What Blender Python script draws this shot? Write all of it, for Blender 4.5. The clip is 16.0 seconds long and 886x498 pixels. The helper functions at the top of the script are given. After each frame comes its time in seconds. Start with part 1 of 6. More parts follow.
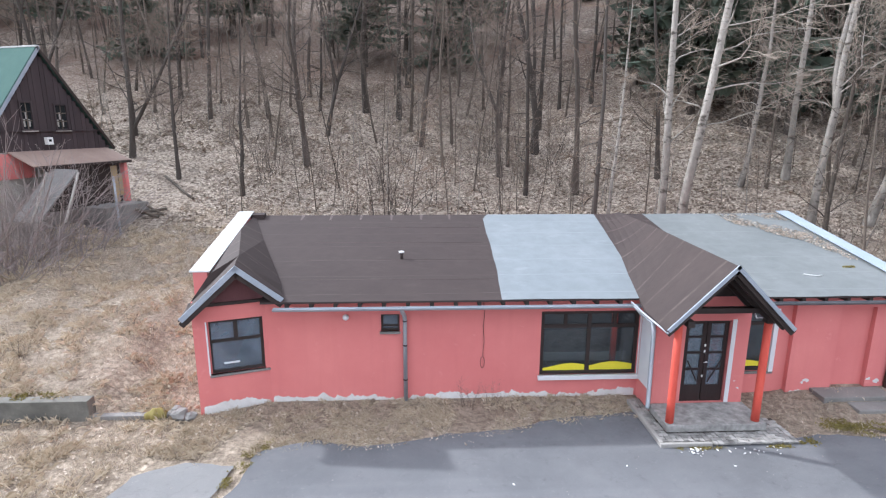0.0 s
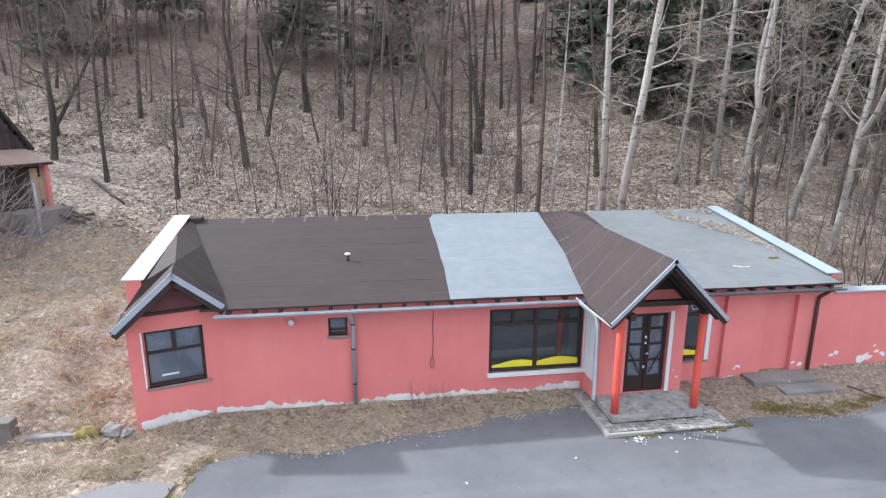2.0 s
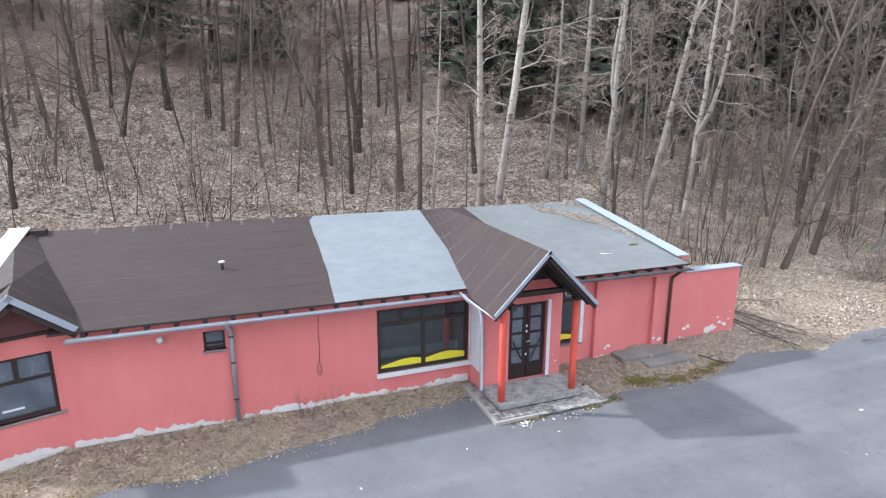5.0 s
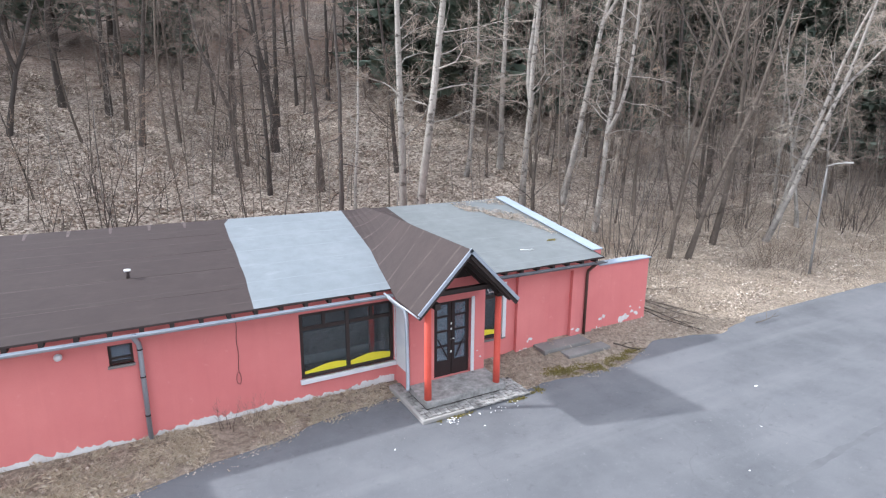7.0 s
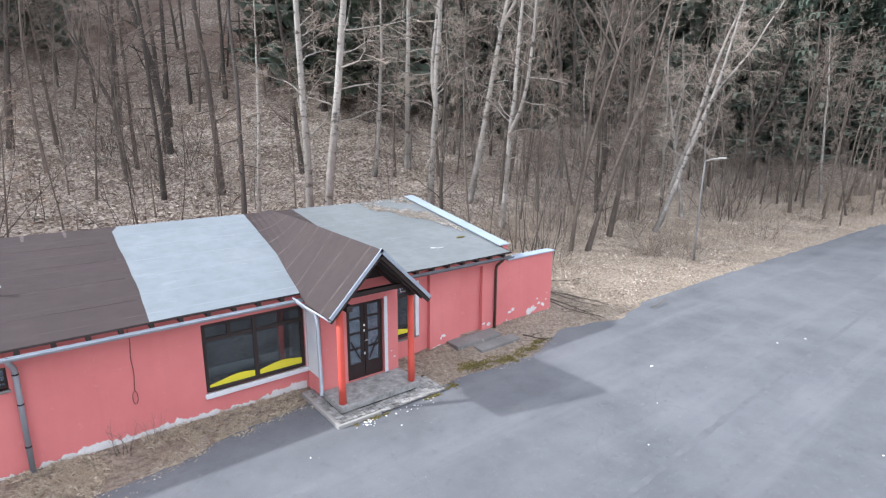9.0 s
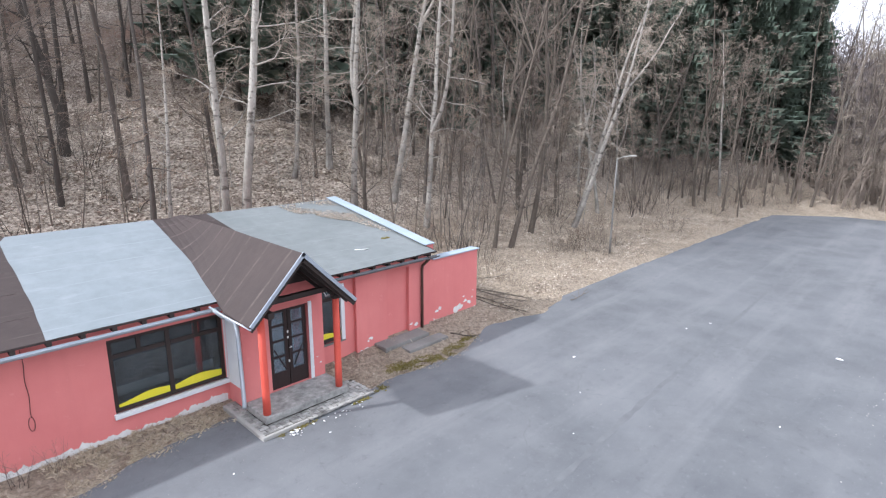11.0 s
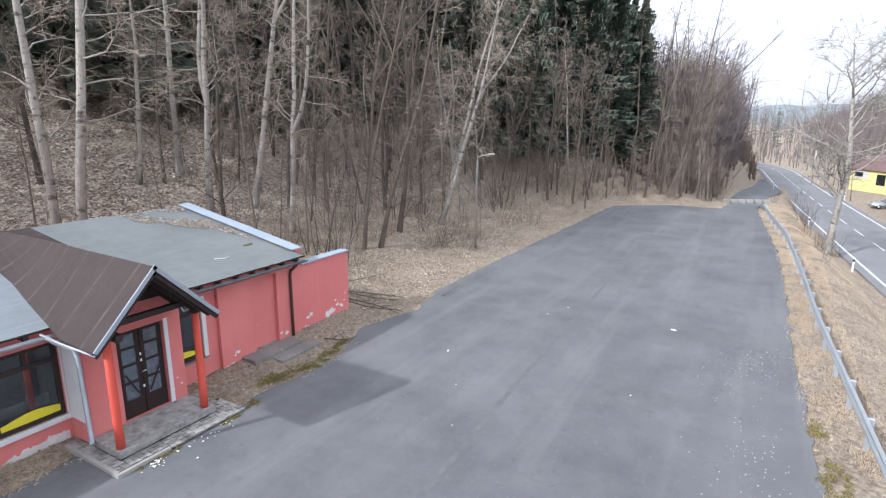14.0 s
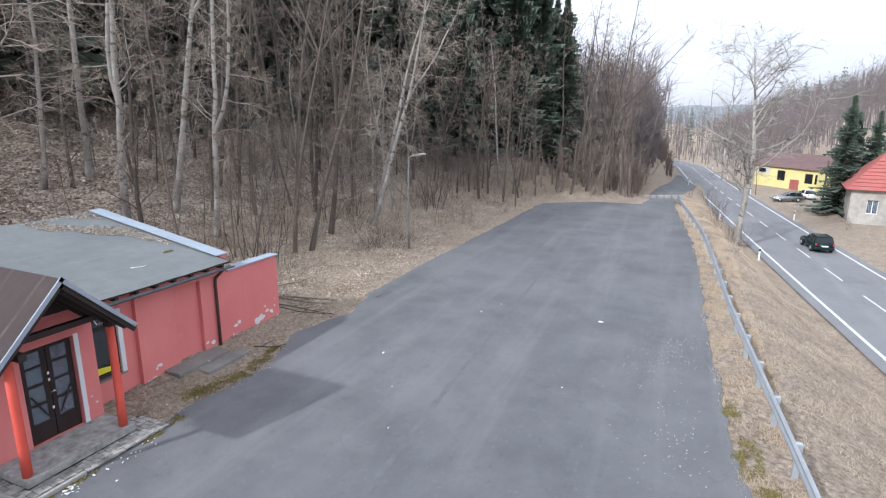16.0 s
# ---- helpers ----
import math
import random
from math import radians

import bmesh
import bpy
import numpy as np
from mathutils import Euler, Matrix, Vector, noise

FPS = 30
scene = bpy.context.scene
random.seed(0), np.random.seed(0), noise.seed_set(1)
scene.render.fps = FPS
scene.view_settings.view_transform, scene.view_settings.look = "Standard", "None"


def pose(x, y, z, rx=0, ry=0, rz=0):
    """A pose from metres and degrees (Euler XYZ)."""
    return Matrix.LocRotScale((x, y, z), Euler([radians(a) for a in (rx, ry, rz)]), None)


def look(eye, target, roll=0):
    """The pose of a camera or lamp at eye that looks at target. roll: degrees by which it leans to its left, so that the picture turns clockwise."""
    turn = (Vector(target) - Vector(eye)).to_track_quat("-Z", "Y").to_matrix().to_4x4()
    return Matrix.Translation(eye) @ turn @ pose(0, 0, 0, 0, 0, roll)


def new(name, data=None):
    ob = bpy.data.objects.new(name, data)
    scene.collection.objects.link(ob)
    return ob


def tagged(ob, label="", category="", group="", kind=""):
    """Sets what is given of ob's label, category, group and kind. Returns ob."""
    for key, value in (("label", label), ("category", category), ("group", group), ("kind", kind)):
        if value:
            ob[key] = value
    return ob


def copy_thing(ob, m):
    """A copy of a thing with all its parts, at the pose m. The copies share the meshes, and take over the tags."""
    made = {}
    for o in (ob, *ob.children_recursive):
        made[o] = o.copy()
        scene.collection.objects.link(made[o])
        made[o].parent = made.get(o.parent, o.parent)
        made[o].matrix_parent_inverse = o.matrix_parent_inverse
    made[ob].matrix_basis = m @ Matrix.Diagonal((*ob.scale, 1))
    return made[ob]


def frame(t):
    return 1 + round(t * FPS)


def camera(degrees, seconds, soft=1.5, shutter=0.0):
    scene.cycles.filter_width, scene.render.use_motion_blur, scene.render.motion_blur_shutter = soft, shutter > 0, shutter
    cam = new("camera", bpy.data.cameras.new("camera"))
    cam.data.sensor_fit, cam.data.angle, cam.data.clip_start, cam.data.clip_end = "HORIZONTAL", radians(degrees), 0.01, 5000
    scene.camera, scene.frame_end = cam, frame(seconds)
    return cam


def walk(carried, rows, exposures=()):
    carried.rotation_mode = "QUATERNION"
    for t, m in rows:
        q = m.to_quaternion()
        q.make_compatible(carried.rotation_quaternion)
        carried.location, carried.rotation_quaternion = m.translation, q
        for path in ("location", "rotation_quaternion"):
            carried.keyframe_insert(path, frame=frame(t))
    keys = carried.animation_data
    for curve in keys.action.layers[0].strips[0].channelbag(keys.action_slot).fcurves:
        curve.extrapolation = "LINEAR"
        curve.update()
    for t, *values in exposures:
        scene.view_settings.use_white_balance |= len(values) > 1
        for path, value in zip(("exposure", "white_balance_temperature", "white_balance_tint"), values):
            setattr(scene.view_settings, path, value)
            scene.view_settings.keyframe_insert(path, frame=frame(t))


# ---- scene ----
cam = camera(77.6, 16.0, soft=1.2)

PATH = [
    (0, (-3.015, -12.636, 6.791), (-2.924, -10.689, 6.343), 0.2),
    (0.5, (-3.033, -12.644, 6.788), (-2.902, -10.699, 6.341), 0.2),
    (1, (-3.056, -12.621, 6.787), (-2.902, -10.678, 6.34), 0.2),
    (1.5, (-3.064, -12.602, 6.793), (-2.855, -10.664, 6.346), 0.2),
    (2, (-3.047, -12.569, 6.806), (-2.76, -10.641, 6.356), 0.2),
    (2.5, (-3.032, -12.527, 6.82), (-2.655, -10.615, 6.369), 0.2),
    (3, (-3.036, -12.482, 6.833), (-2.599, -10.583, 6.382), 0.2),
    (3.5, (-3.042, -12.474, 6.833), (-2.545, -10.59, 6.381), 0.2),
    (6, (-2.927, -12.525, 6.829), (-2.108, -10.759, 6.373), 0.2),
    (6.5, (-2.915, -12.522, 6.838), (-2.031, -10.787, 6.382), 0.3),
    (7, (-2.898, -12.526, 6.851), (-1.969, -10.816, 6.392), 0.3),
    (7.5, (-2.891, -12.542, 6.856), (-1.914, -10.859, 6.396), 0.3),
    (8, (-2.872, -12.553, 6.857), (-1.823, -10.914, 6.398), 0.3),
    (8.5, (-2.874, -12.547, 6.846), (-1.741, -10.963, 6.387), 0.3),
    (11, (-2.786, -12.518, 6.848), (-1.391, -11.159, 6.389), 0.3),
    (11.5, (-2.78, -12.511, 6.849), (-1.316, -11.229, 6.391), 0.3),
    (12, (-2.773, -12.491, 6.846), (-1.256, -11.271, 6.387), 0.3),
    (12.5, (-2.758, -12.495, 6.85), (-1.199, -11.329, 6.392), 0.3),
    (13, (-2.753, -12.48, 6.852), (-1.142, -11.387, 6.394), 0.3),
    (13.5, (-2.772, -12.495, 6.852), (-1.127, -11.453, 6.395), 0.3),
    (14, (-2.774, -12.489, 6.848), (-1.094, -11.504, 6.392), 0.3),
    (14.5, (-2.768, -12.492, 6.859), (-1.067, -11.544, 6.402), 0.3),
    (15, (-2.751, -12.508, 6.867), (-1.034, -11.589, 6.41), 0.3),
    (15.5, (-2.743, -12.526, 6.869), (-0.996, -11.666, 6.412), 0.3),
    (16, (-2.706, -12.529, 6.863), (-0.919, -11.755, 6.407), 0.3),
]
walk(cam, [(t, look(eye, target, roll)) for t, eye, target, roll in PATH], [(0, 1.18, 5650, 10), (8.5, 1.22, 5650, 10), (11, 1.2, 5700, 10), (12.5, 1.05, 5750, 10), (14, 0.9, 5750, 10), (16, 0.72, 5700, 10)])

# ---- light ----
SUN_TO = Vector((-1.30, 0.614, 1.0)).normalized()
sun = new("sun", bpy.data.lights.new("sun", "SUN"))
sun.data.energy, sun.data.angle, sun.data.color = 2.3, radians(1.6), (1.0, 0.95, 0.88)
sun.matrix_world = look(tuple(SUN_TO * 60), (0, 0, 0))
world = bpy.data.worlds.new("sky")
scene.world = world
world.use_nodes = True
wt = world.node_tree
wt.nodes.clear()
w_out, w_bg, w_sky = (wt.nodes.new("ShaderNode" + k) for k in ("OutputWorld", "Background", "TexSky"))
w_sky.sky_type, w_sky.sun_disc = "NISHITA", False
w_sky.sun_elevation, w_sky.sun_rotation = math.asin(SUN_TO.z), math.atan2(SUN_TO.x, SUN_TO.y)
w_sky.dust_density, w_sky.ozone_density = 4.0, 1.0
w_hsv = wt.nodes.new("ShaderNodeHueSaturation")
w_hsv.inputs["Saturation"].default_value = 0.35
# thin high cloud
w_tc, w_map, w_noise, w_ramp, w_mix = (wt.nodes.new("ShaderNode" + k) for k in ("TexCoord", "Mapping", "TexNoise", "ValToRGB", "MixRGB"))
w_map.inputs["Scale"].default_value = (1.0, 1.0, 3.5)
w_noise.inputs["Scale"].default_value, w_noise.inputs["Detail"].default_value = 2.2, 6.0
w_ramp.color_ramp.elements[0].position, w_ramp.color_ramp.elements[1].position = 0.3, 0.7
w_mix.inputs[2].default_value = (7.15, 7.0, 7.1, 1)
w_bg.inputs["Strength"].default_value = 0.125
wt.links.new(w_tc.outputs["Generated"], w_map.inputs["Vector"])
wt.links.new(w_map.outputs["Vector"], w_noise.inputs["Vector"])
wt.links.new(w_noise.outputs["Fac"], w_ramp.inputs["Fac"])
w_scale = wt.nodes.new("ShaderNodeMath")
w_scale.operation = "MULTIPLY_ADD"
w_scale.inputs[1].default_value, w_scale.inputs[2].default_value = 0.3, 0.65
wt.links.new(w_ramp.outputs["Color"], w_scale.inputs[0])
wt.links.new(w_scale.outputs[0], w_mix.inputs["Fac"])
wt.links.new(w_sky.outputs["Color"], w_hsv.inputs["Color"])
wt.links.new(w_hsv.outputs["Color"], w_mix.inputs[1])
w_sep, w_grad, w_mul = (wt.nodes.new("ShaderNode" + k) for k in ("SeparateXYZ", "MapRange", "VectorMath"))
w_mul.operation = "SCALE"
# an overcast sky is darker towards the horizon than overhead
w_grad.inputs["From Min"].default_value, w_grad.inputs["From Max"].default_value = 0.0, 0.6
w_grad.inputs["To Min"].default_value, w_grad.inputs["To Max"].default_value = 0.72, 1.2
wt.links.new(w_tc.outputs["Generated"], w_sep.inputs["Vector"])
wt.links.new(w_sep.outputs["Z"], w_grad.inputs["Value"])
wt.links.new(w_mix.outputs["Color"], w_mul.inputs[0])
wt.links.new(w_grad.outputs["Result"], w_mul.inputs["Scale"])
wt.links.new(w_mul.outputs["Vector"], w_bg.inputs["Color"])
wt.links.new(w_bg.outputs["Background"], w_out.inputs["Surface"])


# ---- materials ----
def graph(name, rough=0.85, metal=0.0):
    m = bpy.data.materials.new(name)
    m.use_nodes = True
    t = m.node_tree
    b = t.nodes["Principled BSDF"]
    b.inputs["Roughness"].default_value, b.inputs["Metallic"].default_value = rough, metal
    b.inputs["Specular IOR Level"].default_value = 0.35
    return m, t, b


def node(t, kind, **kw):
    n = t.nodes.new("ShaderNode" + kind)
    for k, v in kw.items():
        n.inputs[k.replace("_", " ")].default_value = v
    return n


def noise_fac(t, scale, detail=5.0, lo=0.35, hi=0.65, stretch=(1, 1, 1), vec=None, rough=0.6):
    """A noise from 0 to 1 in object metres, spread between lo and hi."""
    if vec is None:
        vec = t.nodes.new("ShaderNodeNewGeometry").outputs["Position"]
    mp = node(t, "Mapping", Scale=stretch)
    t.links.new(vec, mp.inputs["Vector"])
    n = node(t, "TexNoise", Scale=scale, Detail=detail, Roughness=rough)
    t.links.new(mp.outputs["Vector"], n.inputs["Vector"])
    r = node(t, "MapRange")
    r.inputs["From Min"].default_value, r.inputs["From Max"].default_value = lo, hi
    t.links.new(n.outputs["Fac"], r.inputs["Value"])
    return r.outputs["Result"]


def mix(t, fac, a, b):
    n = t.nodes.new("ShaderNodeMixRGB")
    for socket, v in zip(("Fac", "Color1", "Color2"), (fac, a, b)):
        if isinstance(v, (int, float)):
            n.inputs[socket].default_value = v
        elif isinstance(v, tuple):
            n.inputs[socket].default_value = (*v, 1)
        else:
            t.links.new(v, n.inputs[socket])
    return n.outputs["Color"]


def times(t, a, k):
    n = t.nodes.new("ShaderNodeMath")
    n.operation = "MULTIPLY"
    t.links.new(a, n.inputs[0])
    if isinstance(k, (int, float)):
        n.inputs[1].default_value = k
    else:
        t.links.new(k, n.inputs[1])
    return n.outputs[0]


def bump(t, b, height, strength=0.4, distance=0.02):
    n = node(t, "Bump", Strength=strength, Distance=distance)
    t.links.new(height, n.inputs["Height"])
    t.links.new(n.outputs["Normal"], b.inputs["Normal"])


def plain(name, a, c, scale=3.0, fine=40.0, rough=0.85, metal=0.0, relief=0.3, stretch=(1, 1, 1), dist=0.01, vary=0.0, local=False):
    """A surface that runs between two colours at two scales, with fine relief; vary: how far each piece differs."""
    m, t, b = graph(name, rough, metal)
    vec = t.nodes.new("ShaderNodeTexCoord").outputs["Object"] if local else None
    big, small = noise_fac(t, scale, 5, 0.3, 0.7, stretch, vec), noise_fac(t, fine, 4, 0.25, 0.75, stretch, vec)
    mid = tuple((x + y) / 2 for x, y in zip(a, c))
    col = mix(t, times(t, small, 0.55), mix(t, big, a, c), tuple(v * 0.72 for v in mid))
    if vary:
        info = t.nodes.new("ShaderNodeObjectInfo")
        hs = t.nodes.new("ShaderNodeHueSaturation")
        r = node(t, "MapRange")
        r.inputs["To Min"].default_value, r.inputs["To Max"].default_value = 1 - vary, 1 + vary
        t.links.new(info.outputs["Random"], r.inputs["Value"])
        t.links.new(r.outputs["Result"], hs.inputs["Value"])
        t.links.new(col, hs.inputs["Color"])
        col = hs.outputs["Color"]
    t.links.new(col, b.inputs["Base Color"])
    if relief:
        bump(t, b, small, relief, dist)
    return m


def island(name, a, c, rough=0.9, trans=0.0):
    """Many small pieces in one mesh, each with a colour of its own."""
    m, t, b = graph(name, rough)
    rnd = t.nodes.new("ShaderNodeNewGeometry").outputs["Random Per Island"]
    big = noise_fac(t, 0.6, 4, 0.3, 0.7)
    t.links.new(mix(t, times(t, big, 0.45), mix(t, rnd, a, c), tuple(v * 0.6 for v in a)), b.inputs["Base Color"])
    return m


def make_plaster():
    m, t, b = graph("red_plaster", 0.9)
    big = noise_fac(t, 0.5, 5, 0.3, 0.7)
    runs = noise_fac(t, 2.2, 5, 0.5, 0.75, (1.6, 1.6, 0.12))
    fine = noise_fac(t, 45, 4, 0.2, 0.8)
    spots = noise_fac(t, 5, 6, 0.62, 0.72)
    col = mix(t, big, (0.60, 0.185, 0.178), (0.68, 0.235, 0.218))
    col = mix(t, times(t, runs, 0.16), col, (0.46, 0.13, 0.13))
    col = mix(t, times(t, spots, 0.30), col, (0.75, 0.33, 0.31))
    col = mix(t, times(t, fine, 0.18), col, (0.48, 0.12, 0.12))
    t.links.new(col, b.inputs["Base Color"])
    bump(t, b, fine, 0.35, 0.006)
    return m


def make_roof(name, a, c, seam, rough, streak, lap=0.6, broad=0.03):
    """Bitumen sheet with lap seams across the fall and blotches of moss and water."""
    m, t, b = graph(name, rough)
    big = noise_fac(t, 0.55, 6, 0.3, 0.7)
    mid = noise_fac(t, 3.0, 6, 0.35, 0.75)
    fine = noise_fac(t, 90, 3, 0.2, 0.8)
    pale = noise_fac(t, 1.4, 6, 0.6, 0.78, (1, 2.5, 1))
    wob = noise_fac(t, 0.9, 2, 0, 1)
    geo = t.nodes.new("ShaderNodeNewGeometry")
    sep = t.nodes.new("ShaderNodeSeparateXYZ")
    t.links.new(geo.outputs["Position"], sep.inputs["Vector"])
    add = t.nodes.new("ShaderNodeMath")
    add.operation = "MULTIPLY_ADD"
    add.inputs[1].default_value = 0.12
    t.links.new(wob, add.inputs[0])
    t.links.new(sep.outputs["Y"], add.inputs[2])
    saw = t.nodes.new("ShaderNodeMath")
    saw.operation = "PINGPONG"
    saw.inputs[1].default_value = 0.48
    t.links.new(add.outputs[0], saw.inputs[0])
    line = node(t, "MapRange")
    line.inputs["From Min"].default_value, line.inputs["From Max"].default_value = broad, 0.0
    t.links.new(saw.outputs[0], line.inputs["Value"])
    col = mix(t, big, a, c)
    col = mix(t, times(t, mid, 0.4), col, tuple(v * 0.68 for v in a))
    col = mix(t, times(t, fine, 0.25), col, tuple(v * 0.6 for v in a))
    col = mix(t, times(t, pale, streak), col, seam)
    col = mix(t, times(t, times(t, line.outputs["Result"], mid), lap), col, seam)
    t.links.new(col, b.inputs["Base Color"])
    bump(t, b, mid, 0.25, 0.02)
    return m


def make_asphalt(name, a, c, worn):
    m, t, b = graph(name, 0.88)
    huge = noise_fac(t, 0.13, 5, 0.35, 0.65, (1, 1.3, 1))
    big = noise_fac(t, 0.6, 6, 0.35, 0.7)
    lanes = noise_fac(t, 0.9, 4, 0.5, 0.72, (0.08, 1, 1))
    fine = noise_fac(t, 60, 4, 0.25, 0.75)
    grit = noise_fac(t, 22, 3, 0.66, 0.74)
    col = mix(t, huge, a, c)
    col = mix(t, times(t, big, 0.45), col, worn)
    col = mix(t, times(t, lanes, 0.55), col, worn)
    blot = noise_fac(t, 0.35, 7, 0.52, 0.70, rough=0.7)
    col = mix(t, times(t, blot, 0.32), col, tuple(v * 0.6 for v in a))
    speck = noise_fac(t, 7, 4, 0.60, 0.72)
    col = mix(t, times(t, speck, 0.45), col, worn)
    pits = noise_fac(t, 3.2, 8, 0.56, 0.66, rough=0.8)
    col = mix(t, times(t, pits, 0.35), col, tuple(v * 0.55 for v in a))
    col = mix(t, times(t, fine, 0.3), col, tuple(v * 0.55 for v in a))
    col = mix(t, times(t, grit, 0.55), col, (0.28, 0.28, 0.28))
    # hairline cracks
    vo = node(t, "TexVoronoi", Scale=0.22)
    vo.feature = "DISTANCE_TO_EDGE"
    geo = t.nodes.new("ShaderNodeNewGeometry")
    wn = node(t, "TexNoise", Scale=1.2, Detail=4.0)
    vm = t.nodes.new("ShaderNodeMixRGB")
    vm.blend_type, vm.inputs["Fac"].default_value = "ADD", 0.9
    t.links.new(geo.outputs["Position"], wn.inputs["Vector"])
    t.links.new(geo.outputs["Position"], vm.inputs["Color1"])
    t.links.new(wn.outputs["Color"], vm.inputs["Color2"])
    t.links.new(vm.outputs["Color"], vo.inputs["Vector"])
    cr = node(t, "MapRange")
    cr.inputs["From Min"].default_value, cr.inputs["From Max"].default_value = 0.005, 0.0
    t.links.new(vo.outputs["Distance"], cr.inputs["Value"])
    col = mix(t, times(t, times(t, cr.outputs["Result"], big), 0.22), col, (0.03, 0.03, 0.03))
    t.links.new(col, b.inputs["Base Color"])
    bump(t, b, fine, 0.4, 0.01)
    return m


def make_ground():
    """Dry grass on the open strips, beech leaves and bare soil under the trees."""
    m, t, b = graph("dry_ground", 0.95)
    geo = t.nodes.new("ShaderNodeNewGeometry")
    big = noise_fac(t, 0.16, 6, 0.38, 0.62)
    mid = noise_fac(t, 1.1, 6, 0.35, 0.68)
    leaf = noise_fac(t, 9.0, 5, 0.42, 0.62, rough=0.75)
    fine = noise_fac(t, 28, 5, 0.3, 0.7, rough=0.75)
    vo = node(t, "TexVoronoi", Scale=11.0)
    t.links.new(geo.outputs["Position"], vo.inputs["Vector"])
    sep = t.nodes.new("ShaderNodeSeparateXYZ")
    t.links.new(vo.outputs["Color"], sep.inputs["Vector"])
    grass = mix(t, mid, (0.40, 0.325, 0.245), (0.58, 0.485, 0.375))
    grass = mix(t, times(t, leaf, 0.75), grass, (0.17, 0.128, 0.092))
    litter = mix(t, sep.outputs["X"], (0.115, 0.083, 0.062), (0.68, 0.59, 0.49))
    litter = mix(t, times(t, mid, 0.32), litter, (0.24, 0.175, 0.13))
    red = mix(t, leaf, (0.12, 0.070, 0.050), (0.24, 0.152, 0.112))
    pos = t.nodes.new("ShaderNodeSeparateXYZ")
    t.links.new(geo.outputs["Position"], pos.inputs["Vector"])
    hill = node(t, "MapRange")
    hill.inputs["From Min"].default_value, hill.inputs["From Max"].default_value = 1.6, 2.6
    t.links.new(pos.outputs["Z"], hill.inputs["Value"])
    high = node(t, "MapRange")
    high.inputs["From Min"].default_value, high.inputs["From Max"].default_value = 6.0, 12.0
    t.links.new(pos.outputs["Z"], high.inputs["Value"])
    some = node(t, "MapRange")
    some.inputs["To Min"].default_value = 0.2
    t.links.new(big, some.inputs["Value"])
    wood = mix(t, times(t, high.outputs["Result"], some.outputs["Result"]), litter, red)
    col = mix(t, hill.outputs["Result"], mix(t, times(t, big, 0.35), grass, litter), wood)
    col = mix(t, times(t, fine, 0.34), col, (0.07, 0.05, 0.035))
    t.links.new(col, b.inputs["Base Color"])
    bump(t, b, leaf, 0.8, 0.06)
    return m


def make_bark(name, base, dark, marks, vary=0.12, foot_=0.0):
    """Bark with rings of dark scars that are wider than they are high."""
    m, t, b = graph(name, 0.9)
    vec = t.nodes.new("ShaderNodeTexCoord").outputs["Object"]
    rings = noise_fac(t, 2.4, 6, 0.54, 0.64, (0.9, 0.9, 1.7), vec)
    big = noise_fac(t, 0.5, 4, 0.35, 0.65, (1, 1, 0.6), vec)
    fine = noise_fac(t, 22, 4, 0.3, 0.7, (1, 1, 0.35), vec)
    col = mix(t, times(t, big, 0.6), base, tuple((x + y) / 2 for x, y in zip(base, dark)))
    col = mix(t, times(t, rings, marks), col, dark)
    col = mix(t, times(t, fine, 0.4), col, dark)
    if foot_:
        # corky dark bark on the lowest metres of an old stem
        xyz = t.nodes.new("ShaderNodeSeparateXYZ")
        t.links.new(vec, xyz.inputs["Vector"])
        low = node(t, "MapRange")
        low.inputs["From Min"].default_value, low.inputs["From Max"].default_value = foot_, 0.0
        t.links.new(xyz.outputs["Z"], low.inputs["Value"])
        patch = noise_fac(t, 1.6, 5, 0.30, 0.60, (1, 1, 0.5), vec)
        col = mix(t, times(t, times(t, low.outputs["Result"], patch), 1.0), col, tuple(v * 1.3 for v in dark))
    info = t.nodes.new("ShaderNodeObjectInfo")
    r = node(t, "MapRange")
    r.inputs["To Min"].default_value, r.inputs["To Max"].default_value = 1 - vary, 1 + vary
    hs = t.nodes.new("ShaderNodeHueSaturation")
    t.links.new(info.outputs["Random"], r.inputs["Value"])
    t.links.new(r.outputs["Result"], hs.inputs["Value"])
    t.links.new(col, hs.inputs["Color"])
    t.links.new(hs.outputs["Color"], b.inputs["Base Color"])
    bump(t, b, fine, 0.5, 0.02)
    return m


def make_glass(name, tint=(0.03, 0.035, 0.04), film_amount=0.35, film_col=(0.20, 0.23, 0.27)):
    """A pane: clear glass with a film for dust and sky tint, and a mirror of the sky by Fresnel."""
    m = bpy.data.materials.new(name)
    m.use_nodes = True
    t = m.node_tree
    t.nodes.clear()
    out, tr, gl, df = (t.nodes.new("ShaderNode" + k) for k in ("OutputMaterial", "BsdfTransparent", "BsdfGlossy", "BsdfDiffuse"))
    tr.inputs["Color"].default_value = (0.75, 0.8, 0.82, 1)
    gl.inputs["Roughness"].default_value = 0.04
    df.inputs["Color"].default_value = (*film_col, 1)
    m1, m2 = t.nodes.new("ShaderNodeMixShader"), t.nodes.new("ShaderNodeMixShader")
    f = noise_fac(t, 1.6, 6, 0.2, 0.8)
    t.links.new(times(t, f, film_amount * 1.6), m1.inputs["Fac"])
    t.links.new(tr.outputs[0], m1.inputs[1])
    t.links.new(df.outputs[0], m1.inputs[2])
    fr = node(t, "Fresnel", IOR=1.55)
    t.links.new(fr.outputs[0], m2.inputs["Fac"])
    t.links.new(m1.outputs[0], m2.inputs[1])
    t.links.new(gl.outputs[0], m2.inputs[2])
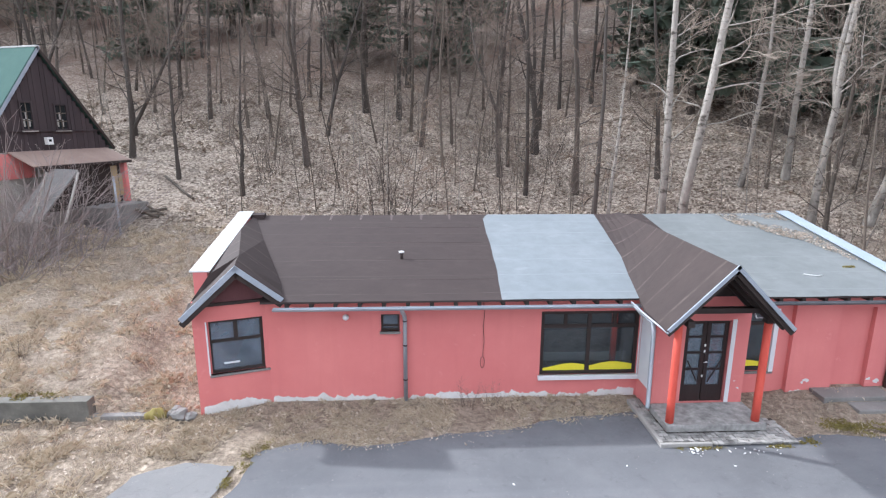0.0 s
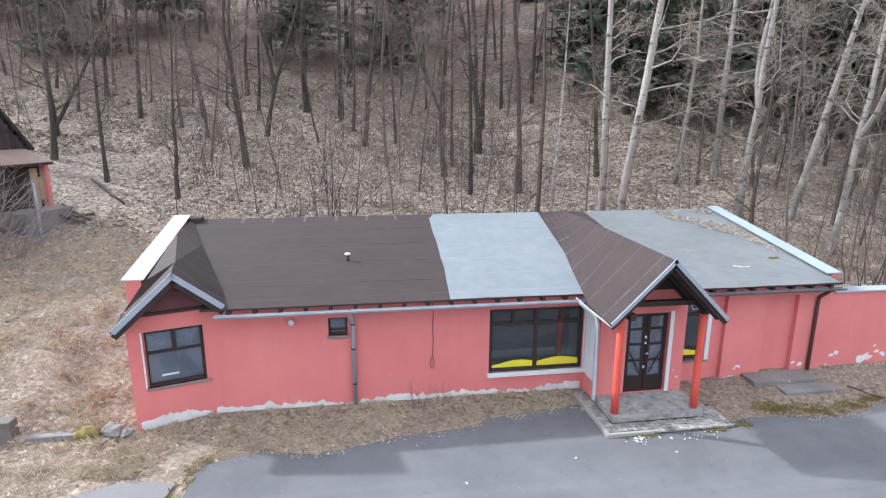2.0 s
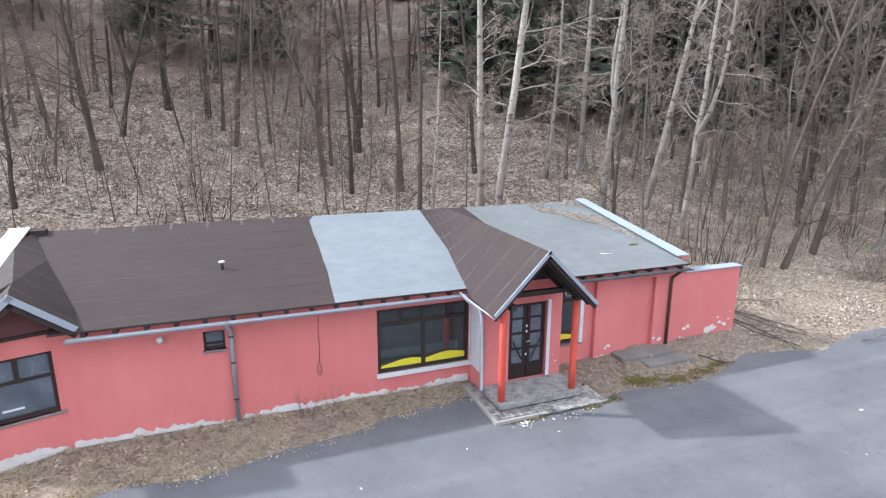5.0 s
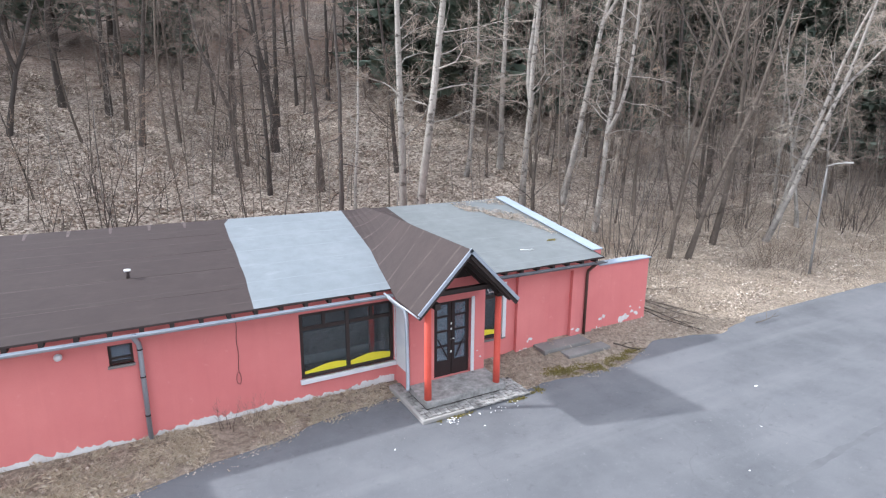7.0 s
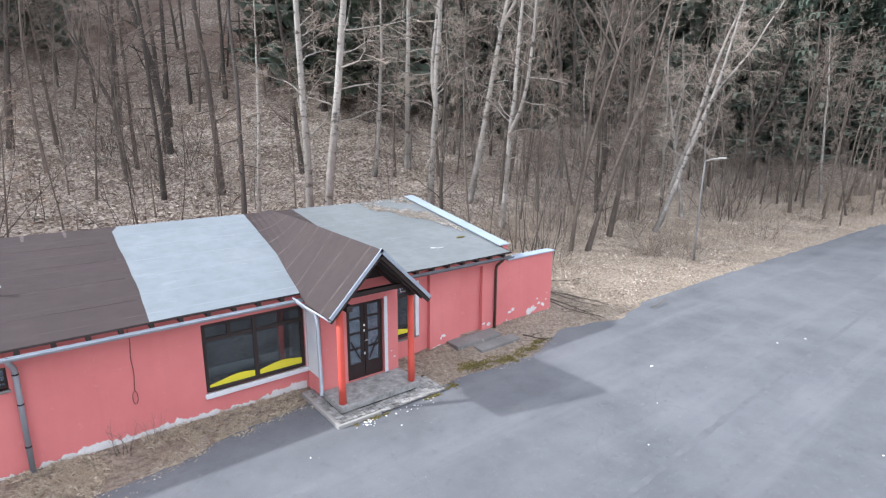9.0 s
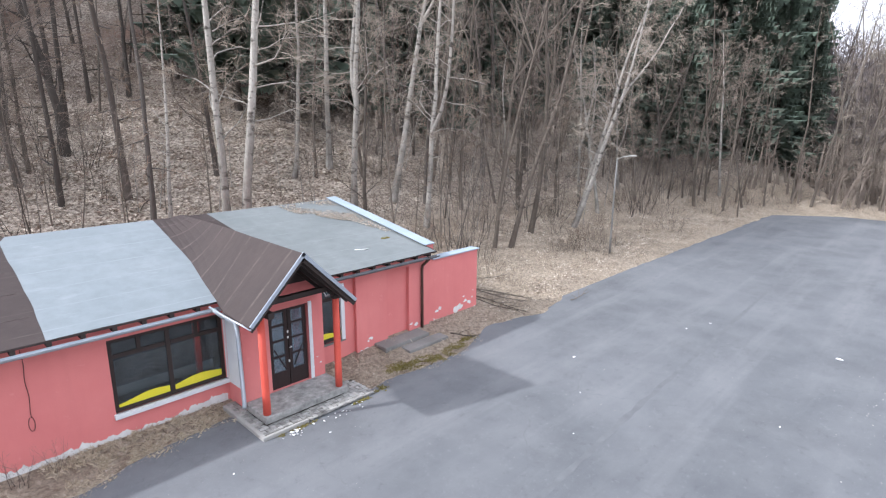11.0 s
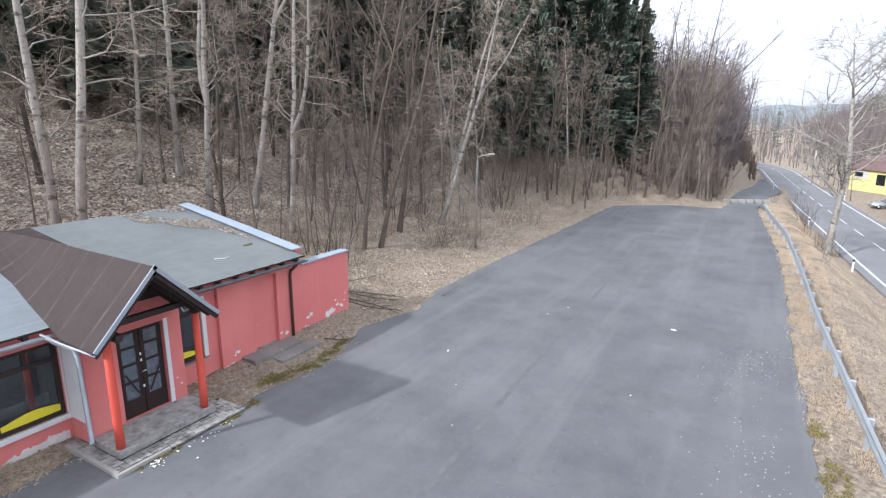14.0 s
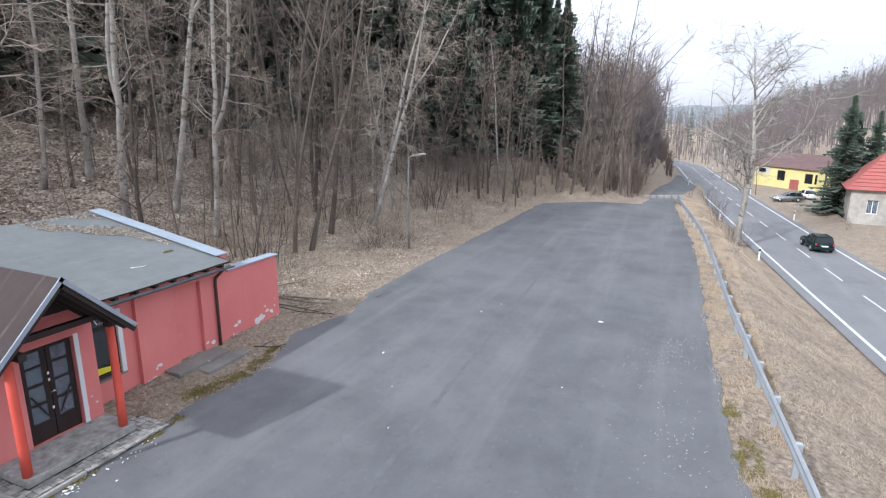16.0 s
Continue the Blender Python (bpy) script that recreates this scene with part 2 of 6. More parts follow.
    t.links.new(m2.outputs[0], out.inputs["Surface"])
    return m


PLASTER = make_plaster()
ROOF_BROWN = make_roof("brown_roofing_felt", (0.042, 0.030, 0.028), (0.054, 0.039, 0.036), (0.105, 0.085, 0.078), 0.8, 0.2)
PORCH_FELT = make_roof("scuffed_brown_felt", (0.042, 0.030, 0.028), (0.056, 0.040, 0.036), (0.125, 0.098, 0.088), 0.75, 0.12, 0.85, 0.06)
WORN_LAP = plain("worn_felt_lap", (0.075, 0.058, 0.053), (0.155, 0.125, 0.115), 9, 40, 0.8, 0, 0)
FELT_SEAM = plain("felt_seam", (0.09, 0.07, 0.064), (0.13, 0.105, 0.098), 2, 40, 0.8, 0, 0)
ROOF_GREY = make_roof("grey_roofing_felt", (0.185, 0.208, 0.222), (0.23, 0.252, 0.266), (0.31, 0.33, 0.345), 0.75, 0.35)
ROOF_MOSSY = make_roof("weathered_grey_felt", (0.15, 0.163, 0.163), (0.20, 0.213, 0.213), (0.27, 0.28, 0.28), 0.75, 0.3)
ASPHALT = make_asphalt("asphalt", (0.095, 0.098, 0.106), (0.140, 0.143, 0.151), (0.205, 0.205, 0.21))
ROAD = make_asphalt("road_asphalt", (0.165, 0.168, 0.176), (0.20, 0.203, 0.21), (0.25, 0.25, 0.255))
OLD_SLAB = make_asphalt("pale_old_asphalt", (0.16, 0.16, 0.162), (0.21, 0.208, 0.205), (0.27, 0.262, 0.25))
GROUND = make_ground()
CONCRETE = plain("weathered_concrete", (0.30, 0.29, 0.27), (0.40, 0.385, 0.36), 1.4, 30, 0.9, 0, 0.5)
DARK_CONCRETE = plain("stained_concrete", (0.17, 0.165, 0.155), (0.26, 0.25, 0.235), 1.1, 22, 0.9, 0, 0.5)
PORCH_SLAB = plain("mottled_porch_concrete", (0.15, 0.146, 0.14), (0.44, 0.43, 0.41), 5.5, 9, 0.9, 0, 0.5)
COBBLE = plain("granite_sett", (0.22, 0.213, 0.20), (0.42, 0.405, 0.38), 5, 60, 0.85, 0, 0.4, vary=0.25)
ZINC = plain("zinc_sheet", (0.30, 0.34, 0.40), (0.40, 0.44, 0.50), 1.2, 25, 0.5, 0.2, 0.1)
PALE_SHEET = plain("pale_painted_sheet", (0.54, 0.55, 0.54), (0.64, 0.64, 0.63), 0.9, 30, 0.5, 0.0, 0.1)
BLUE_SHEET = plain("blue_grey_sheet", (0.29, 0.345, 0.41), (0.37, 0.425, 0.485), 0.9, 30, 0.6, 0.0, 0.1)
DARK_WOOD = plain("dark_stained_wood", (0.028, 0.020, 0.018), (0.050, 0.036, 0.032), 2, 35, 0.7, 0, 0.4, (1, 1, 0.15))
DOOR_WOOD = plain("brown_door_wood", (0.020, 0.013, 0.013), (0.040, 0.025, 0.023), 2, 35, 0.6, 0, 0.3, (1, 1, 0.15))
GABLE_BOARD = plain("plum_gable_board", (0.13, 0.055, 0.060), (0.18, 0.075, 0.080), 2, 35, 0.8, 0, 0.3, (1, 1, 0.2))
POST_RED = plain("red_painted_post", (0.62, 0.085, 0.055), (0.72, 0.12, 0.085), 1.5, 40, 0.6, 0, 0.2)
WHITE_TRIM = plain("white_painted_trim", (0.66, 0.67, 0.70), (0.78, 0.79, 0.80), 2, 40, 0.6, 0, 0.15)
RENDER_WHITE = plain("bare_lime_render", (0.62, 0.60, 0.58), (0.82, 0.81, 0.79), 4, 50, 0.95, 0, 0.6)
YELLOW = plain("yellow_board", (0.74, 0.66, 0.03), (0.80, 0.72, 0.05), 2, 40, 0.6, 0, 0.1)
# besides dust, the blue-grey film paints in some of the sky's reflection
GLASS = make_glass("dusty_sky_tinted_glass", film_amount=0.45, film_col=(0.22, 0.26, 0.32))
SHOP_GLASS = make_glass("shop_glass", film_amount=0.16, film_col=(0.16, 0.17, 0.18))
# near-black colour stands for the lack of light indoors
DARK_ROOM = plain("shade_coloured_room", (0.05, 0.055, 0.06), (0.08, 0.085, 0.09), 1, 20)
CURTAIN = plain("net_curtain", (0.45, 0.47, 0.46), (0.60, 0.61, 0.60), 3, 60, 0.95)
PIPE = plain("grey_downpipe", (0.34, 0.37, 0.41), (0.44, 0.47, 0.51), 2, 40, 0.5, 0.3, 0.1)
RUST_PIPE = plain("rusted_downpipe", (0.075, 0.045, 0.038), (0.13, 0.07, 0.055), 3, 40, 0.8, 0.1, 0.3)
MOSS = island("moss", (0.16, 0.135, 0.04), (0.29, 0.24, 0.08))
GRASS = island("dry_grass_blades", (0.42, 0.34, 0.25), (0.70, 0.60, 0.47))
GOLD_GRASS = island("bleached_grass_blades", (0.46, 0.36, 0.25), (0.66, 0.55, 0.42))
OCHRE = plain("faded_ochre_wood", (0.36, 0.27, 0.14), (0.46, 0.35, 0.19), 2, 30, 0.8, 0, 0.2)
LEAVES = island("fallen_leaves", (0.22, 0.16, 0.118), (0.75, 0.66, 0.55))
JOINT = plain("worn_joint", (0.108, 0.110, 0.117), (0.15, 0.152, 0.158), 3.0, 12, 0.9, 0, 0.3)
CHIP = plain("white_plaster_chip", (0.70, 0.70, 0.69), (0.82, 0.82, 0.80), 6, 40)
DULL_RED = plain("dull_old_tiles", (0.12, 0.078, 0.075), (0.18, 0.112, 0.105), 1.0, 12, 0.85, 0, 0.3)
STEEL = plain("galvanised_steel", (0.42, 0.46, 0.50), (0.54, 0.58, 0.62), 2, 30, 0.4, 0.5, 0.1)
PALE_BARK = make_bark("pale_aspen_bark", (0.46, 0.43, 0.385), (0.075, 0.066, 0.056), 1.0, 0.15, 7.0)
GREY_BARK = make_bark("grey_bark", (0.135, 0.112, 0.09), (0.045, 0.036, 0.03), 0.5, 0.4)
DARK_BARK = make_bark("dark_bark", (0.085, 0.072, 0.062), (0.045, 0.037, 0.032), 0.3, 0.25)
PALE_TWIG = plain("pale_twigs", (0.27, 0.228, 0.185), (0.36, 0.31, 0.255), 2, 30, 0.9, 0, 0, vary=0.15)
GREY_TWIG = plain("grey_brown_twigs", (0.165, 0.132, 0.108), (0.24, 0.196, 0.163), 2, 30, 0.9, 0, 0, vary=0.25)
RED_TWIG = plain("reddish_twigs", (0.215, 0.16, 0.118), (0.29, 0.22, 0.165), 2, 30, 0.9, 0, 0, vary=0.2)
# brown of the far twigs, greyed in its colour for distance haze
HAZE_TWIG = plain("haze_greyed_far_twigs", (0.14, 0.120, 0.118), (0.19, 0.162, 0.158), 0.4, 6, 0.9, 0, 0)
STRAW = island("straw_blades", (0.42, 0.34, 0.24), (0.70, 0.60, 0.46))
NEEDLES = plain("spruce_needles", (0.082, 0.108, 0.084), (0.13, 0.165, 0.125), 1.2, 20, 0.85, 0, 0, vary=0.3)
HOUSE_WOOD = plain("dark_brown_boarding", (0.040, 0.030, 0.033), (0.070, 0.052, 0.054), 1.0, 25, 0.8, 0, 0.4, (1, 1, 0.12), vary=0.2)
GREEN_ROOF = plain("green_metal_roof", (0.075, 0.135, 0.12), (0.10, 0.17, 0.15), 1.0, 30, 0.95, 0.0, 0.1)
GREEN_ROOF.node_tree.nodes["Principled BSDF"].inputs["Specular IOR Level"].default_value = 0.05
TILE_RED = plain("red_roof_tiles", (0.32, 0.095, 0.085), (0.42, 0.14, 0.12), 1.0, 12, 0.8, 0, 0.4)
OLD_WALL = plain("old_grey_plaster", (0.27, 0.245, 0.215), (0.54, 0.51, 0.46), 1.3, 9, 0.9, 0, 0.4)
RUSTY_ROOF = plain("rusty_sheet_roof", (0.27, 0.19, 0.155), (0.36, 0.27, 0.225), 1.0, 20, 0.7, 0.0, 0.2)
YELLOW_WALL = plain("yellow_plaster", (0.70, 0.62, 0.26), (0.78, 0.70, 0.34), 1.0, 20, 0.9)
CAR_GREEN = plain("dark_green_car_paint", (0.012, 0.028, 0.030), (0.016, 0.034, 0.036), 1, 60, 0.22, 0.3, 0)
CAR_SILVER = plain("silver_car_paint", (0.34, 0.36, 0.36), (0.38, 0.40, 0.40), 1, 60, 0.25, 0.5, 0)
CAR_WHITE = plain("white_car_paint", (0.70, 0.71, 0.72), (0.74, 0.75, 0.76), 1, 60, 0.25, 0.0, 0)
CAR_GLASS = plain("car_glass", (0.015, 0.018, 0.02), (0.02, 0.024, 0.027), 1, 60, 0.08, 0, 0)
RUBBER = plain("tyre_rubber", (0.02, 0.02, 0.02), (0.03, 0.03, 0.03), 5, 60, 0.9, 0, 0.1)
RED_LENS = plain("red_lamp_lens", (0.35, 0.02, 0.02), (0.42, 0.03, 0.03), 5, 60, 0.2, 0, 0)
ROAD_PAINT = plain("white_road_paint", (0.50, 0.51, 0.52), (0.66, 0.67, 0.67), 1.0, 14, 0.7, 0, 0.1)


# ---- mesh helpers ----
def part(name, bm, material, parent=None, label="", smooth=False):
    me = bpy.data.meshes.new(name)
    bm.to_mesh(me)
    bm.free()
    me.materials.append(material)
    if smooth:
        for f in me.polygons:
            f.use_smooth = True
    ob = new(name, me)
    ob.parent = parent
    if label:
        ob["label"] = label
    return ob


def raw(name, verts, faces, material, parent=None, label="", smooth=False):
    me = bpy.data.meshes.new(name)
    me.from_pydata([tuple(v) for v in verts], [], [tuple(f) for f in faces])
    me.materials.append(material)
    if smooth:
        me.polygons.foreach_set("use_smooth", [True] * len(me.polygons))
    me.update()
    ob = new(name, me)
    ob.parent = parent
    if label:
        ob["label"] = label
    return ob


def thing(name, label, category, m=None, group="", kind=""):
    ob = tagged(new(name), label, category, group, kind)
    ob.empty_display_size = 0.2
    if m is not None:
        ob.matrix_world = m
    return ob


def box_bm(x0, y0, z0, x1, y1, z1, bevel=0.0, bm=None):
    own = bm is None
    bm = bm or bmesh.new()
    r = bmesh.ops.create_cube(bm, size=1.0)
    bmesh.ops.transform(bm, verts=r["verts"], matrix=Matrix.LocRotScale(((x0 + x1) / 2, (y0 + y1) / 2, (z0 + z1) / 2), None, (abs(x1 - x0), abs(y1 - y0), abs(z1 - z0))))
    if bevel and own:
        bmesh.ops.bevel(bm, geom=bm.edges[:], offset=bevel, segments=2, affect="EDGES", profile=0.6)
    return bm


def box(name, x0, y0, z0, x1, y1, z1, material, parent=None, bevel=0.008, label=""):
    return part(name, box_bm(x0, y0, z0, x1, y1, z1, bevel), material, parent, label)


def tubes(runs, sides):
    """Verts and faces of tapered tubes; each run is (points, radii)."""
    verts, faces = [], []
    ang = np.arange(sides) * 2 * np.pi / sides
    around = 1 if sides == 2 else sides
    ring = np.stack([np.cos(ang), np.sin(ang)], 1)
    for pts, rad in runs:
        pts = np.asarray(pts, float)
        d = np.gradient(pts, axis=0)
        d /= np.linalg.norm(d, axis=1)[:, None] + 1e-9
        ref = np.array([1.0, 0, 0]) if abs(d[0][0]) < 0.8 else np.array([0, 1.0, 0])
        u = np.cross(d, ref)
        u /= np.linalg.norm(u, axis=1)[:, None] + 1e-9
        v = np.cross(d, u)
        base = len(verts)
        for i in range(len(pts)):
            verts.extend(pts[i] + rad[i] * (ring[:, :1] * u[i] + ring[:, 1:] * v[i]))
        for i in range(len(pts) - 1):
            a, b = base + i * sides, base + (i + 1) * sides
            for k in range(around):
                q = (k + 1) % sides
                faces.append((a + k, a + q, b + q, b + k))
    return verts, faces


def tube(name, pts, r, material, parent=None, sides=10, label=""):
    rr = [r] * len(pts) if isinstance(r, (int, float)) else r
    v, f = tubes([(pts, rr)], sides)
    n = len(v)
    f = f + [tuple(range(sides))[::-1], tuple(range(n - sides, n))]
    return raw(name, v, f, material, parent, label, True)


def wall_bm(length, height, thick, holes, top=None):
    """A wall along +x from the origin, its face at y=0, thick towards +y, with rectangular holes (u0, u1, z0, z1)."""
    us = sorted({0.0, length, *(h[0] for h in holes), *(h[1] for h in holes)})
    zs = sorted({-0.4, height, *(h[2] for h in holes), *(h[3] for h in holes)})
    bm = bmesh.new()
    inside = lambda u, z: any(h[0] < u < h[1] and h[2] < z < h[3] for h in holes)

    def quad(*p):
        bm.faces.new([bm.verts.new(q) for q in p])

    for i in range(len(us) - 1):
        for j in range(len(zs) - 1):
            a, b, c, d = us[i], us[i + 1], zs[j], zs[j + 1]
            if inside((a + b) / 2, (c + d) / 2):
                continue
            quad((a, 0, c), (b, 0, c), (b, 0, d), (a, 0, d))
            quad((a, thick, c), (a, thick, d), (b, thick, d), (b, thick, c))
    for a, b, c, d in holes:
        quad((a, 0, c), (a, 0, d), (a, thick, d), (a, thick, c))
        quad((b, 0, c), (b, thick, c), (b, thick, d), (b, 0, d))
        quad((a, 0, c), (a, thick, c), (b, thick, c), (b, 0, c))
        quad((a, 0, d), (b, 0, d), (b, thick, d), (a, thick, d))
    for u in (0, length):
        quad((u, 0, -0.4), (u, thick, -0.4), (u, thick, height), (u, 0, height))
    quad((0, 0, height), (length, 0, height), (length, thick, height), (0, thick, height))
    bmesh.ops.remove_doubles(bm, verts=bm.verts[:], dist=0.0005)
    bmesh.ops.recalc_face_normals(bm, faces=bm.faces[:])
    return bm


def prism(outline, depth, axis="y", at=0.0):
    """A slab from a flat outline: in x, z thick along y; or in x, y thick along z."""
    bm = bmesh.new()
    put = (lambda p, d: (p[0], at + d, p[1])) if axis == "y" else (lambda p, d: (p[0], p[1], at + d))
    a, b = [bm.verts.new(put(p, 0)) for p in outline], [bm.verts.new(put(p, depth)) for p in outline]
    bm.faces.new(a)
    bm.faces.new(b)
    for i in range(len(outline)):
        j = (i + 1) % len(outline)
        bm.faces.new((a[i], a[j], b[j], b[i]))
    bmesh.ops.recalc_face_normals(bm, faces=bm.faces[:])
    return bm


def sheet(outline, z, material, name, parent=None, cell=0.0):
    """A flat filled outline."""
    bm = bmesh.new()
    vs = [bm.verts.new((p[0], p[1], z(p[0], p[1]) if callable(z) else z)) for p in outline]
    es = [bm.edges.new((vs[i], vs[(i + 1) % len(vs)])) for i in range(len(vs))]
    bmesh.ops.triangle_fill(bm, edges=es, use_beauty=True)
    for f in bm.faces:
        f.normal_update()
        if f.normal.z < 0:
            f.normal_flip()
    return part(name, bm, material, parent)


def ragged(points, step=0.3, amp=0.12, seed=3, closed=True):
    """An outline with its edges broken by noise."""
    out, n = [], len(points)
    for i in range(n if closed else n - 1):
        a, b = Vector((*points[i], 0)), Vector((*points[(i + 1) % n], 0))
        k = max(1, int((b - a).length / step))
        side = Vector((-(b - a).y, (b - a).x, 0)).normalized()
        for j in range(k):
            p = a.lerp(b, j / k)
            p += side * amp * (noise.noise((p.x * 0.9, p.y * 0.9, seed)) * 1.6 + noise.noise((p.x * 3.5, p.y * 3.5, seed)) * 0.7)
            out.append((p.x, p.y))
    return out


# ---- ground ----
def ease(x, a, b):
    s = min(1.0, max(0.0, (x - a) / (b - a)))
    return s * s * (3 - 2 * s)


def road_mid(x):
    """The middle line of the public road, which bends slightly."""
    return -23.4 + 0.118 * (x - 23) - 0.00025 * min(100.0, max(0.0, x - 23)) ** 2 + 0.006 * max(0.0, x - 120) ** 2


def foot(x):
    """Where the bank behind the yard begins."""
    y = -0.2 - 1.15 * ease(x, 5.5, 7.5) - 7.9 * ease(x, 44.5, 50)
    return y - 0.3 * ease(-x, 8.5, 10.5)


def height(x, y):
    f = foot(x)
    if y > f:
        steep = f + 14.0 - 8.0 * ease(x, 3, 15)
        z = 0.165 * (y - f) + (0.26 - 0.17 * ease(x, 38, 95)) * 1.6 * math.log1p(math.exp(min(40, (y - steep) / 1.6)))
        z = min(z, 24 + 0.12 * z)
        rough = ease(y - f, 0.5, 6)
        z += 0.36 * ease(-x, 10.2, 11.0) * (1 - ease(y, 2, 8))
        z += rough * (0.22 * noise.noise((x * 0.35, y * 0.35, 1)) + 0.6 * ease(y, 12, 30) * noise.noise((x * 0.07, y * 0.09, 4)))
        return z + 0.05 * ease(y - f, 0, 1) * noise.noise((x * 1.3, y * 1.3, 2))
    south = -14.6 + 1.2 * ease(x, 25, 46)
    z = -0.05
    if y < south:
        z -= 2.45 * ease(south - y, 0.4, max(2.0, south - (road_mid(x) + 3.4)))
    if x > 50:
        z = min(z, -0.05 - 2.45 * ease(x, 50, 95))
    base = -23.4 + 0.118 * (min(x, 120) - 23) - 14
    if y < base:
        z += 46 * (1 - math.exp(-(base - y) * 0.45 / 46)) * ease(x, 40, 120) + 2.5 * noise.noise((x * 0.02, y * 0.03, 8)) * ease(base - y, 5, 40)
    if y < south - 1 and abs(y - road_mid(x)) > 3.6:
        z += 0.06 * noise.noise((x * 0.7, y * 0.7, 5))
    return z


def axis(parts_):
    out = []
    for a, b, s in parts_:
        out += list(np.arange(a, b, s))
    return out


gx = axis([(-900, -200, 100), (-200, -60, 14), (-60, -24, 3), (-24, 30, 0.6), (30, 60, 1.2), (60, 130, 3), (130, 300, 10), (300, 1500, 120)])
gy = axis([(-900, -200, 100), (-200, -60, 10), (-60, -28, 2), (-28, -13, 0.7), (-13, -2.5, 1.5), (-2.5, 18, 0.5), (18, 40, 1.0), (40, 90, 3), (90, 250, 16), (250, 1000, 120)])
gv = [(x, y, height(x, y)) for y in gy for x in gx]
w = len(gx)
gf = [(j * w + i, j * w + i + 1, (j + 1) * w + i + 1, (j + 1) * w + i) for j in range(len(gy) - 1) for i in range(w - 1)]
ground = tagged(raw("ground", gv, gf, GROUND, smooth=True), "dry winter grass and leaf-covered hillside ground", "ground", kind="structure")

LOT = [(-6.6, -3.6), (-6.4, -2.1), (-5.3, -1.65), (-4.3, -1.95), (-2.4, -1.6), (-1.0, -1.5), (-0.2, -1.1), (2.1, -0.75), (2.4, -1.9), (5.2, -2.0), (6.6, -1.95), (8.5, -2.2), (10.9, -1.25),
       (13.6, -1.95), (16.4, -1.05), (24.5, -1.4), (34, -1.5), (43.5, -1.7), (46.3, -5.5), (46.6, -9.6), (50.5, -10), (62, -9.4), (62, -13.2), (47, -12.1), (32, -13.4), (25, -13.7),
       (17.7, -13.75), (13.8, -13.85), (10, -14.05), (7.9, -14.3), (0, -14.4), (-12, -14.5), (-13, -9), (-7.1, -8.0)]
tagged(sheet(ragged(LOT, 0.22, 0.10), lambda x, y: 0.0 - 2.45 * ease(x, 50, 95), ASPHALT, "parking_lot"), "grey worn asphalt parking lot in front of the building", "parking lot", kind="structure")
SLAB = [(-8.7, -2.72), (-7.8, -2.4), (-6.75, -2.55), (-6.9, -3.6), (-7.4, -7.8), (-9.6, -7.6)]
tagged(sheet(ragged(SLAB, 0.25, 0.1, 8), -0.012, OLD_SLAB, "old_paving"), "pale cracked old asphalt slab beside the lot", "paving", kind="structure")

joint = [(4.0, -7.65), (8.5, -7.42), (15.0, -7.2), (22.0, -6.95), (30.0, -6.7)]
jv, jf = [], []
for k in range(110):
    x = 4.0 + k * 0.22
    y = np.interp(x, [p[0] for p in joint], [p[1] for p in joint]) + 0.05 * noise.noise((x * 1.7, 0, 3))
    wd_ = 0.05 + 0.08 * abs(noise.noise((x * 1.1, 4, 1)))
    jv += [(x, y - wd_, 0.004), (x, y + wd_, 0.004)]
    if k and noise.noise((x * 0.8, 9, 1)) > -0.45:
        n = len(jv)
        jf.append((n - 4, n - 2, n - 1, n - 3))
tagged(raw("paving_joint", jv, jf, JOINT), "pale worn paving joint in the asphalt", "paving joint", kind="structure")

# the public road
rx = axis([(-300, -60, 20), (-60, 190, 3)])


def strip(name, off0, off1, material, z, spans=None):
    v, f = [], []
    for a, b in spans or [(rx[0], rx[-1])]:
        xs = [a] + [x for x in rx if a < x < b] + [b]
        for i, x in enumerate(xs):
            v += [(x, road_mid(x) + off0, z), (x, road_mid(x) + off1, z)]
            if i:
                n = len(v)
                f.append((n - 4, n - 3, n - 1, n - 2))
    return raw(name, v, f, material)


tagged(strip("road", 3.3, -3.3, ROAD, -2.42), "grey two-lane country road with white markings", "road", kind="structure")
tagged(strip("edge_line", 2.75, 2.58, ROAD_PAINT, -2.412), "white painted edge line on the road", "road marking", kind="structure")
tagged(strip("edge_line", -2.58, -2.75, ROAD_PAINT, -2.412), "white painted edge line on the road", "road marking", kind="structure")
for n in range(24):
    x = 6 + n * 6.0
    tagged(strip("centre_dash", 0.06, -0.06, ROAD_PAINT, -2.412, [(x, x + 3.0)]), "white painted centre dash on the road", "road marking", "centre dashes", "structure")

# drive that runs down from the lot to the road
dv, df = [], []
for k, x in enumerate(np.arange(61.5, 104, 2.0)):
    u = (x - 61.5) / 42
    e = road_mid(x) + 3.2
    hi, lo = -9.4 + (e + 1.0 + 9.4) * u ** 2, -13.2 + (e - 0.4 + 13.2) * min(1, u * 1.6)
    for y in (hi, (hi + lo) / 2, lo):
        dv.append((x, y, height(x, y) + 0.06))
    if k:
        n = len(dv)
        df += [(n - 6, n - 5, n - 2, n - 3), (n - 5, n - 4, n - 1, n - 2)]
tagged(raw("access_drive", dv, df, ASPHALT), "asphalt drive running down to the road", "road", kind="structure")
# hills that close the valley, far off, with haze painted into their colour
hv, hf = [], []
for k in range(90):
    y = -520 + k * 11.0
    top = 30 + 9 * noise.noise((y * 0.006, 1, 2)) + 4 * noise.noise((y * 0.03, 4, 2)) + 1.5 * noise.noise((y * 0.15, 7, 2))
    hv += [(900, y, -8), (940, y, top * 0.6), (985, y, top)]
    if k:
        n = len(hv)
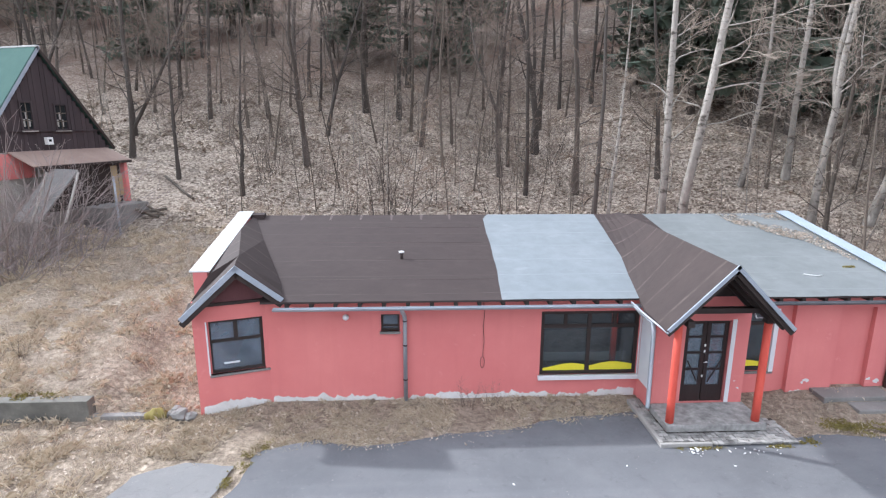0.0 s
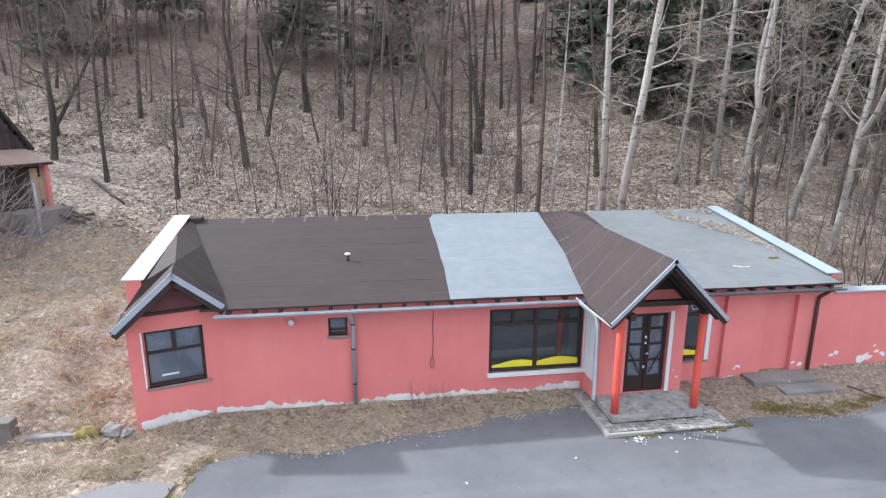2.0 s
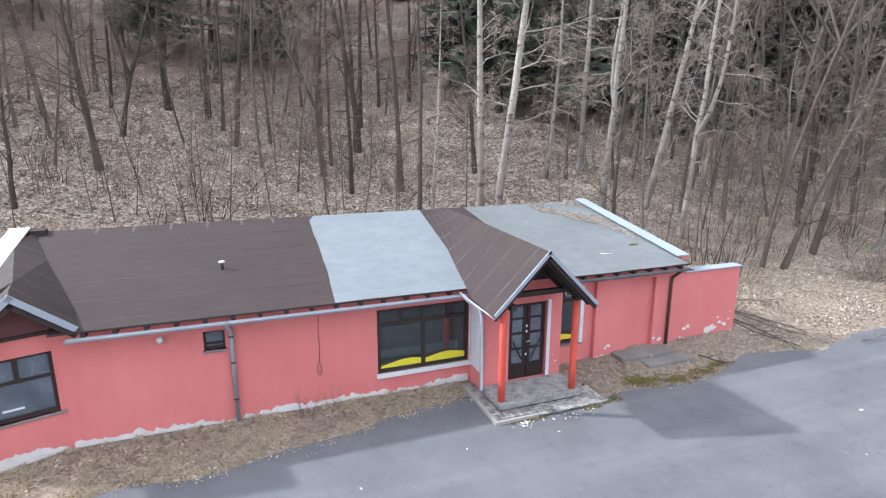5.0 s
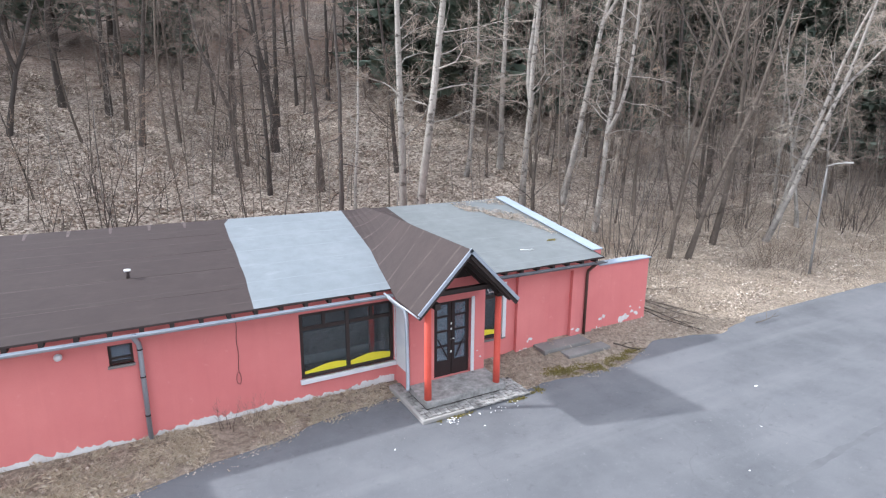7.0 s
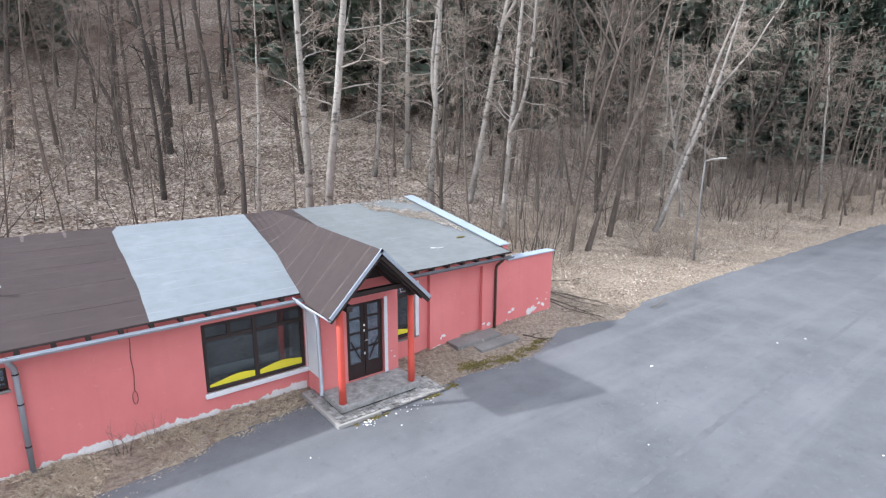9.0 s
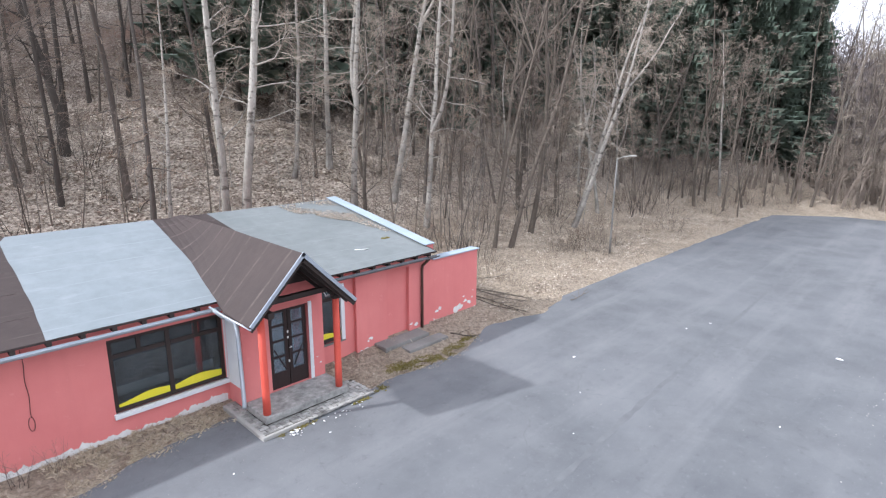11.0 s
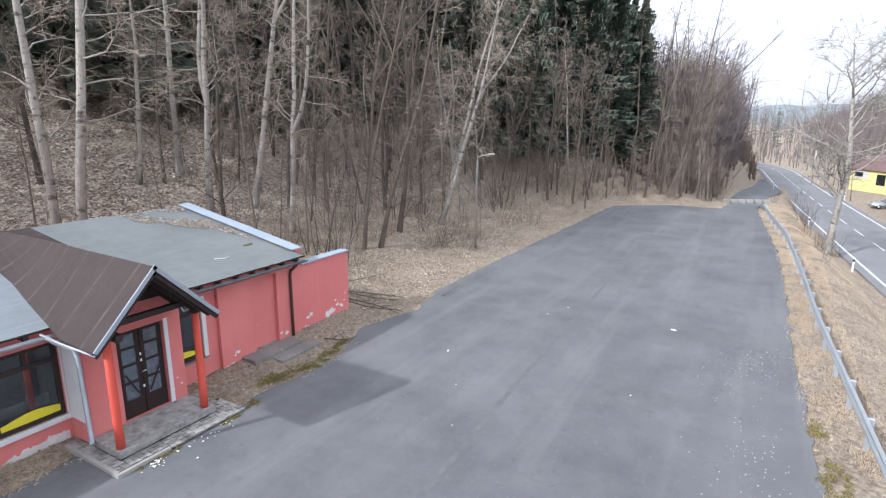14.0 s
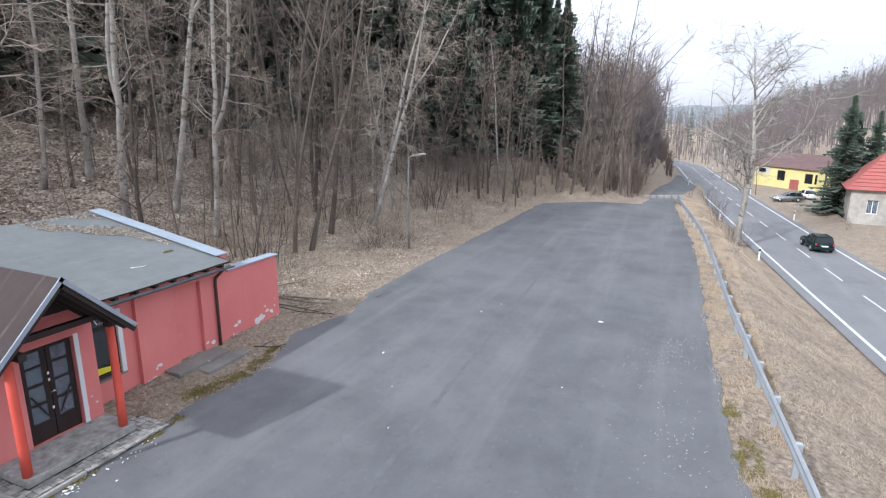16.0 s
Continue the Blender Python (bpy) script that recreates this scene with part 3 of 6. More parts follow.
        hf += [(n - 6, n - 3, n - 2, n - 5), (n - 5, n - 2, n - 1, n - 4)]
tagged(raw("backdrop_hills", hv, hf, plain("haze_tinted_far_forest", (0.17, 0.20, 0.22), (0.24, 0.265, 0.28), 0.03, 0.2, 1.0, 0, 0)), "wooded hills far off, tinted blue-grey for haze", "hills", kind="structure")

# ---- the red building ----
EAVE, FALL = 2.75, 0.178  # eave height at y = -0.41, rise of the roof per metre


def roof_z(y):
    return EAVE + FALL * (y + 0.41)


red = thing("building", "single-storey red plastered disused building with felt roof", "building")
BACK = 5.35


def opening_frame(parent, w, h, mullions, transoms, depth=0.07, bar=0.07, material=DARK_WOOD, glass=GLASS):
    """Frame, bars and panes of a window in its own plane: x along, z up, y inwards."""
    fr = bmesh.new()
    for b in ((0, 0, bar, h), (w - bar, 0, w, h), (bar, 0, w - bar, bar), (bar, h - bar, w - bar, h)):
        box_bm(b[0], 0, b[1], b[2], depth, b[3], bm=fr)
    part("window_frame", fr, material, parent)
    xs = [bar] + sorted(mullions) + [w - bar]
    for m in mullions:
        box("mullion", m - bar / 2, 0.004, bar, m + bar / 2, depth, h - bar, material, parent, 0.004)
    for x0, x1, z in transoms:
        box("transom", x0, 0.008, z - bar / 2, x1, depth - 0.01, z + bar / 2, material, parent, 0.004)
    g = box("pane", bar * 0.6, depth * 0.5, bar * 0.6, w - bar * 0.6, depth * 0.5 + 0.006, h - bar * 0.6, glass, parent, 0)
    g.visible_shadow = False


# front wall, main stretch
FX0, FX1 = -6.65, 9.3
holes = [(-3.92 - FX0, -3.47 - FX0, 1.84, 2.28), (0.0 - FX0, 2.46 - FX0, 0.62, 2.30), (4.95 - FX0, 5.98 - FX0, 0.62, 2.30)]
o = part("front_wall", wall_bm(FX1 - FX0, 2.70, 0.3, holes), PLASTER, red)
o.matrix_local = pose(FX0, 0, 0)
# blind recess at the far end: a panel framed by a raised surround
rec = bmesh.new()
for b in ((6.33, -0.05, 7.50, 2.68), (8.40, -0.05, 9.29, 2.68), (7.50, 2.36, 8.40, 2.68)):
    box_bm(b[0], -0.13, b[1] - (0.3 if b[1] < 0 else 0), b[2], -0.002, b[3], bm=rec)
part("recess_surround", rec, PLASTER, red)
# bay wall, turned outwards
BAY = Matrix.Translation((-8.19, -0.49, 0)) @ Matrix.Rotation(math.atan2(0.49, 1.54), 4, "Z")
bay_len = math.hypot(0.49, 1.54)
o = part("bay_wall", wall_bm(bay_len, 2.72, 0.3, [(0.30, 1.53, 0.95, 2.28)]), PLASTER, red)
o.matrix_local = BAY
# sides and back
SKEW = -0.087  # the end wall runs out of square, metres of x per metre of y
o = part("side_wall", wall_bm(5.72, 2.75, 0.3, []), PLASTER, red)
o.matrix_local = Matrix.Translation((-8.66, BACK, 0)) @ Matrix.Rotation(math.atan2(-5.74, 0.47), 4, "Z")
o = part("side_wall", wall_bm(BACK + 0.05, 2.75, 0.3, []), PLASTER, red)
o.matrix_local = Matrix.Translation((9.3, 0.0, 0)) @ Matrix.Rotation(radians(90), 4, "Z")
part("back_wall", box_bm(-8.62, BACK - 0.3, -0.4, 9.3, BACK, 3.55), PLASTER, red)
bm = prism([(0.0, 2.7), (BACK - 0.05, 2.7), (BACK - 0.05, roof_z(BACK) + 0.06), (0.0, roof_z(0) + 0.06)], 0.24)
o = part("parapet_wall", bm, PLASTER, red)
o.matrix_local = Matrix.Translation((9.60, 0, 0)) @ Matrix.Rotation(radians(90), 4, "Z")


def end_piece(y0, y1, z0, z1, x, wide, thick):
    """A length of the end wall or its cap: x is its inner edge at y = 0, z0 and z1 its top at both ends."""
    bm = bmesh.new()
    low_ = [bm.verts.new((x + SKEW * y - a, y, z - thick)) for y, z in ((y0, z0), (y1, z1)) for a in (0, wide)]
    top_ = [bm.verts.new((v.co.x, v.co.y, v.co.z + thick)) for v in low_]
    q = lambda a: [a[0], a[1], a[3], a[2]]
    bm.faces.new(q(low_)), bm.faces.new(q(top_))
    for i in range(4):
        bm.faces.new((q(low_)[i], q(low_)[(i + 1) % 4], q(top_)[(i + 1) % 4], q(top_)[i]))
    bmesh.ops.recalc_face_normals(bm, faces=bm.faces[:])
    return bm


part("parapet_wall", end_piece(0.05, BACK, 3.35, 3.90, -7.95, 0.33, 0.75), PLASTER, red)
# inside: floor, ceiling and a partition, the unlit dimness put into their colour
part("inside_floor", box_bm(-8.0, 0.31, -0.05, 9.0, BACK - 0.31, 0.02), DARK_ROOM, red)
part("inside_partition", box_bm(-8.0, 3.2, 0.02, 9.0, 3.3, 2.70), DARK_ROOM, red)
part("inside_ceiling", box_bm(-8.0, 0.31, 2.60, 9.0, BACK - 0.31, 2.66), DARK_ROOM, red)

# roof deck and felt
bm = prism([(-0.42, roof_z(-0.42) - 0.045), (BACK + 0.12, roof_z(BACK + 0.12) - 0.045), (BACK + 0.12, roof_z(BACK + 0.12)), (-0.42, roof_z(-0.42))], 16.0)
bmesh.ops.transform(bm, verts=bm.verts[:], matrix=Matrix.Translation((9.35, 0, 0)) @ Matrix.Rotation(radians(90), 4, "Z"))
roof = part("roof", bm, ROOF_BROWN, red, "dark brown bitumen felt on a shallow pitch")
bm = bmesh.new()
ends = [(-6.651, 0.12), (-7.93, 0.12), (-7.93 + SKEW * 5.47, BACK + 0.12), (-6.651, BACK + 0.12)]
lo_, hi_ = [bm.verts.new((x, y, roof_z(y) - 0.10)) for x, y in ends], [bm.verts.new((x, y, roof_z(y))) for x, y in ends]
bm.faces.new(lo_), bm.faces.new(hi_)
for i in range(4):
    bm.faces.new((lo_[i], lo_[(i + 1) % 4], hi_[(i + 1) % 4], hi_[i]))
bmesh.ops.recalc_face_normals(bm, faces=bm.faces[:])
part("roof_end", bm, ROOF_BROWN, roof)
part("corner_upstand", end_piece(BACK - 0.25, BACK + 0.12, 3.88, 3.89, -7.50, 0.42, 0.2), ROOF_BROWN, roof)
up = lambda d: (lambda x, y: roof_z(y) + d)
GREYS = [[(-0.72, 5.45), (-0.90, 5.05), (-0.96, 1.1), (-1.06, -0.43), (2.32, -0.43), (2.42, 0.7), (2.58, 1.4), (2.74, 3.3), (2.92, 5.45)],
         [(4.5, 5.45), (4.62, 3.3), (4.6, 0.7), (4.6, -0.43), (9.3, -0.43), (9.3, 5.45)]]
for g, mt, lb in zip(GREYS, (ROOF_GREY, ROOF_MOSSY), ("pale blue-grey bitumen felt sheet", "weathered grey bitumen felt sheet")):
    sheet(ragged(g, 0.4, 0.02, 6), up(0.008), mt, "felt_sheet", roof)["label"] = lb
# lap ridges on the brown felt
for y in (0.7, 1.9, 3.1, 4.3):
    v, f = tubes([([(x, y + 0.02 * math.sin(x), roof_z(y) + 0.002) for x in np.linspace(-6.0, -1.1, 12)], [0.006] * 12)], 5)
    raw("lap_seam", v, f, FELT_SEAM, roof)
for k in range(8):
    x = -6.75 + 0.955 * k + 0.03 * math.sin(5 * k)
    v = [(x - 0.03, 5.0, roof_z(5.0) + 0.004), (x + 0.025, 5.0, roof_z(5.0) + 0.004), (x + 0.05, 5.46, roof_z(5.46) + 0.004), (x - 0.045, 5.46, roof_z(5.46) + 0.004)]
    if k not in (6, 7):
        raw("lap_end", v, [(0, 1, 2, 3)], WORN_LAP, roof)
# eave: rafters ends, fascia shadow gap, gutter
for x in np.arange(-6.1, 9.2, 0.56):
    if not 2.0 < x < 4.7:
        box("rafter_end", x, -0.40, 2.60, x + 0.09, -0.002, 2.70, DARK_WOOD, red, 0.006)
box("wall_plate", -6.6, -0.03, 2.56, 9.28, -0.003, 2.70, PLASTER, red, 0.004)


def gutter(x0, x1, y, z, parent, material=PIPE):
    v, f = [], []
    n = 7
    for x in (x0, x1):
        for r in (0.075, 0.068):
            for k in range(n):
                a = math.pi + math.pi * k / (n - 1)
                v.append((x, y + r * math.cos(a), z + r * math.sin(a)))
    for k in range(n - 1):
        f += [(k, k + 1, 2 * n + k + 1, 2 * n + k), (n + k, 3 * n + k, 3 * n + k + 1, n + k + 1)]
    f += [(0, 2 * n, 3 * n, n), (n - 1, 2 * n - 1, 4 * n - 1, 3 * n - 1)]
    f += [tuple(range(n))]
    return raw("gutter", v, f, material, parent, "grey half-round metal gutter")


gutter(-6.35, 2.28, -0.49, 2.615, red)
gutter(4.72, 9.35, -0.49, 2.63, red, plain("tarnished_gutter", (0.10, 0.105, 0.115), (0.19, 0.195, 0.205), 3, 30, 0.6, 0.2, 0.1))
# downpipes
tube("downpipe", [(-3.40, -0.47, 2.60), (-3.40, -0.46, 2.52), (-3.35, -0.12, 2.28), (-3.34, -0.09, 2.15), (-3.34, -0.09, 0.05)], 0.05, PIPE, red, 12, "grey metal downpipe")
tube("downpipe", [(8.98, -0.47, 2.62), (8.98, -0.44, 2.54), (8.93, -0.20, 2.30), (8.92, -0.185, 2.15), (8.92, -0.185, 0.1)], 0.045, RUST_PIPE, red, 12, "rusted brown downpipe")
tube("downpipe", [(2.06, -0.55, 2.62), (2.2, -0.62, 2.45), (2.40, -0.80, 2.30), (2.40, -0.92, 2.15), (2.42, -0.93, 0.32), (2.36, -1.05, 0.24)], 0.05, PIPE, red, 12, "grey metal downpipe")
for z in (0.6, 1.5, 2.12):
    tube("pipe_clip", [(-3.34, -0.09, z), (-3.34, -0.09, z + 0.03)], 0.058, DARK_WOOD, red)

# bay window
def put_window(name, w, h, m, mull, trans, sill=WHITE_TRIM, **kw):
    wd = new(name)
    wd.parent, wd.matrix_local = red, m
    opening_frame(wd, w, h, mull, trans, **kw)
    return wd


bw = put_window("window", 1.23, 1.33, BAY @ pose(0.30, 0.09, 0.95), [], [(0.07, 1.16, 0.80)])
box("mullion", 0.57, 0.004, 0.80, 0.66, 0.07, 1.26, DARK_WOOD, bw, 0.004)
box("window_sill", -0.02, -0.13, -0.05, 1.34, 0.0, 0.0, DARK_CONCRETE, bw, 0.01)
box("casing", -0.035, -0.095, 0.0, 0.0, 0.0, 1.33, WHITE_TRIM, bw, 0.004)
o = box("window_stick", 0.30, 0.006, 0.20, 0.66, 0.026, 0.245, WHITE_TRIM, bw, 0.006, "white stick leaning behind the glass")
# shop window with a yellow waved board
sw = put_window("window", 2.46, 1.68, pose(0.0, 0.06, 0.62), [1.22], [(0.07, 1.16, 1.27), (1.28, 2.39, 1.27)], bar=0.09, glass=SHOP_GLASS)
for x in (0.62, 1.86):
    box("mullion", x - 0.04, 0.004, 1.27, x + 0.04, 0.07, 1.60, DARK_WOOD, sw, 0.004)
box("window_sill", -0.04, -0.14, -0.11, 2.60, -0.0, 0.0, WHITE_TRIM, sw, 0.01)
box("casing", 2.463, -0.08, 0.0, 2.57, 0.02, 1.68, WHITE_TRIM, sw, 0.006)


def wave(x0, x1, phase, base=0.09):
    top = [(x, base + 0.11 + 0.05 * math.sin(phase + 4.2 * x) + 0.03 * x) for x in np.linspace(x0, x1, 24)]
    return [(x0, base)] + top + [(x1, base)]


for x0, x1 in ((0.1, 1.16), (1.28, 2.37)):
    part("waved_board", prism(wave(x0, x1, -1.3 - 4.2 * x0 * 0.9), 0.012, "y", 0.016), YELLOW, sw, "bright yellow board with a waved top")
pane_rear = bmesh.new()
box_bm(0.1, 0.55, 0.1, 2.4, 0.58, 0.34, bm=pane_rear)
part("display_shelf", pane_rear, CONCRETE, sw)
box("inner_post", 1.92, 0.32, 0.0, 2.05, 0.42, 1.6, POST_RED, sw, 0.01, "dark red post behind the glass")
# small shop window beyond the porch
rw = put_window("window", 1.03, 1.68, pose(4.95, 0.06, 0.62), [], [(0.07, 0.96, 1.27)], bar=0.09, glass=SHOP_GLASS)
box("casing", 0.93, -0.09, 0.0, 1.05, -0.012, 1.68, WHITE_TRIM, rw, 0.006)
box("window_sill", -0.02, -0.08, -0.06, 1.06, -0.012, 0.0, DARK_CONCRETE, rw, 0.008)
part("waved_board", prism(wave(0.1, 0.93, 0.4, 0.12), 0.012, "y", 0.016), YELLOW, rw, "bright yellow board with a waved top")
# vent opening
vw = put_window("vent_window", 0.45, 0.44, pose(-3.92, 0.08, 1.84), [], [(0.05, 0.40, 0.12)], bar=0.05)
box("window_sill", -0.03, -0.14, -0.05, 0.47, 0.0, 0.0, DARK_CONCRETE, vw, 0.006)
# round lamp and hanging cable
bm = bmesh.new()
bmesh.ops.create_uvsphere(bm, u_segments=20, v_segments=12, radius=0.075)
lamp = part("wall_lamp", bm, WHITE_TRIM, red, "white round wall lamp", True)
lamp.matrix_local = pose(-4.75, -0.08, 2.24)
tube("lamp_base", [(0, 0.08, 0), (0, 0.04, 0)], 0.05, WHITE_TRIM, lamp)
cab = [(-1.42 + 0.012 * math.sin(9 * z), -0.012, z) for z in np.linspace(2.55, 1.15, 20)]
loop = [(-1.42 + 0.05 * math.sin(a) - 0.02, -0.015, 1.0 + 0.15 * math.cos(a)) for a in np.linspace(0, 6.0, 18)]
tube("cable", cab + loop, 0.006, DARK_WOOD, red, 6, "loose dark cable hanging on the wall")

# vestibule
VY, VX0, VX1 = -0.86, 2.50, 4.72
DX0, DX1, DZ0, DZ1 = 3.20, 4.29, 0.26, 2.33
o = part("vestibule_wall", wall_bm(VX1 - VX0, 2.95, 0.25, [(DX0 - VX0, DX1 - VX0, DZ0, DZ1)]), PLASTER, red)
o.matrix_local = pose(VX0, VY, 0)
box("vestibule_side", VX0, VY + 0.25, -0.3, VX0 + 0.22, -0.002, 2.95, PLASTER, red, 0)
box("vestibule_side", VX1 - 0.22, VY + 0.25, -0.3, VX1, -0.002, 2.95, PLASTER, red, 0)
box("side_panel", VX0 - 0.03, VY + 0.06, 0.55, VX0 - 0.002, -0.10, 2.30, WHITE_TRIM, red, 0.006, "white painted side panel of the vestibule")
box("casing", DX1 + 0.002, VY - 0.02, 0.24, DX1 + 0.10, VY + 0.2, 2.36, WHITE_TRIM, red, 0.006, "white door casing")
box("inside_cloth", DX0, VY + 0.22, 0.3, DX1, VY + 0.24, 2.3, CURTAIN, red, 0, "pale net curtain behind the door panes")
door = new("door")
door.parent, door.matrix_local = red, pose(DX0, VY + 0.08, DZ0)
door["label"] = "dark brown glazed double door with slanting bars"
DW, DH = DX1 - DX0, DZ1 - DZ0
for k in range(2):
    leaf = new("door_leaf")
    leaf.parent, leaf.matrix_local = door, pose(0.03 + k * (DW / 2 - 0.02), 0, 0.0)
    lw = DW / 2 - 0.04
    fr = bmesh.new()
    for b in ((0, 0, 0.09, DH), (lw - 0.09, 0, lw, DH), (0.09, 0, lw - 0.09, 0.42), (0.09, DH - 0.1, lw - 0.09, DH), (0.09, 0.80, lw - 0.09, 0.85), (0.09, 1.22, lw - 0.09, 1.27), (0.09, 1.62, lw - 0.09, 1.67)):
        box_bm(b[0], 0, b[1], b[2], 0.05, b[3], bm=fr)
    part("leaf_frame", fr, DOOR_WOOD, leaf)
    for z0, z1 in ((0.42, 0.80), (0.85, 1.22), (1.27, 1.62), (1.67, DH - 0.1)):
        g = box("pane", 0.085, 0.022, z0, lw - 0.085, 0.028, z1, GLASS, leaf, 0)
        g.visible_shadow = False
    s = (-1) ** k
    v, f = tubes([([(lw / 2 + s * 0.14, -0.02, 0.5), (lw / 2 - s * 0.14, -0.02, 1.05)], [0.018, 0.018])], 6)
    raw("slanting_bar", v, f, DOOR_WOOD, leaf)
box("door_frame", -0.0, -0.03, DH - 0.04, DW, 0.08, DH, DOOR_WOOD, door, 0.004)
tube("door_handle", [(DW / 2 + 0.05, -0.01, 1.02), (DW / 2 + 0.05, -0.06, 1.02), (DW / 2 - 0.06, -0.06, 1.02)], 0.012, CHIP, door, 8, "pale metal lever handle")
for z in (0.62, 1.25, 1.40):
    box("notice", DW / 2 - 0.03, -0.012, z, DW / 2 + 0.01, -0.002, z + 0.06, CHIP, door, 0.002, "small white paper label")

# porch roof: a gable whose back half dies into the main roof
RIDGE = [(3.30, -2.42, 4.05), (3.31, -1.2, 4.06), (3.33, 0.0, 4.06), (3.42, 1.2, 4.04), (3.6, 2.6, 3.97), (3.72, 4.0, 3.90), (3.75, 5.47, 3.86)]
LEFT = [(1.98, -2.42, 2.72), (2.02, -1.2, 2.74), (2.20, -0.45, 2.76), (2.40, 0.8, 2.99), (2.62, 2.0, 3.20), (2.76, 3.6, 3.48), (2.90, 5.47, 3.81)]
RIGHT = [(4.66, -2.42, 2.71), (4.66, -1.2, 2.74), (4.66, -0.45, 2.76), (4.66, 0.8, 2.99), (4.66, 2.0, 3.20), (4.64, 3.6, 3.48), (4.55, 5.47, 3.81)]
porch = new("porch_roof")
porch.parent = red
porch["label"] = "brown felt porch gable roof with zinc edge"


def loft(name, a, b, thick, material, parent, sub=5):
    """A bent sheet between two edge lines."""
    n = len(a)
    v, f = [], []
    for layer in (0.0, -thick):
        for i in range(n):
            for k in range(sub + 1):
                p = Vector(a[i]).lerp(Vector(b[i]), k / sub)
                s = math.sin(math.pi * k / sub) * (-0.05 if i > 2 else 0.0)
                v.append((p.x, p.y, p.z + s + layer))
    w_, m_ = sub + 1, n * (sub + 1)
    for i in range(n - 1):
        for k in range(sub):
            q = i * w_ + k
            f += [(q, q + 1, q + w_ + 1, q + w_), (m_ + q, m_ + q + w_, m_ + q + w_ + 1, m_ + q + 1)]
    rim = [i * w_ for i in range(n)], [i * w_ + sub for i in range(n)], list(range(sub + 1)), [(n - 1) * w_ + k for k in range(sub + 1)]
    for line in rim:
        for p, q in zip(line, line[1:]):
            f.append((p, q, m_ + q, m_ + p))
    ob = raw(name, v, f, material, parent)
    bm = bmesh.new()
    bm.from_mesh(ob.data)
    bmesh.ops.recalc_face_normals(bm, faces=bm.faces[:])
    bm.to_mesh(ob.data)
    bm.free()
    return ob


loft("roof_slope", LEFT, RIDGE, 0.06, PORCH_FELT, porch)
loft("roof_slope", RIDGE, RIGHT, 0.06, PORCH_FELT, porch)


def barge(a, b, wide, thick, out, material, parent, name="barge_board"):
    """A board along a sloping gable edge in the plane of the gable."""
    a, b = Vector(a), Vector(b)
    d = (b - a).normalized()
    n = d.cross(out).normalized()
    if n.z > 0:
        n = -n
    q = [a, b, b + n * wide, a + n * wide]
    bm = bmesh.new()
    lo, hi = [bm.verts.new(p) for p in q], [bm.verts.new(p + out * thick) for p in q]
    bm.faces.new(lo), bm.faces.new(hi)
    for i in range(4):
        bm.faces.new((lo[i], lo[(i + 1) % 4], hi[(i + 1) % 4], hi[i]))
    bmesh.ops.recalc_face_normals(bm, faces=bm.faces[:])
    return part(name, bm, material, parent)


OUT = Vector((0, -1, 0))
for e in (LEFT[0], RIGHT[0]):
    p, q = Vector(e) + Vector((0, -0.004, 0.02)), Vector(RIDGE[0]) + Vector((0, -0.004, 0.03))
    barge(p, q, 0.08, 0.03, OUT, ZINC, porch, "zinc_edge")
    barge(p + Vector((0, 0.06, -0.09)), q + Vector((0, 0.06, -0.09)), 0.10, 0.04, OUT, DARK_WOOD, porch)
tube("edge_gutter", [(2.0, -2.44, 2.67), (1.96, -1.3, 2.69), (1.98, -0.55, 2.70)], 0.022, PIPE, porch, 8)
# gable triangle, rafters and beams under the porch
part("gable_board", prism([(2.55, 2.93), (4.55, 2.93), (3.31, 3.94), (2.55, 3.10)], 0.04, "y", -0.90), DARK_WOOD, porch)
for y in (-2.2, -1.7, -1.2):
    for e, s in ((2.06, 1), (4.58, -1)):
        v = [Vector((e, y, 2.72)), Vector((3.31, y, 3.93))]
        barge(v[0], v[1], 0.12, 0.07, OUT, DARK_WOOD, porch, "rafter")
box("beam", 2.50, -2.25, 2.70, 2.64, -0.87, 2.84, DARK_WOOD, porch, 0.01)
box("beam", 4.49, -2.25, 2.70, 4.63, -0.87, 2.84, DARK_WOOD, porch, 0.01)
box("tie_beam", 2.3, -1.80, 2.84, 4.6, -1.66, 2.96, DARK_WOOD, porch, 0.01)
box("porch_lamp", 3.3, -1.02, 2.72, 3.44, -0.90, 2.90, PIPE, porch, 0.02, "grey bulkhead lamp over the door")
tube("cable", [(4.66, -0.92, 2.7), (4.62, -1.2, 2.5), (4.55, -1.4, 2.6), (4.56, -1.66, 2.66)], 0.015, WHITE_TRIM, porch, 6)
for x in (2.58, 4.55):
    p = new("porch_post")
    p.parent = red
    p["label"] = "bright red painted round porch post"
    tube("shaft", [(x, -1.72, 0.27), (x, -1.72, 0.9), (x, -1.72, 1.8), (x, -1.72, 2.68)], [0.088, 0.085, 0.083, 0.08], POST_RED, p, 18)
    box("capital", x - 0.09, -1.81, 2.60, x + 0.09, -1.63, 2.70, DARK_WOOD, p, 0.01)

# gable over the bay, square to the bay wall
gab = new("bay_gable")
gab.parent, gab.matrix_local = red, BAY
gab["label"] = "small gabled roof with zinc edges over the bay"
GA, GL, GR = (1.02, -0.48, 3.66), (-0.22, -0.48, 2.56), (2.02, -0.48, 2.80)
back = BAY.inverted()
inw = lambda *p: tuple(back @ Vector(p))
ridge_line = [GA, inw(-7.18, -0.2, 3.68), inw(-7.27, 0.3, 3.69), inw(-8.15, 3.4, 3.76), inw(-8.30, 5.15, 3.80)]
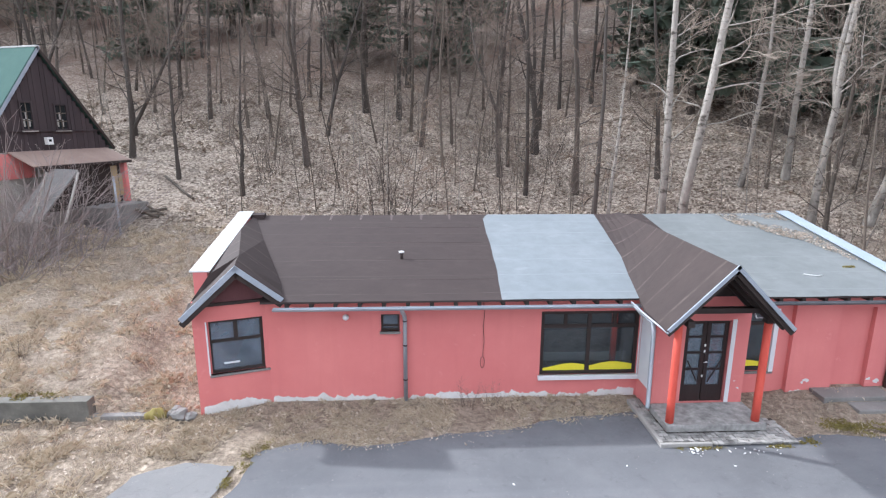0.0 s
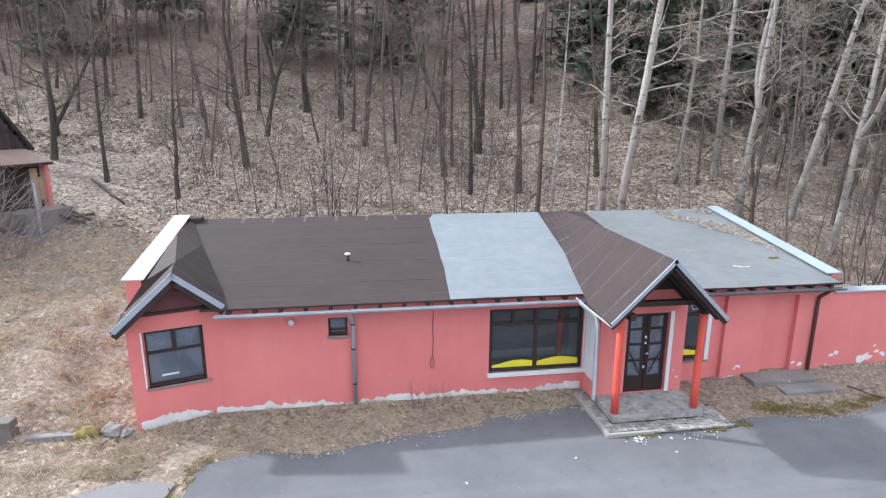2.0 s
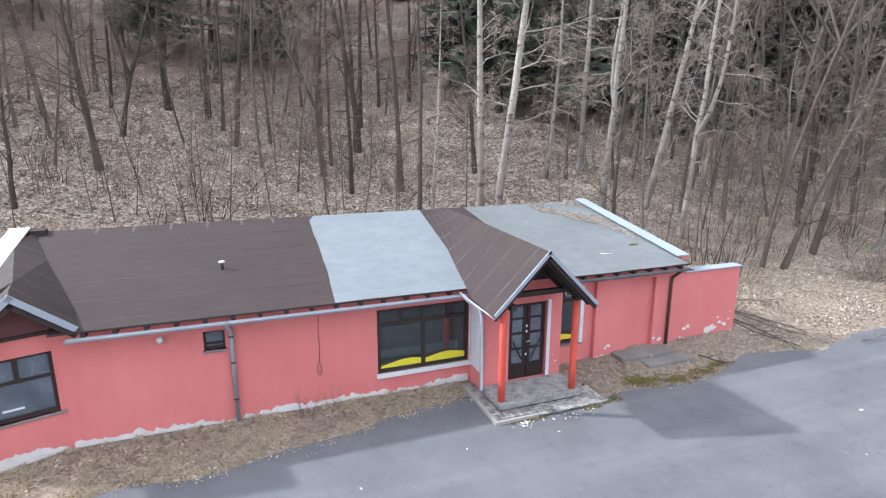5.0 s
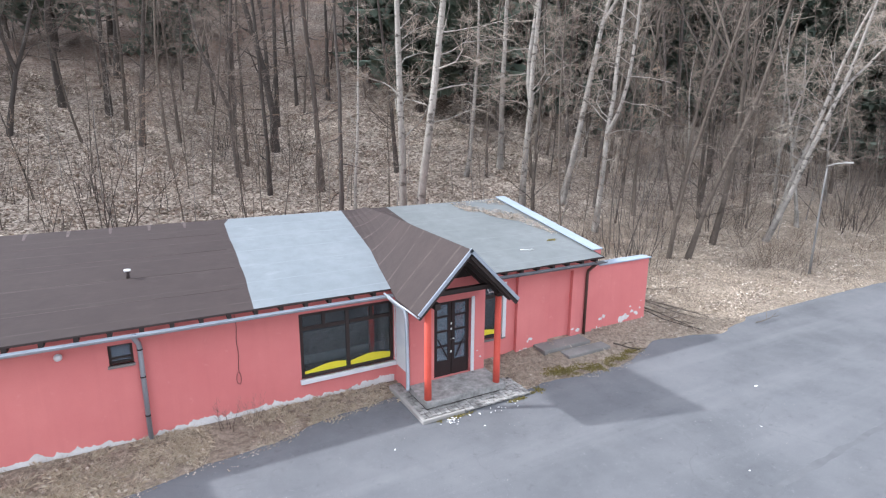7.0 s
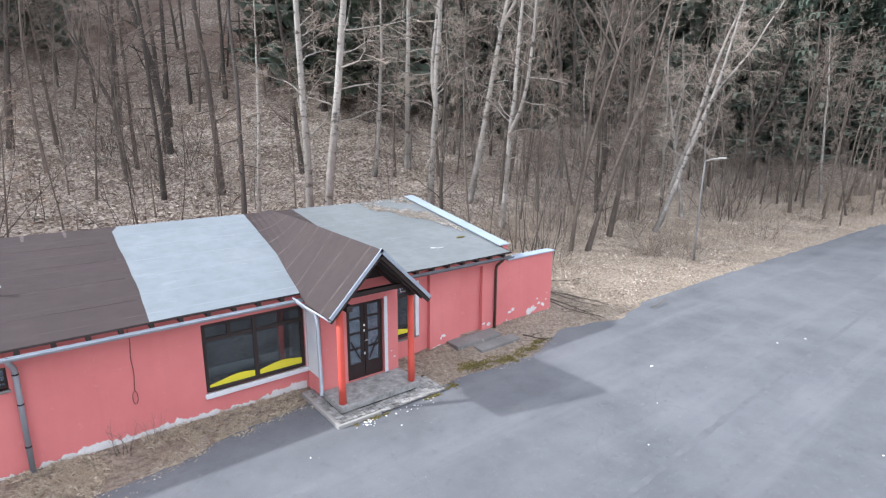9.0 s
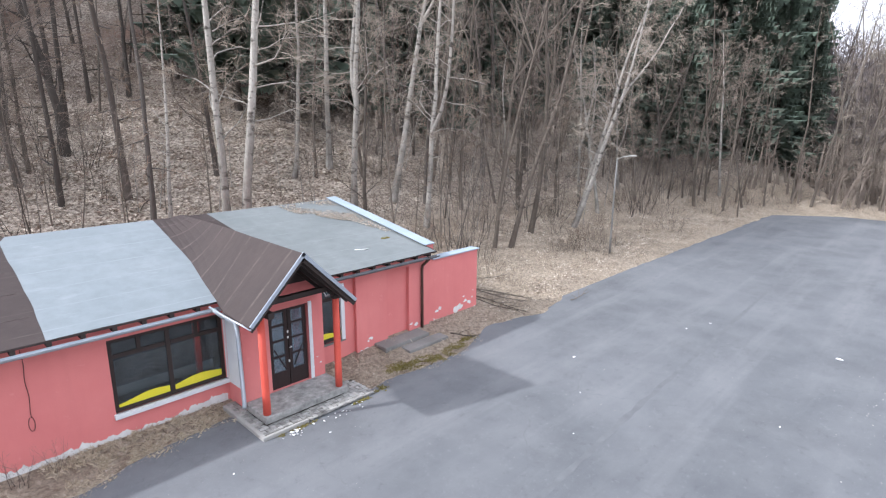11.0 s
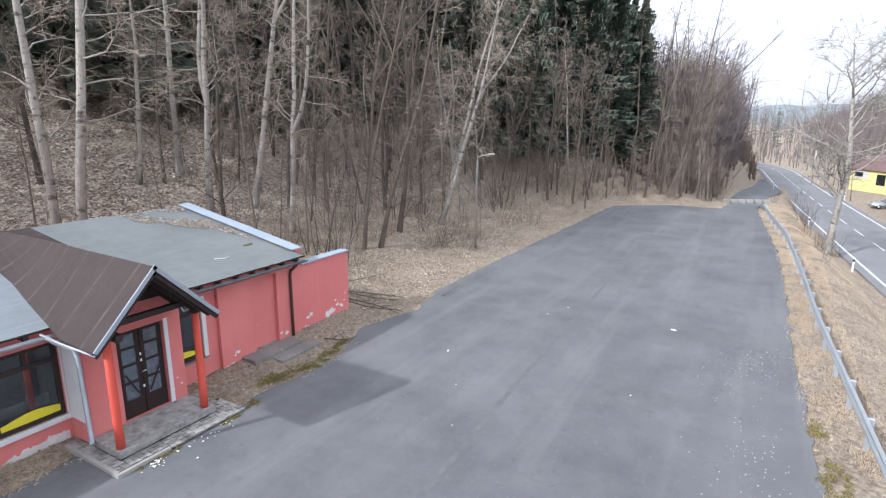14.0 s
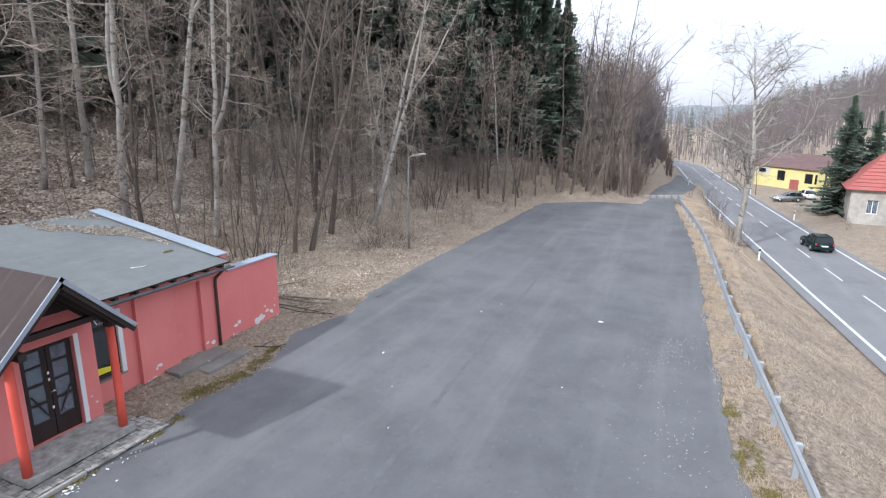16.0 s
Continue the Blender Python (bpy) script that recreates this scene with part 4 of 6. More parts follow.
right_line = [GR, inw(-6.28, 0.1, 2.86), inw(-6.34, 0.4, 2.93), inw(-7.50, 3.3, 3.43), inw(-8.22, 5.2, 3.77)]
loft("roof_slope", [GL, inw(-8.36, -0.2, 2.62), inw(-7.89, 0.06, 3.32), inw(-8.18, 3.4, 3.735)], ridge_line[:4], 0.05, PORCH_FELT, gab, 1)
loft("roof_slope", ridge_line, right_line, 0.05, PORCH_FELT, gab, 1)
for k in range(5):
    u_ = 0.12 + 0.16 * k
    p_, q_ = Vector(ridge_line[2]).lerp(Vector(ridge_line[3]), u_), Vector(right_line[2]).lerp(Vector(right_line[3]), u_)
    tube("lap_seam", [tuple(p_.lerp(q_, s_) + Vector((0, 0, 0.008))) for s_ in (0.15, 0.4, 0.62)], [0.006, 0.014, 0.004], WORN_LAP if k < 3 else FELT_SEAM, gab, 5)
for e in (GL, GR):
    p, q = Vector(e) + Vector((0, -0.004, 0.025)), Vector(GA) + Vector((0, -0.004, 0.03))
    barge(p, q, 0.12, 0.03, OUT, ZINC, gab, "zinc_edge")
    barge(p + Vector((0, 0.05, -0.12)), q + Vector((0, 0.05, -0.12)), 0.14, 0.04, OUT, DARK_WOOD, gab)
part("gable_board", prism([(0.10, 2.70), (bay_len, 2.73), (bay_len + 0.1, 2.80), (1.02, 3.52), (0.10, 2.78)], 0.04, "y", -0.01), GABLE_BOARD, gab, "plum-brown boarded gable triangle")
box("tie_beam", 0.02, -0.06, 2.66, bay_len, -0.012, 2.73, DARK_WOOD, gab, 0.006)
box("beam_end", -0.06, -0.4, 2.60, 0.06, 0.2, 2.72, DARK_WOOD, gab, 0.01)

# parapet caps
cap = new("parapet_cap")
cap.parent = red
cap["label"] = "pale painted sheet metal parapet cap in three lengths"
for y0, y1 in ((0.02, 1.84), (1.865, 3.44), (3.465, BACK + 0.05)):
    z = lambda y: 3.385 + 0.103 * y
    part("cap_sheet", end_piece(y0, y1, z(y0), z(y1), -7.88, 0.47, 0.03), PALE_SHEET, cap)
cap = new("parapet_cap")
cap.parent = red
cap["label"] = "blue-grey sheet metal parapet cap"
for y0, y1 in ((-0.05, 2.6), (2.61, BACK + 0.1)):
    z = lambda y: roof_z(y) + 0.07
    part("cap_sheet", prism([(y0, z(y0)), (y1, z(y1)), (y1, z(y1) + 0.03), (y0, z(y0) + 0.03)], 0.42), BLUE_SHEET, cap).matrix_local = Matrix.Translation((9.62, 0, 0)) @ Matrix.Rotation(radians(90), 4, "Z")
# roof vent pipe
vp = new("vent_pipe")
vp.parent = red
tube("pipe", [(-3.46, 1.95, roof_z(1.95) - 0.05), (-3.46, 1.95, roof_z(1.95) + 0.17)], 0.04, ROOF_BROWN, vp, 12)
tube("pipe_cap", [(-3.46, 1.95, roof_z(1.95) + 0.17), (-3.46, 1.95, roof_z(1.95) + 0.21)], 0.075, CHIP, vp, 12, "white vent cap")

# garden wall that carries on from the building
fin = thing("garden_wall", "red plastered garden wall with a zinc coping", "wall")
part("wall", box_bm(9.32, -0.02, -0.3, 11.80, 0.26, 2.34, 0.01), PLASTER, fin)
part("coping", box_bm(9.55, -0.07, 2.343, 11.86, 0.32, 2.38, 0.006), BLUE_SHEET, fin)

# bare render along the base where the paint has come off
def peel(name, m, x0, x1, hi, seed, parent, z0=-0.05):
    xs = np.arange(x0, x1, 0.04)
    top = []
    for x in xs:
        h = hi * (0.55 + 0.9 * noise.noise((x * 0.7, seed, 0)) + 0.5 * noise.noise((x * 4, seed, 3)) + 0.3 * noise.noise((x * 14, seed, 9)))
        top.append((x, max(z0 + 0.01, h)))
    v, f = [], []
    for x, z in top:
        v += [(x, -0.005, z0), (x, -0.005, z)]
    for i in range(len(xs) - 1):
        f.append((2 * i, 2 * i + 2, 2 * i + 3, 2 * i + 1))
    o_ = raw(name, v, f, RENDER_WHITE, parent, "flaked bare pale render")
    o_.matrix_local = m
    return o_


peel("bare_render", Matrix(), -6.6, 2.45, 0.27, 2.0, red)
peel("bare_render", BAY, 0.08, bay_len + 0.02, 0.26, 5.0, red)
peel("bare_render", pose(0, -0.022, 0), 9.6, 11.75, 0.30, 7.0, fin)
peel("bare_render", pose(0, -0.13, 0), 6.4, 7.48, 0.26, 11.0, red)


def flake(name, x, z, r, y, parent, seed):
    rnd = random.Random(seed)
    pts = [(x + r * (0.5 + rnd.random()) * math.cos(a), z + 0.7 * r * (0.5 + rnd.random()) * math.sin(a)) for a in np.linspace(0, 5.7, 9)]
    part(name, prism(pts, 0.004, "y", y), RENDER_WHITE, parent)


for i, (x, z, r) in enumerate(((9.75, 0.52, 0.07), (9.9, 0.58, 0.09), (10.9, 0.42, 0.13), (11.2, 0.55, 0.08), (11.4, 0.46, 0.09), (11.1, 0.72, 0.04), (10.7, 0.33, 0.16), (11.55, 0.62, 0.05), (11.6, 0.86, 0.03))):
    flake("flake", x, z, r, -0.026, fin, i)
for i, (x, z, r) in enumerate(((6.85, 0.42, 0.07), (6.75, 0.36, 0.05), (8.5, 0.42, 0.06), (8.7, 0.36, 0.08))):
    flake("flake", x, z, r, -0.136, red, 30 + i)
for i, (x, z, r) in enumerate(((4.36, 0.55, 0.05), (4.6, 0.62, 0.03), (4.5, 0.8, 0.025))):
    flake("flake", x, z, r, VY - 0.005, red, 50 + i)

# porch steps
steps = thing("porch_steps", "worn concrete porch slab on a cobbled lower step", "steps")
part("slab", box_bm(2.46, -1.88, 0.10, 4.74, -0.87, 0.265, 0.02), PORCH_SLAB, steps)
part("kerb", box_bm(2.16, -2.30, -0.05, 3.3, -2.22, 0.085, 0.02), CONCRETE, steps)
part("kerb", box_bm(2.16, -2.22, -0.05, 2.25, -0.3, 0.09, 0.02), CONCRETE, steps)
JOINT_SOIL = plain("black_joint_soil", (0.035, 0.03, 0.026), (0.07, 0.062, 0.05), 6, 40)
part("bed", box_bm(2.25, -2.22, -0.05, 5.22, -1.30, 0.055), JOINT_SOIL, steps)
part("bed", box_bm(2.25, -1.30, -0.05, 4.77, -0.3, 0.055), JOINT_SOIL, steps)
plate = thing("concrete_plate", "cracked concrete step plate before the walled-up opening", "step")
part("plate", box_bm(6.95, -0.70, -0.05, 8.75, -0.135, 0.22, 0.03), DARK_CONCRETE, plate)
part("plate", box_bm(7.5, -1.15, -0.05, 9.15, -0.72, 0.12, 0.03), DARK_CONCRETE, plate)
# low retaining wall on the lawn
low = thing("retaining_wall", "low grey concrete retaining wall with moss on top", "wall")
part("wall", box_bm(-19.0, -0.62, -0.3, -10.70, -0.32, 0.46, 0.015), plain("dark_mottled_concrete", (0.10, 0.098, 0.085), (0.21, 0.20, 0.175), 2.2, 16, 0.95, 0, 0.6), low)
part("footing", box_bm(-10.69, -0.6, -0.2, -8.6, -0.42, 0.06, 0.02), DARK_CONCRETE, low)


# ---- trees ----
def bend(rng, start, way, length, n, wob, up=0.0, droop=0.0):
    """A crooked line of n points that starts along way, turns up or droops on its way."""
    p, d = np.array(start, float), np.array(way, float)
    d /= np.linalg.norm(d)
    out = [p.copy()]
    for i in range(n - 1):
        d = d + rng.normal(0, wob, 3) + np.array([0, 0, up - droop * (i + 1) / n])
        d /= np.linalg.norm(d)
        p = p + d * length / (n - 1)
        out.append(p.copy())
    return np.array(out)


def side_way(rng, axis_, angle):
    """A direction that leaves the axis at about that angle in degrees."""
    axis_ = axis_ / np.linalg.norm(axis_)
    q = rng.normal(0, 1, 3)
    q -= axis_ * q.dot(axis_)
    q /= np.linalg.norm(q) + 1e-9
    a = math.radians(angle)
    return axis_ * math.cos(a) + q * math.sin(a)


def grow(seed, h, r0, limbs, lo, reach, angle, wob, subs, twigs, up=0.05, droop=0.0, fork=0.0, twig_r=0.006, stout=1.0, trunk_pts=9, sides=8, slim=False, sway=0.35):
    """Trunk and crown meshes of a bare tree: limbs leave the trunk above lo of its height, then branchlets, then twigs."""
    rng = np.random.default_rng(seed)
    main, mids, fine = [], [], []
    tr = bend(rng, (0, 0, -0.25), (rng.normal(0, 0.03), rng.normal(0, 0.03), 1), h, trunk_pts, wob * sway, 0.02)
    k = np.linspace(0, 1, trunk_pts)
    rad = r0 * ((1 - k) ** 0.8 * 0.92 + 0.08)
    rad[0] *= 1.45
    main.append((tr, rad))
    stems = [(tr, rad, lo)]
    if fork:
        i = max(1, int(fork * trunk_pts))
        f = bend(rng, tr[i], side_way(rng, tr[i + 1] - tr[i], 28), h * (1 - fork) * 0.9, trunk_pts - 2, wob * 0.5, 0.06)
        fr = rad[i] * 0.8 * (1 - np.linspace(0, 1, trunk_pts - 2)) ** 0.8 + 0.01
        main.append((f, fr))
        stems.append((f, fr, 0.15))
    for line, rr, low in stems:
        m = limbs if line is tr else limbs // 2
        for a in range(m):
            f = low + (0.98 - low) * (a + rng.random()) / m
            i = min(len(line) - 2, int(f * (len(line) - 1)))
            u = f * (len(line) - 1) - i
            p = line[i] * (1 - u) + line[i + 1] * u
            r = (rr[i] * (1 - u) + rr[i + 1] * u) * rng.uniform(0.25, 0.5) * stout
            length = reach * (1.15 - 0.75 * f) * rng.uniform(0.5, 1.2)
            lim = bend(rng, p, side_way(rng, line[i + 1] - line[i], angle * rng.uniform(0.7, 1.25)), length, 6, wob, up, droop)
            main.append((lim, np.maximum(r * np.linspace(1, 0.2, 6), twig_r)))
            for b in range(subs):
                j = rng.integers(1, 5)
                v = rng.random()
                p2 = lim[j] * (1 - v) + lim[j + 1] * v
                l2 = length * rng.uniform(0.25, 0.5)
                sb = bend(rng, p2, side_way(rng, lim[j + 1] - lim[j], rng.uniform(25, 65)), l2, 4, wob, up * 0.7, droop * 1.3)
                mids.append((sb, np.maximum(r * 0.38 * np.linspace(1, 0.3, 4), twig_r)))
                for c in range(twigs):
                    q = rng.integers(0, 3)
                    tw = bend(rng, sb[q] + (sb[q + 1] - sb[q]) * rng.random(), side_way(rng, sb[q + 1] - sb[q], rng.uniform(20, 60)), l2 * rng.uniform(0.35, 0.75), 3, wob * 1.2, 0, droop * 1.5)
                    fine.append((tw, [twig_r, twig_r * 0.8, twig_r * 0.4]))
    v1, f1 = tubes(main[: 1 + bool(fork)], sides)
    for some, n in ((main[1 + bool(fork):], 3 if slim else 5),):
        v2, f2 = tubes(some, n)
        f1 += [tuple(q + len(v1) for q in f) for f in f2]
        v1 += v2
    v3, f3 = tubes(mids, 2 if slim else 3)
    v4, f4 = tubes(fine, 2)
    f3 += [tuple(q + len(v3) for q in f) for f in f4]
    return (v1, f1), (v3 + v4, f3), main


def tree(name, label, spec, bark, twig, group="", category="tree", split=False):
    (v1, f1), (v2, f2), runs = grow(**spec)
    t = thing(name, label, category, group=group)
    if split:
        raw("trunk", *tubes(runs[:1], 10), bark, t, smooth=True)
        for r in runs[1:]:
            raw("limb", *tubes([r], 6), bark, t, smooth=True)
    else:
        raw("trunk", v1, f1, bark, t, smooth=True)
    if f2:
        raw("crown", v2, f2, twig, t)
    return t


def shrub_runs(seed, stems, h, spread, subs, r=0.026):
    rng = np.random.default_rng(seed)
    main, fine = [], []
    for s in range(stems):
        a, lean = rng.uniform(0, 6.28), rng.uniform(0.05, spread)
        st = bend(rng, (0.8 * math.cos(a) * rng.random(), 0.8 * math.sin(a) * rng.random(), -0.2), (lean * math.cos(a), lean * math.sin(a), 1), h * rng.uniform(0.55, 1.1), 6, 0.10, 0.02)
        main.append((st, r * np.linspace(1.2, 0.25, 6) * rng.uniform(0.6, 1.2)))
        for b in range(subs):
            j = rng.integers(1, 5)
            ln = h * rng.uniform(0.12, 0.34)
            sb = bend(rng, st[j], side_way(rng, st[j] - st[j - 1], rng.uniform(20, 55)), ln, 4, 0.13, 0.05)
            fine.append((sb, r * 0.35 * np.linspace(1, 0.4, 4)))
            for c in range(1 + stems // 30):
                q = rng.integers(1, 3)
                fine.append((bend(rng, sb[q], side_way(rng, sb[q] - sb[q - 1], rng.uniform(20, 60)), ln * 0.5, 3, 0.15), [r * 0.25, r * 0.2, r * 0.12]))
    return main, fine


def shrub(label, bark, twig, *spec):
    main, fine = shrub_runs(*spec)
    t = thing("shrub", label, "shrub", group="shrubs")
    raw("trunk", *tubes(main, 3), bark, t, smooth=True)
    raw("crown", *tubes(fine, 2), twig, t)
    return t


def spruce_mesh(seed, h, wide, lo=0.05, step=0.42, arms=8):
    """Trunk tube, and drooping arms each hung with sprays of needles."""
    rng = np.random.default_rng(seed)
    tr = [((np.array([[0, 0, -0.3], [0.02, 0, h * 0.5], [0, 0, h]])), np.array([h * 0.012, h * 0.007, 0.02]))]
    verts, faces = [], []
    z = h * lo
    while z < h * 0.985:
        k = (z - h * lo) / (h * (1 - lo))
        length = wide * (1 - k) ** 0.85 * (0.75 + 0.25 * math.sin(k * 40 + seed)) + 0.15
        for a in range(arms):
            if rng.random() < 0.13:
                continue
            th = 2 * math.pi * (a + rng.random() * 0.8) / arms + z
            za = z + rng.uniform(-0.3, 0.3) * step
            ln = length * rng.uniform(0.6, 1.15)
            d = np.array([math.cos(th), math.sin(th), 0])
            s = np.array([-d[1], d[0], 0])
            n = 5
            for i in range(n):
                for sgn in (-1, 1):
                    f0 = (i + 0.2 * rng.random()) / n
                    droop = lambda f: -0.32 * ln * f + 0.20 * ln * f * f - 0.02
                    p = d * ln * f0 + np.array([0, 0, za + droop(f0)])
                    wd = ln * 0.21 * (1 - f0 * 0.6) * rng.uniform(0.7, 1.2)
                    q = p + d * ln * 0.26 + s * sgn * wd + np.array([0, 0, -0.22 * wd - 0.10 * rng.random()])
                    e = p + d * ln * 0.34 + np.array([0, 0, -0.05])
                    hang = q * 0.55 + p * 0.45 + np.array([0, 0, -0.26 - 0.30 * rng.random()])
                    b = len(verts)
                    verts += [p, q, e, hang]
                    faces += [(b, b + 1, b + 2), (b, b + 3, b + 1)]
        z += step * rng.uniform(0.75, 1.2) * (1.1 - 0.5 * k)
    return tubes(tr, 7), (verts, faces)


def spruce(seed, h, wide, lo=0.05):
    (tv, tf), (cv, cf) = spruce_mesh(seed, h, wide, lo)
    t = thing("spruce", "tall dark green spruce with drooping branches", "tree", group="spruces")
    raw("trunk", tv, tf, DARK_BARK, t, smooth=True)
    raw("crown", cv, cf, NEEDLES, t)
    return t


def stand(x, y, lean=(0.0, 0.0), turn=0.0, size=1.0, sink=0.0):
    """A place on the ground, leaning by metres over ten metres of height."""
    z = height(x, y) - 0.03 - sink
    up_ = Vector((lean[0], lean[1], 10)).normalized()
    tilt = Vector((0, 0, 1)).rotation_difference(up_).to_matrix().to_4x4()
    return Matrix.Translation((x, y, z)) @ tilt @ Matrix.Rotation(turn, 4, "Z") @ Matrix.Scale(size, 4)


class Row:
    """Variants of one kind; the first use of a variant is the original, later uses are copies."""

    def __init__(self, made):
        self.made, self.used = made, [False] * len(made)

    def put(self, k, m):
        k %= len(self.made)
        if self.used[k]:
            return copy_thing(self.made[k], m)
        self.used[k] = True
        self.made[k].matrix_world = m
        return self.made[k]


ASPEN = "tall bare aspen with pale scarred bark behind the building"
aspens = Row([tree("aspen", ASPEN, dict(seed=11 + i, stout=0.6, h=19, r0=0.17, limbs=26, lo=0.22, reach=3.4, angle=66, wob=0.21, subs=7, twigs=9, up=0.05, droop=0.20, sway=0.2, fork=(0, 0.35, 0, 0.5)[i], twig_r=0.0065, trunk_pts=11), PALE_BARK, PALE_TWIG, "aspens") for i in range(4)])
DARKT = "bare dark-barked broadleaf tree with crooked limbs"
darks = Row([tree("broadleaf_tree", DARKT, dict(seed=31 + i, h=15 + i, r0=0.16, limbs=24, lo=0.16, reach=4.0, angle=55, wob=0.17, subs=7, twigs=9, stout=0.75, up=0.07, fork=(0.2, 0, 0.3, 0)[i], twig_r=0.008), DARK_BARK, GREY_TWIG, "broadleaf trees") for i in range(4)])
GREYT = "slender bare grey woodland tree"
greys = Row([tree("woodland_tree", GREYT, dict(seed=51 + i, slim=True, h=18 + i, r0=0.07 + 0.013 * i, limbs=24, lo=0.06, reach=2.8, angle=55, wob=0.15, subs=5, twigs=5, up=0.05, stout=0.75, fork=(0, 0, 0.5, 0, 0.4)[i], twig_r=0.008), GREY_BARK, PALE_TWIG if i == 3 else GREY_TWIG, "woodland trees") for i in range(5)])
BROWNT = "tall straight brown conifer trunk, bare below"
poles = Row([tree("woodland_tree", BROWNT, dict(seed=71 + i, slim=True, h=22, r0=0.095 + 0.02 * i, limbs=26, lo=0.08, reach=1.7, angle=85, wob=0.12, subs=3, twigs=5, up=0.0, droop=0.05, twig_r=0.008), DARK_BARK, RED_TWIG, "woodland trees") for i in range(4)])
SAPL = "thin pale sapling with fine upright twigs"
saps = Row([tree("sapling", SAPL, dict(seed=91 + i, slim=True, h=5.5 + 0.8 * i, r0=0.035, limbs=18, lo=0.15, reach=1.5, angle=42, wob=0.15, subs=4, twigs=4, up=0.08, twig_r=0.005, sides=5), (PALE_BARK, GREY_BARK, PALE_BARK, GREY_BARK)[i], (PALE_TWIG, RED_TWIG, PALE_TWIG, GREY_TWIG)[i], "saplings") for i in range(4)])
bushes = Row([shrub("bare many-stemmed hazel shrub", DARK_BARK, (GREY_TWIG, RED_TWIG, DARK_BARK, GREY_TWIG)[i], 111 + i, 8, 3.8 + 0.5 * i, 0.45, 7, 0.020) for i in range(4)])
spruces = Row([spruce(131 + i, (24, 21, 17)[i], (4.3, 3.8, 3.2)[i], (0.10, 0.05, 0.03)[i]) for i in range(3)])

rng = np.random.default_rng(5)
turn = lambda: rng.uniform(0, 6.28)
near = []  # places taken


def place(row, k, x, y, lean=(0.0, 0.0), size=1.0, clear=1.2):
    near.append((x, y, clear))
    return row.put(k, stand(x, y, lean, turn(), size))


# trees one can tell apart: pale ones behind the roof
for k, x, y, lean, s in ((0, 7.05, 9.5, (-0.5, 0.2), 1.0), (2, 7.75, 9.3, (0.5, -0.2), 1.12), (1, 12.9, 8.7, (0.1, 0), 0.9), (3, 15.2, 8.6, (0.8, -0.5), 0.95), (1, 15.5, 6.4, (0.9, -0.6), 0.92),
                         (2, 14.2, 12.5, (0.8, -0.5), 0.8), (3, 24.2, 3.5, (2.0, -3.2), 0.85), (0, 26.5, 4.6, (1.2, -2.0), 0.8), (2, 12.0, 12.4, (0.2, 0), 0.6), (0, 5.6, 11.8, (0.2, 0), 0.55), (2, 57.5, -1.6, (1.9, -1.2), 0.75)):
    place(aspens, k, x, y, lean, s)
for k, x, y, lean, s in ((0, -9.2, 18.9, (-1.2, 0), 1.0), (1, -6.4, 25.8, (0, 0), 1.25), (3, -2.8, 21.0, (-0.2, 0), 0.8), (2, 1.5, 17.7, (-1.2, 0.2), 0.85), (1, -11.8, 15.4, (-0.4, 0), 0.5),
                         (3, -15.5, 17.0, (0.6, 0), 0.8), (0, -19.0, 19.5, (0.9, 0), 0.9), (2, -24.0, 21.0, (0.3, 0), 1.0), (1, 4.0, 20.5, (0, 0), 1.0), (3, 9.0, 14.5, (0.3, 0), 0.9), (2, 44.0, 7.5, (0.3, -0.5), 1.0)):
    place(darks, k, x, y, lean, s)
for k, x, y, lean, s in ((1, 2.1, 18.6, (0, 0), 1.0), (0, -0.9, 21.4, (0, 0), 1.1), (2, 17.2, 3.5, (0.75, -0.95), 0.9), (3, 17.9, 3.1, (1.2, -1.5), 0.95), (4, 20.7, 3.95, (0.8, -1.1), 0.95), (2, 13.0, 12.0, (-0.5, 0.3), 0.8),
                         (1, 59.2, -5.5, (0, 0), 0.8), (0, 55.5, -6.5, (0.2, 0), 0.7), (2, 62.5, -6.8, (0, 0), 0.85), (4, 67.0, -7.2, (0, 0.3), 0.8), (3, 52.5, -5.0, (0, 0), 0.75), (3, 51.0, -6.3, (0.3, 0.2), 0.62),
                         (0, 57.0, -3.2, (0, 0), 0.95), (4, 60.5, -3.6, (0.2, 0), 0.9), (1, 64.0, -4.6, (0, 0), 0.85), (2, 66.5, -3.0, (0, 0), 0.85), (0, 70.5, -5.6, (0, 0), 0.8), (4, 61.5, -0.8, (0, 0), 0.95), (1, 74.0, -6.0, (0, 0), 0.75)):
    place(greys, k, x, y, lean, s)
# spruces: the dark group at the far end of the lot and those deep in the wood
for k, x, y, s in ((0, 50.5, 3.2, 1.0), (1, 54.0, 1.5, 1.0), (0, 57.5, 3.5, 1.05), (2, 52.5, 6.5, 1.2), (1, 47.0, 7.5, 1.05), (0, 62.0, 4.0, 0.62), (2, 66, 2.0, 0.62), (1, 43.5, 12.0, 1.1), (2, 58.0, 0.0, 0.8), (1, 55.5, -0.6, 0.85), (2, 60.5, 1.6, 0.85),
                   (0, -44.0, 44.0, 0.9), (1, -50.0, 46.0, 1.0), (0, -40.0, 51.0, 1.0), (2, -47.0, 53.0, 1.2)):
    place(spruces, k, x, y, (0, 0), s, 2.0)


def free(x, y, gap):
    return all((x - a) ** 2 + (y - b) ** 2 > max(gap, c) ** 2 for a, b, c in near)


def scatter(n, row, x0, x1, d0, d1, gap, sizes, lean=0.5, tries=12):
    """Strew things over the bank, d metres behind the line where it begins."""
    for _ in range(n):
        for _ in range(tries):
            x, d = rng.uniform(x0, x1), rng.uniform(d0, d1)
            y = foot(x) + d
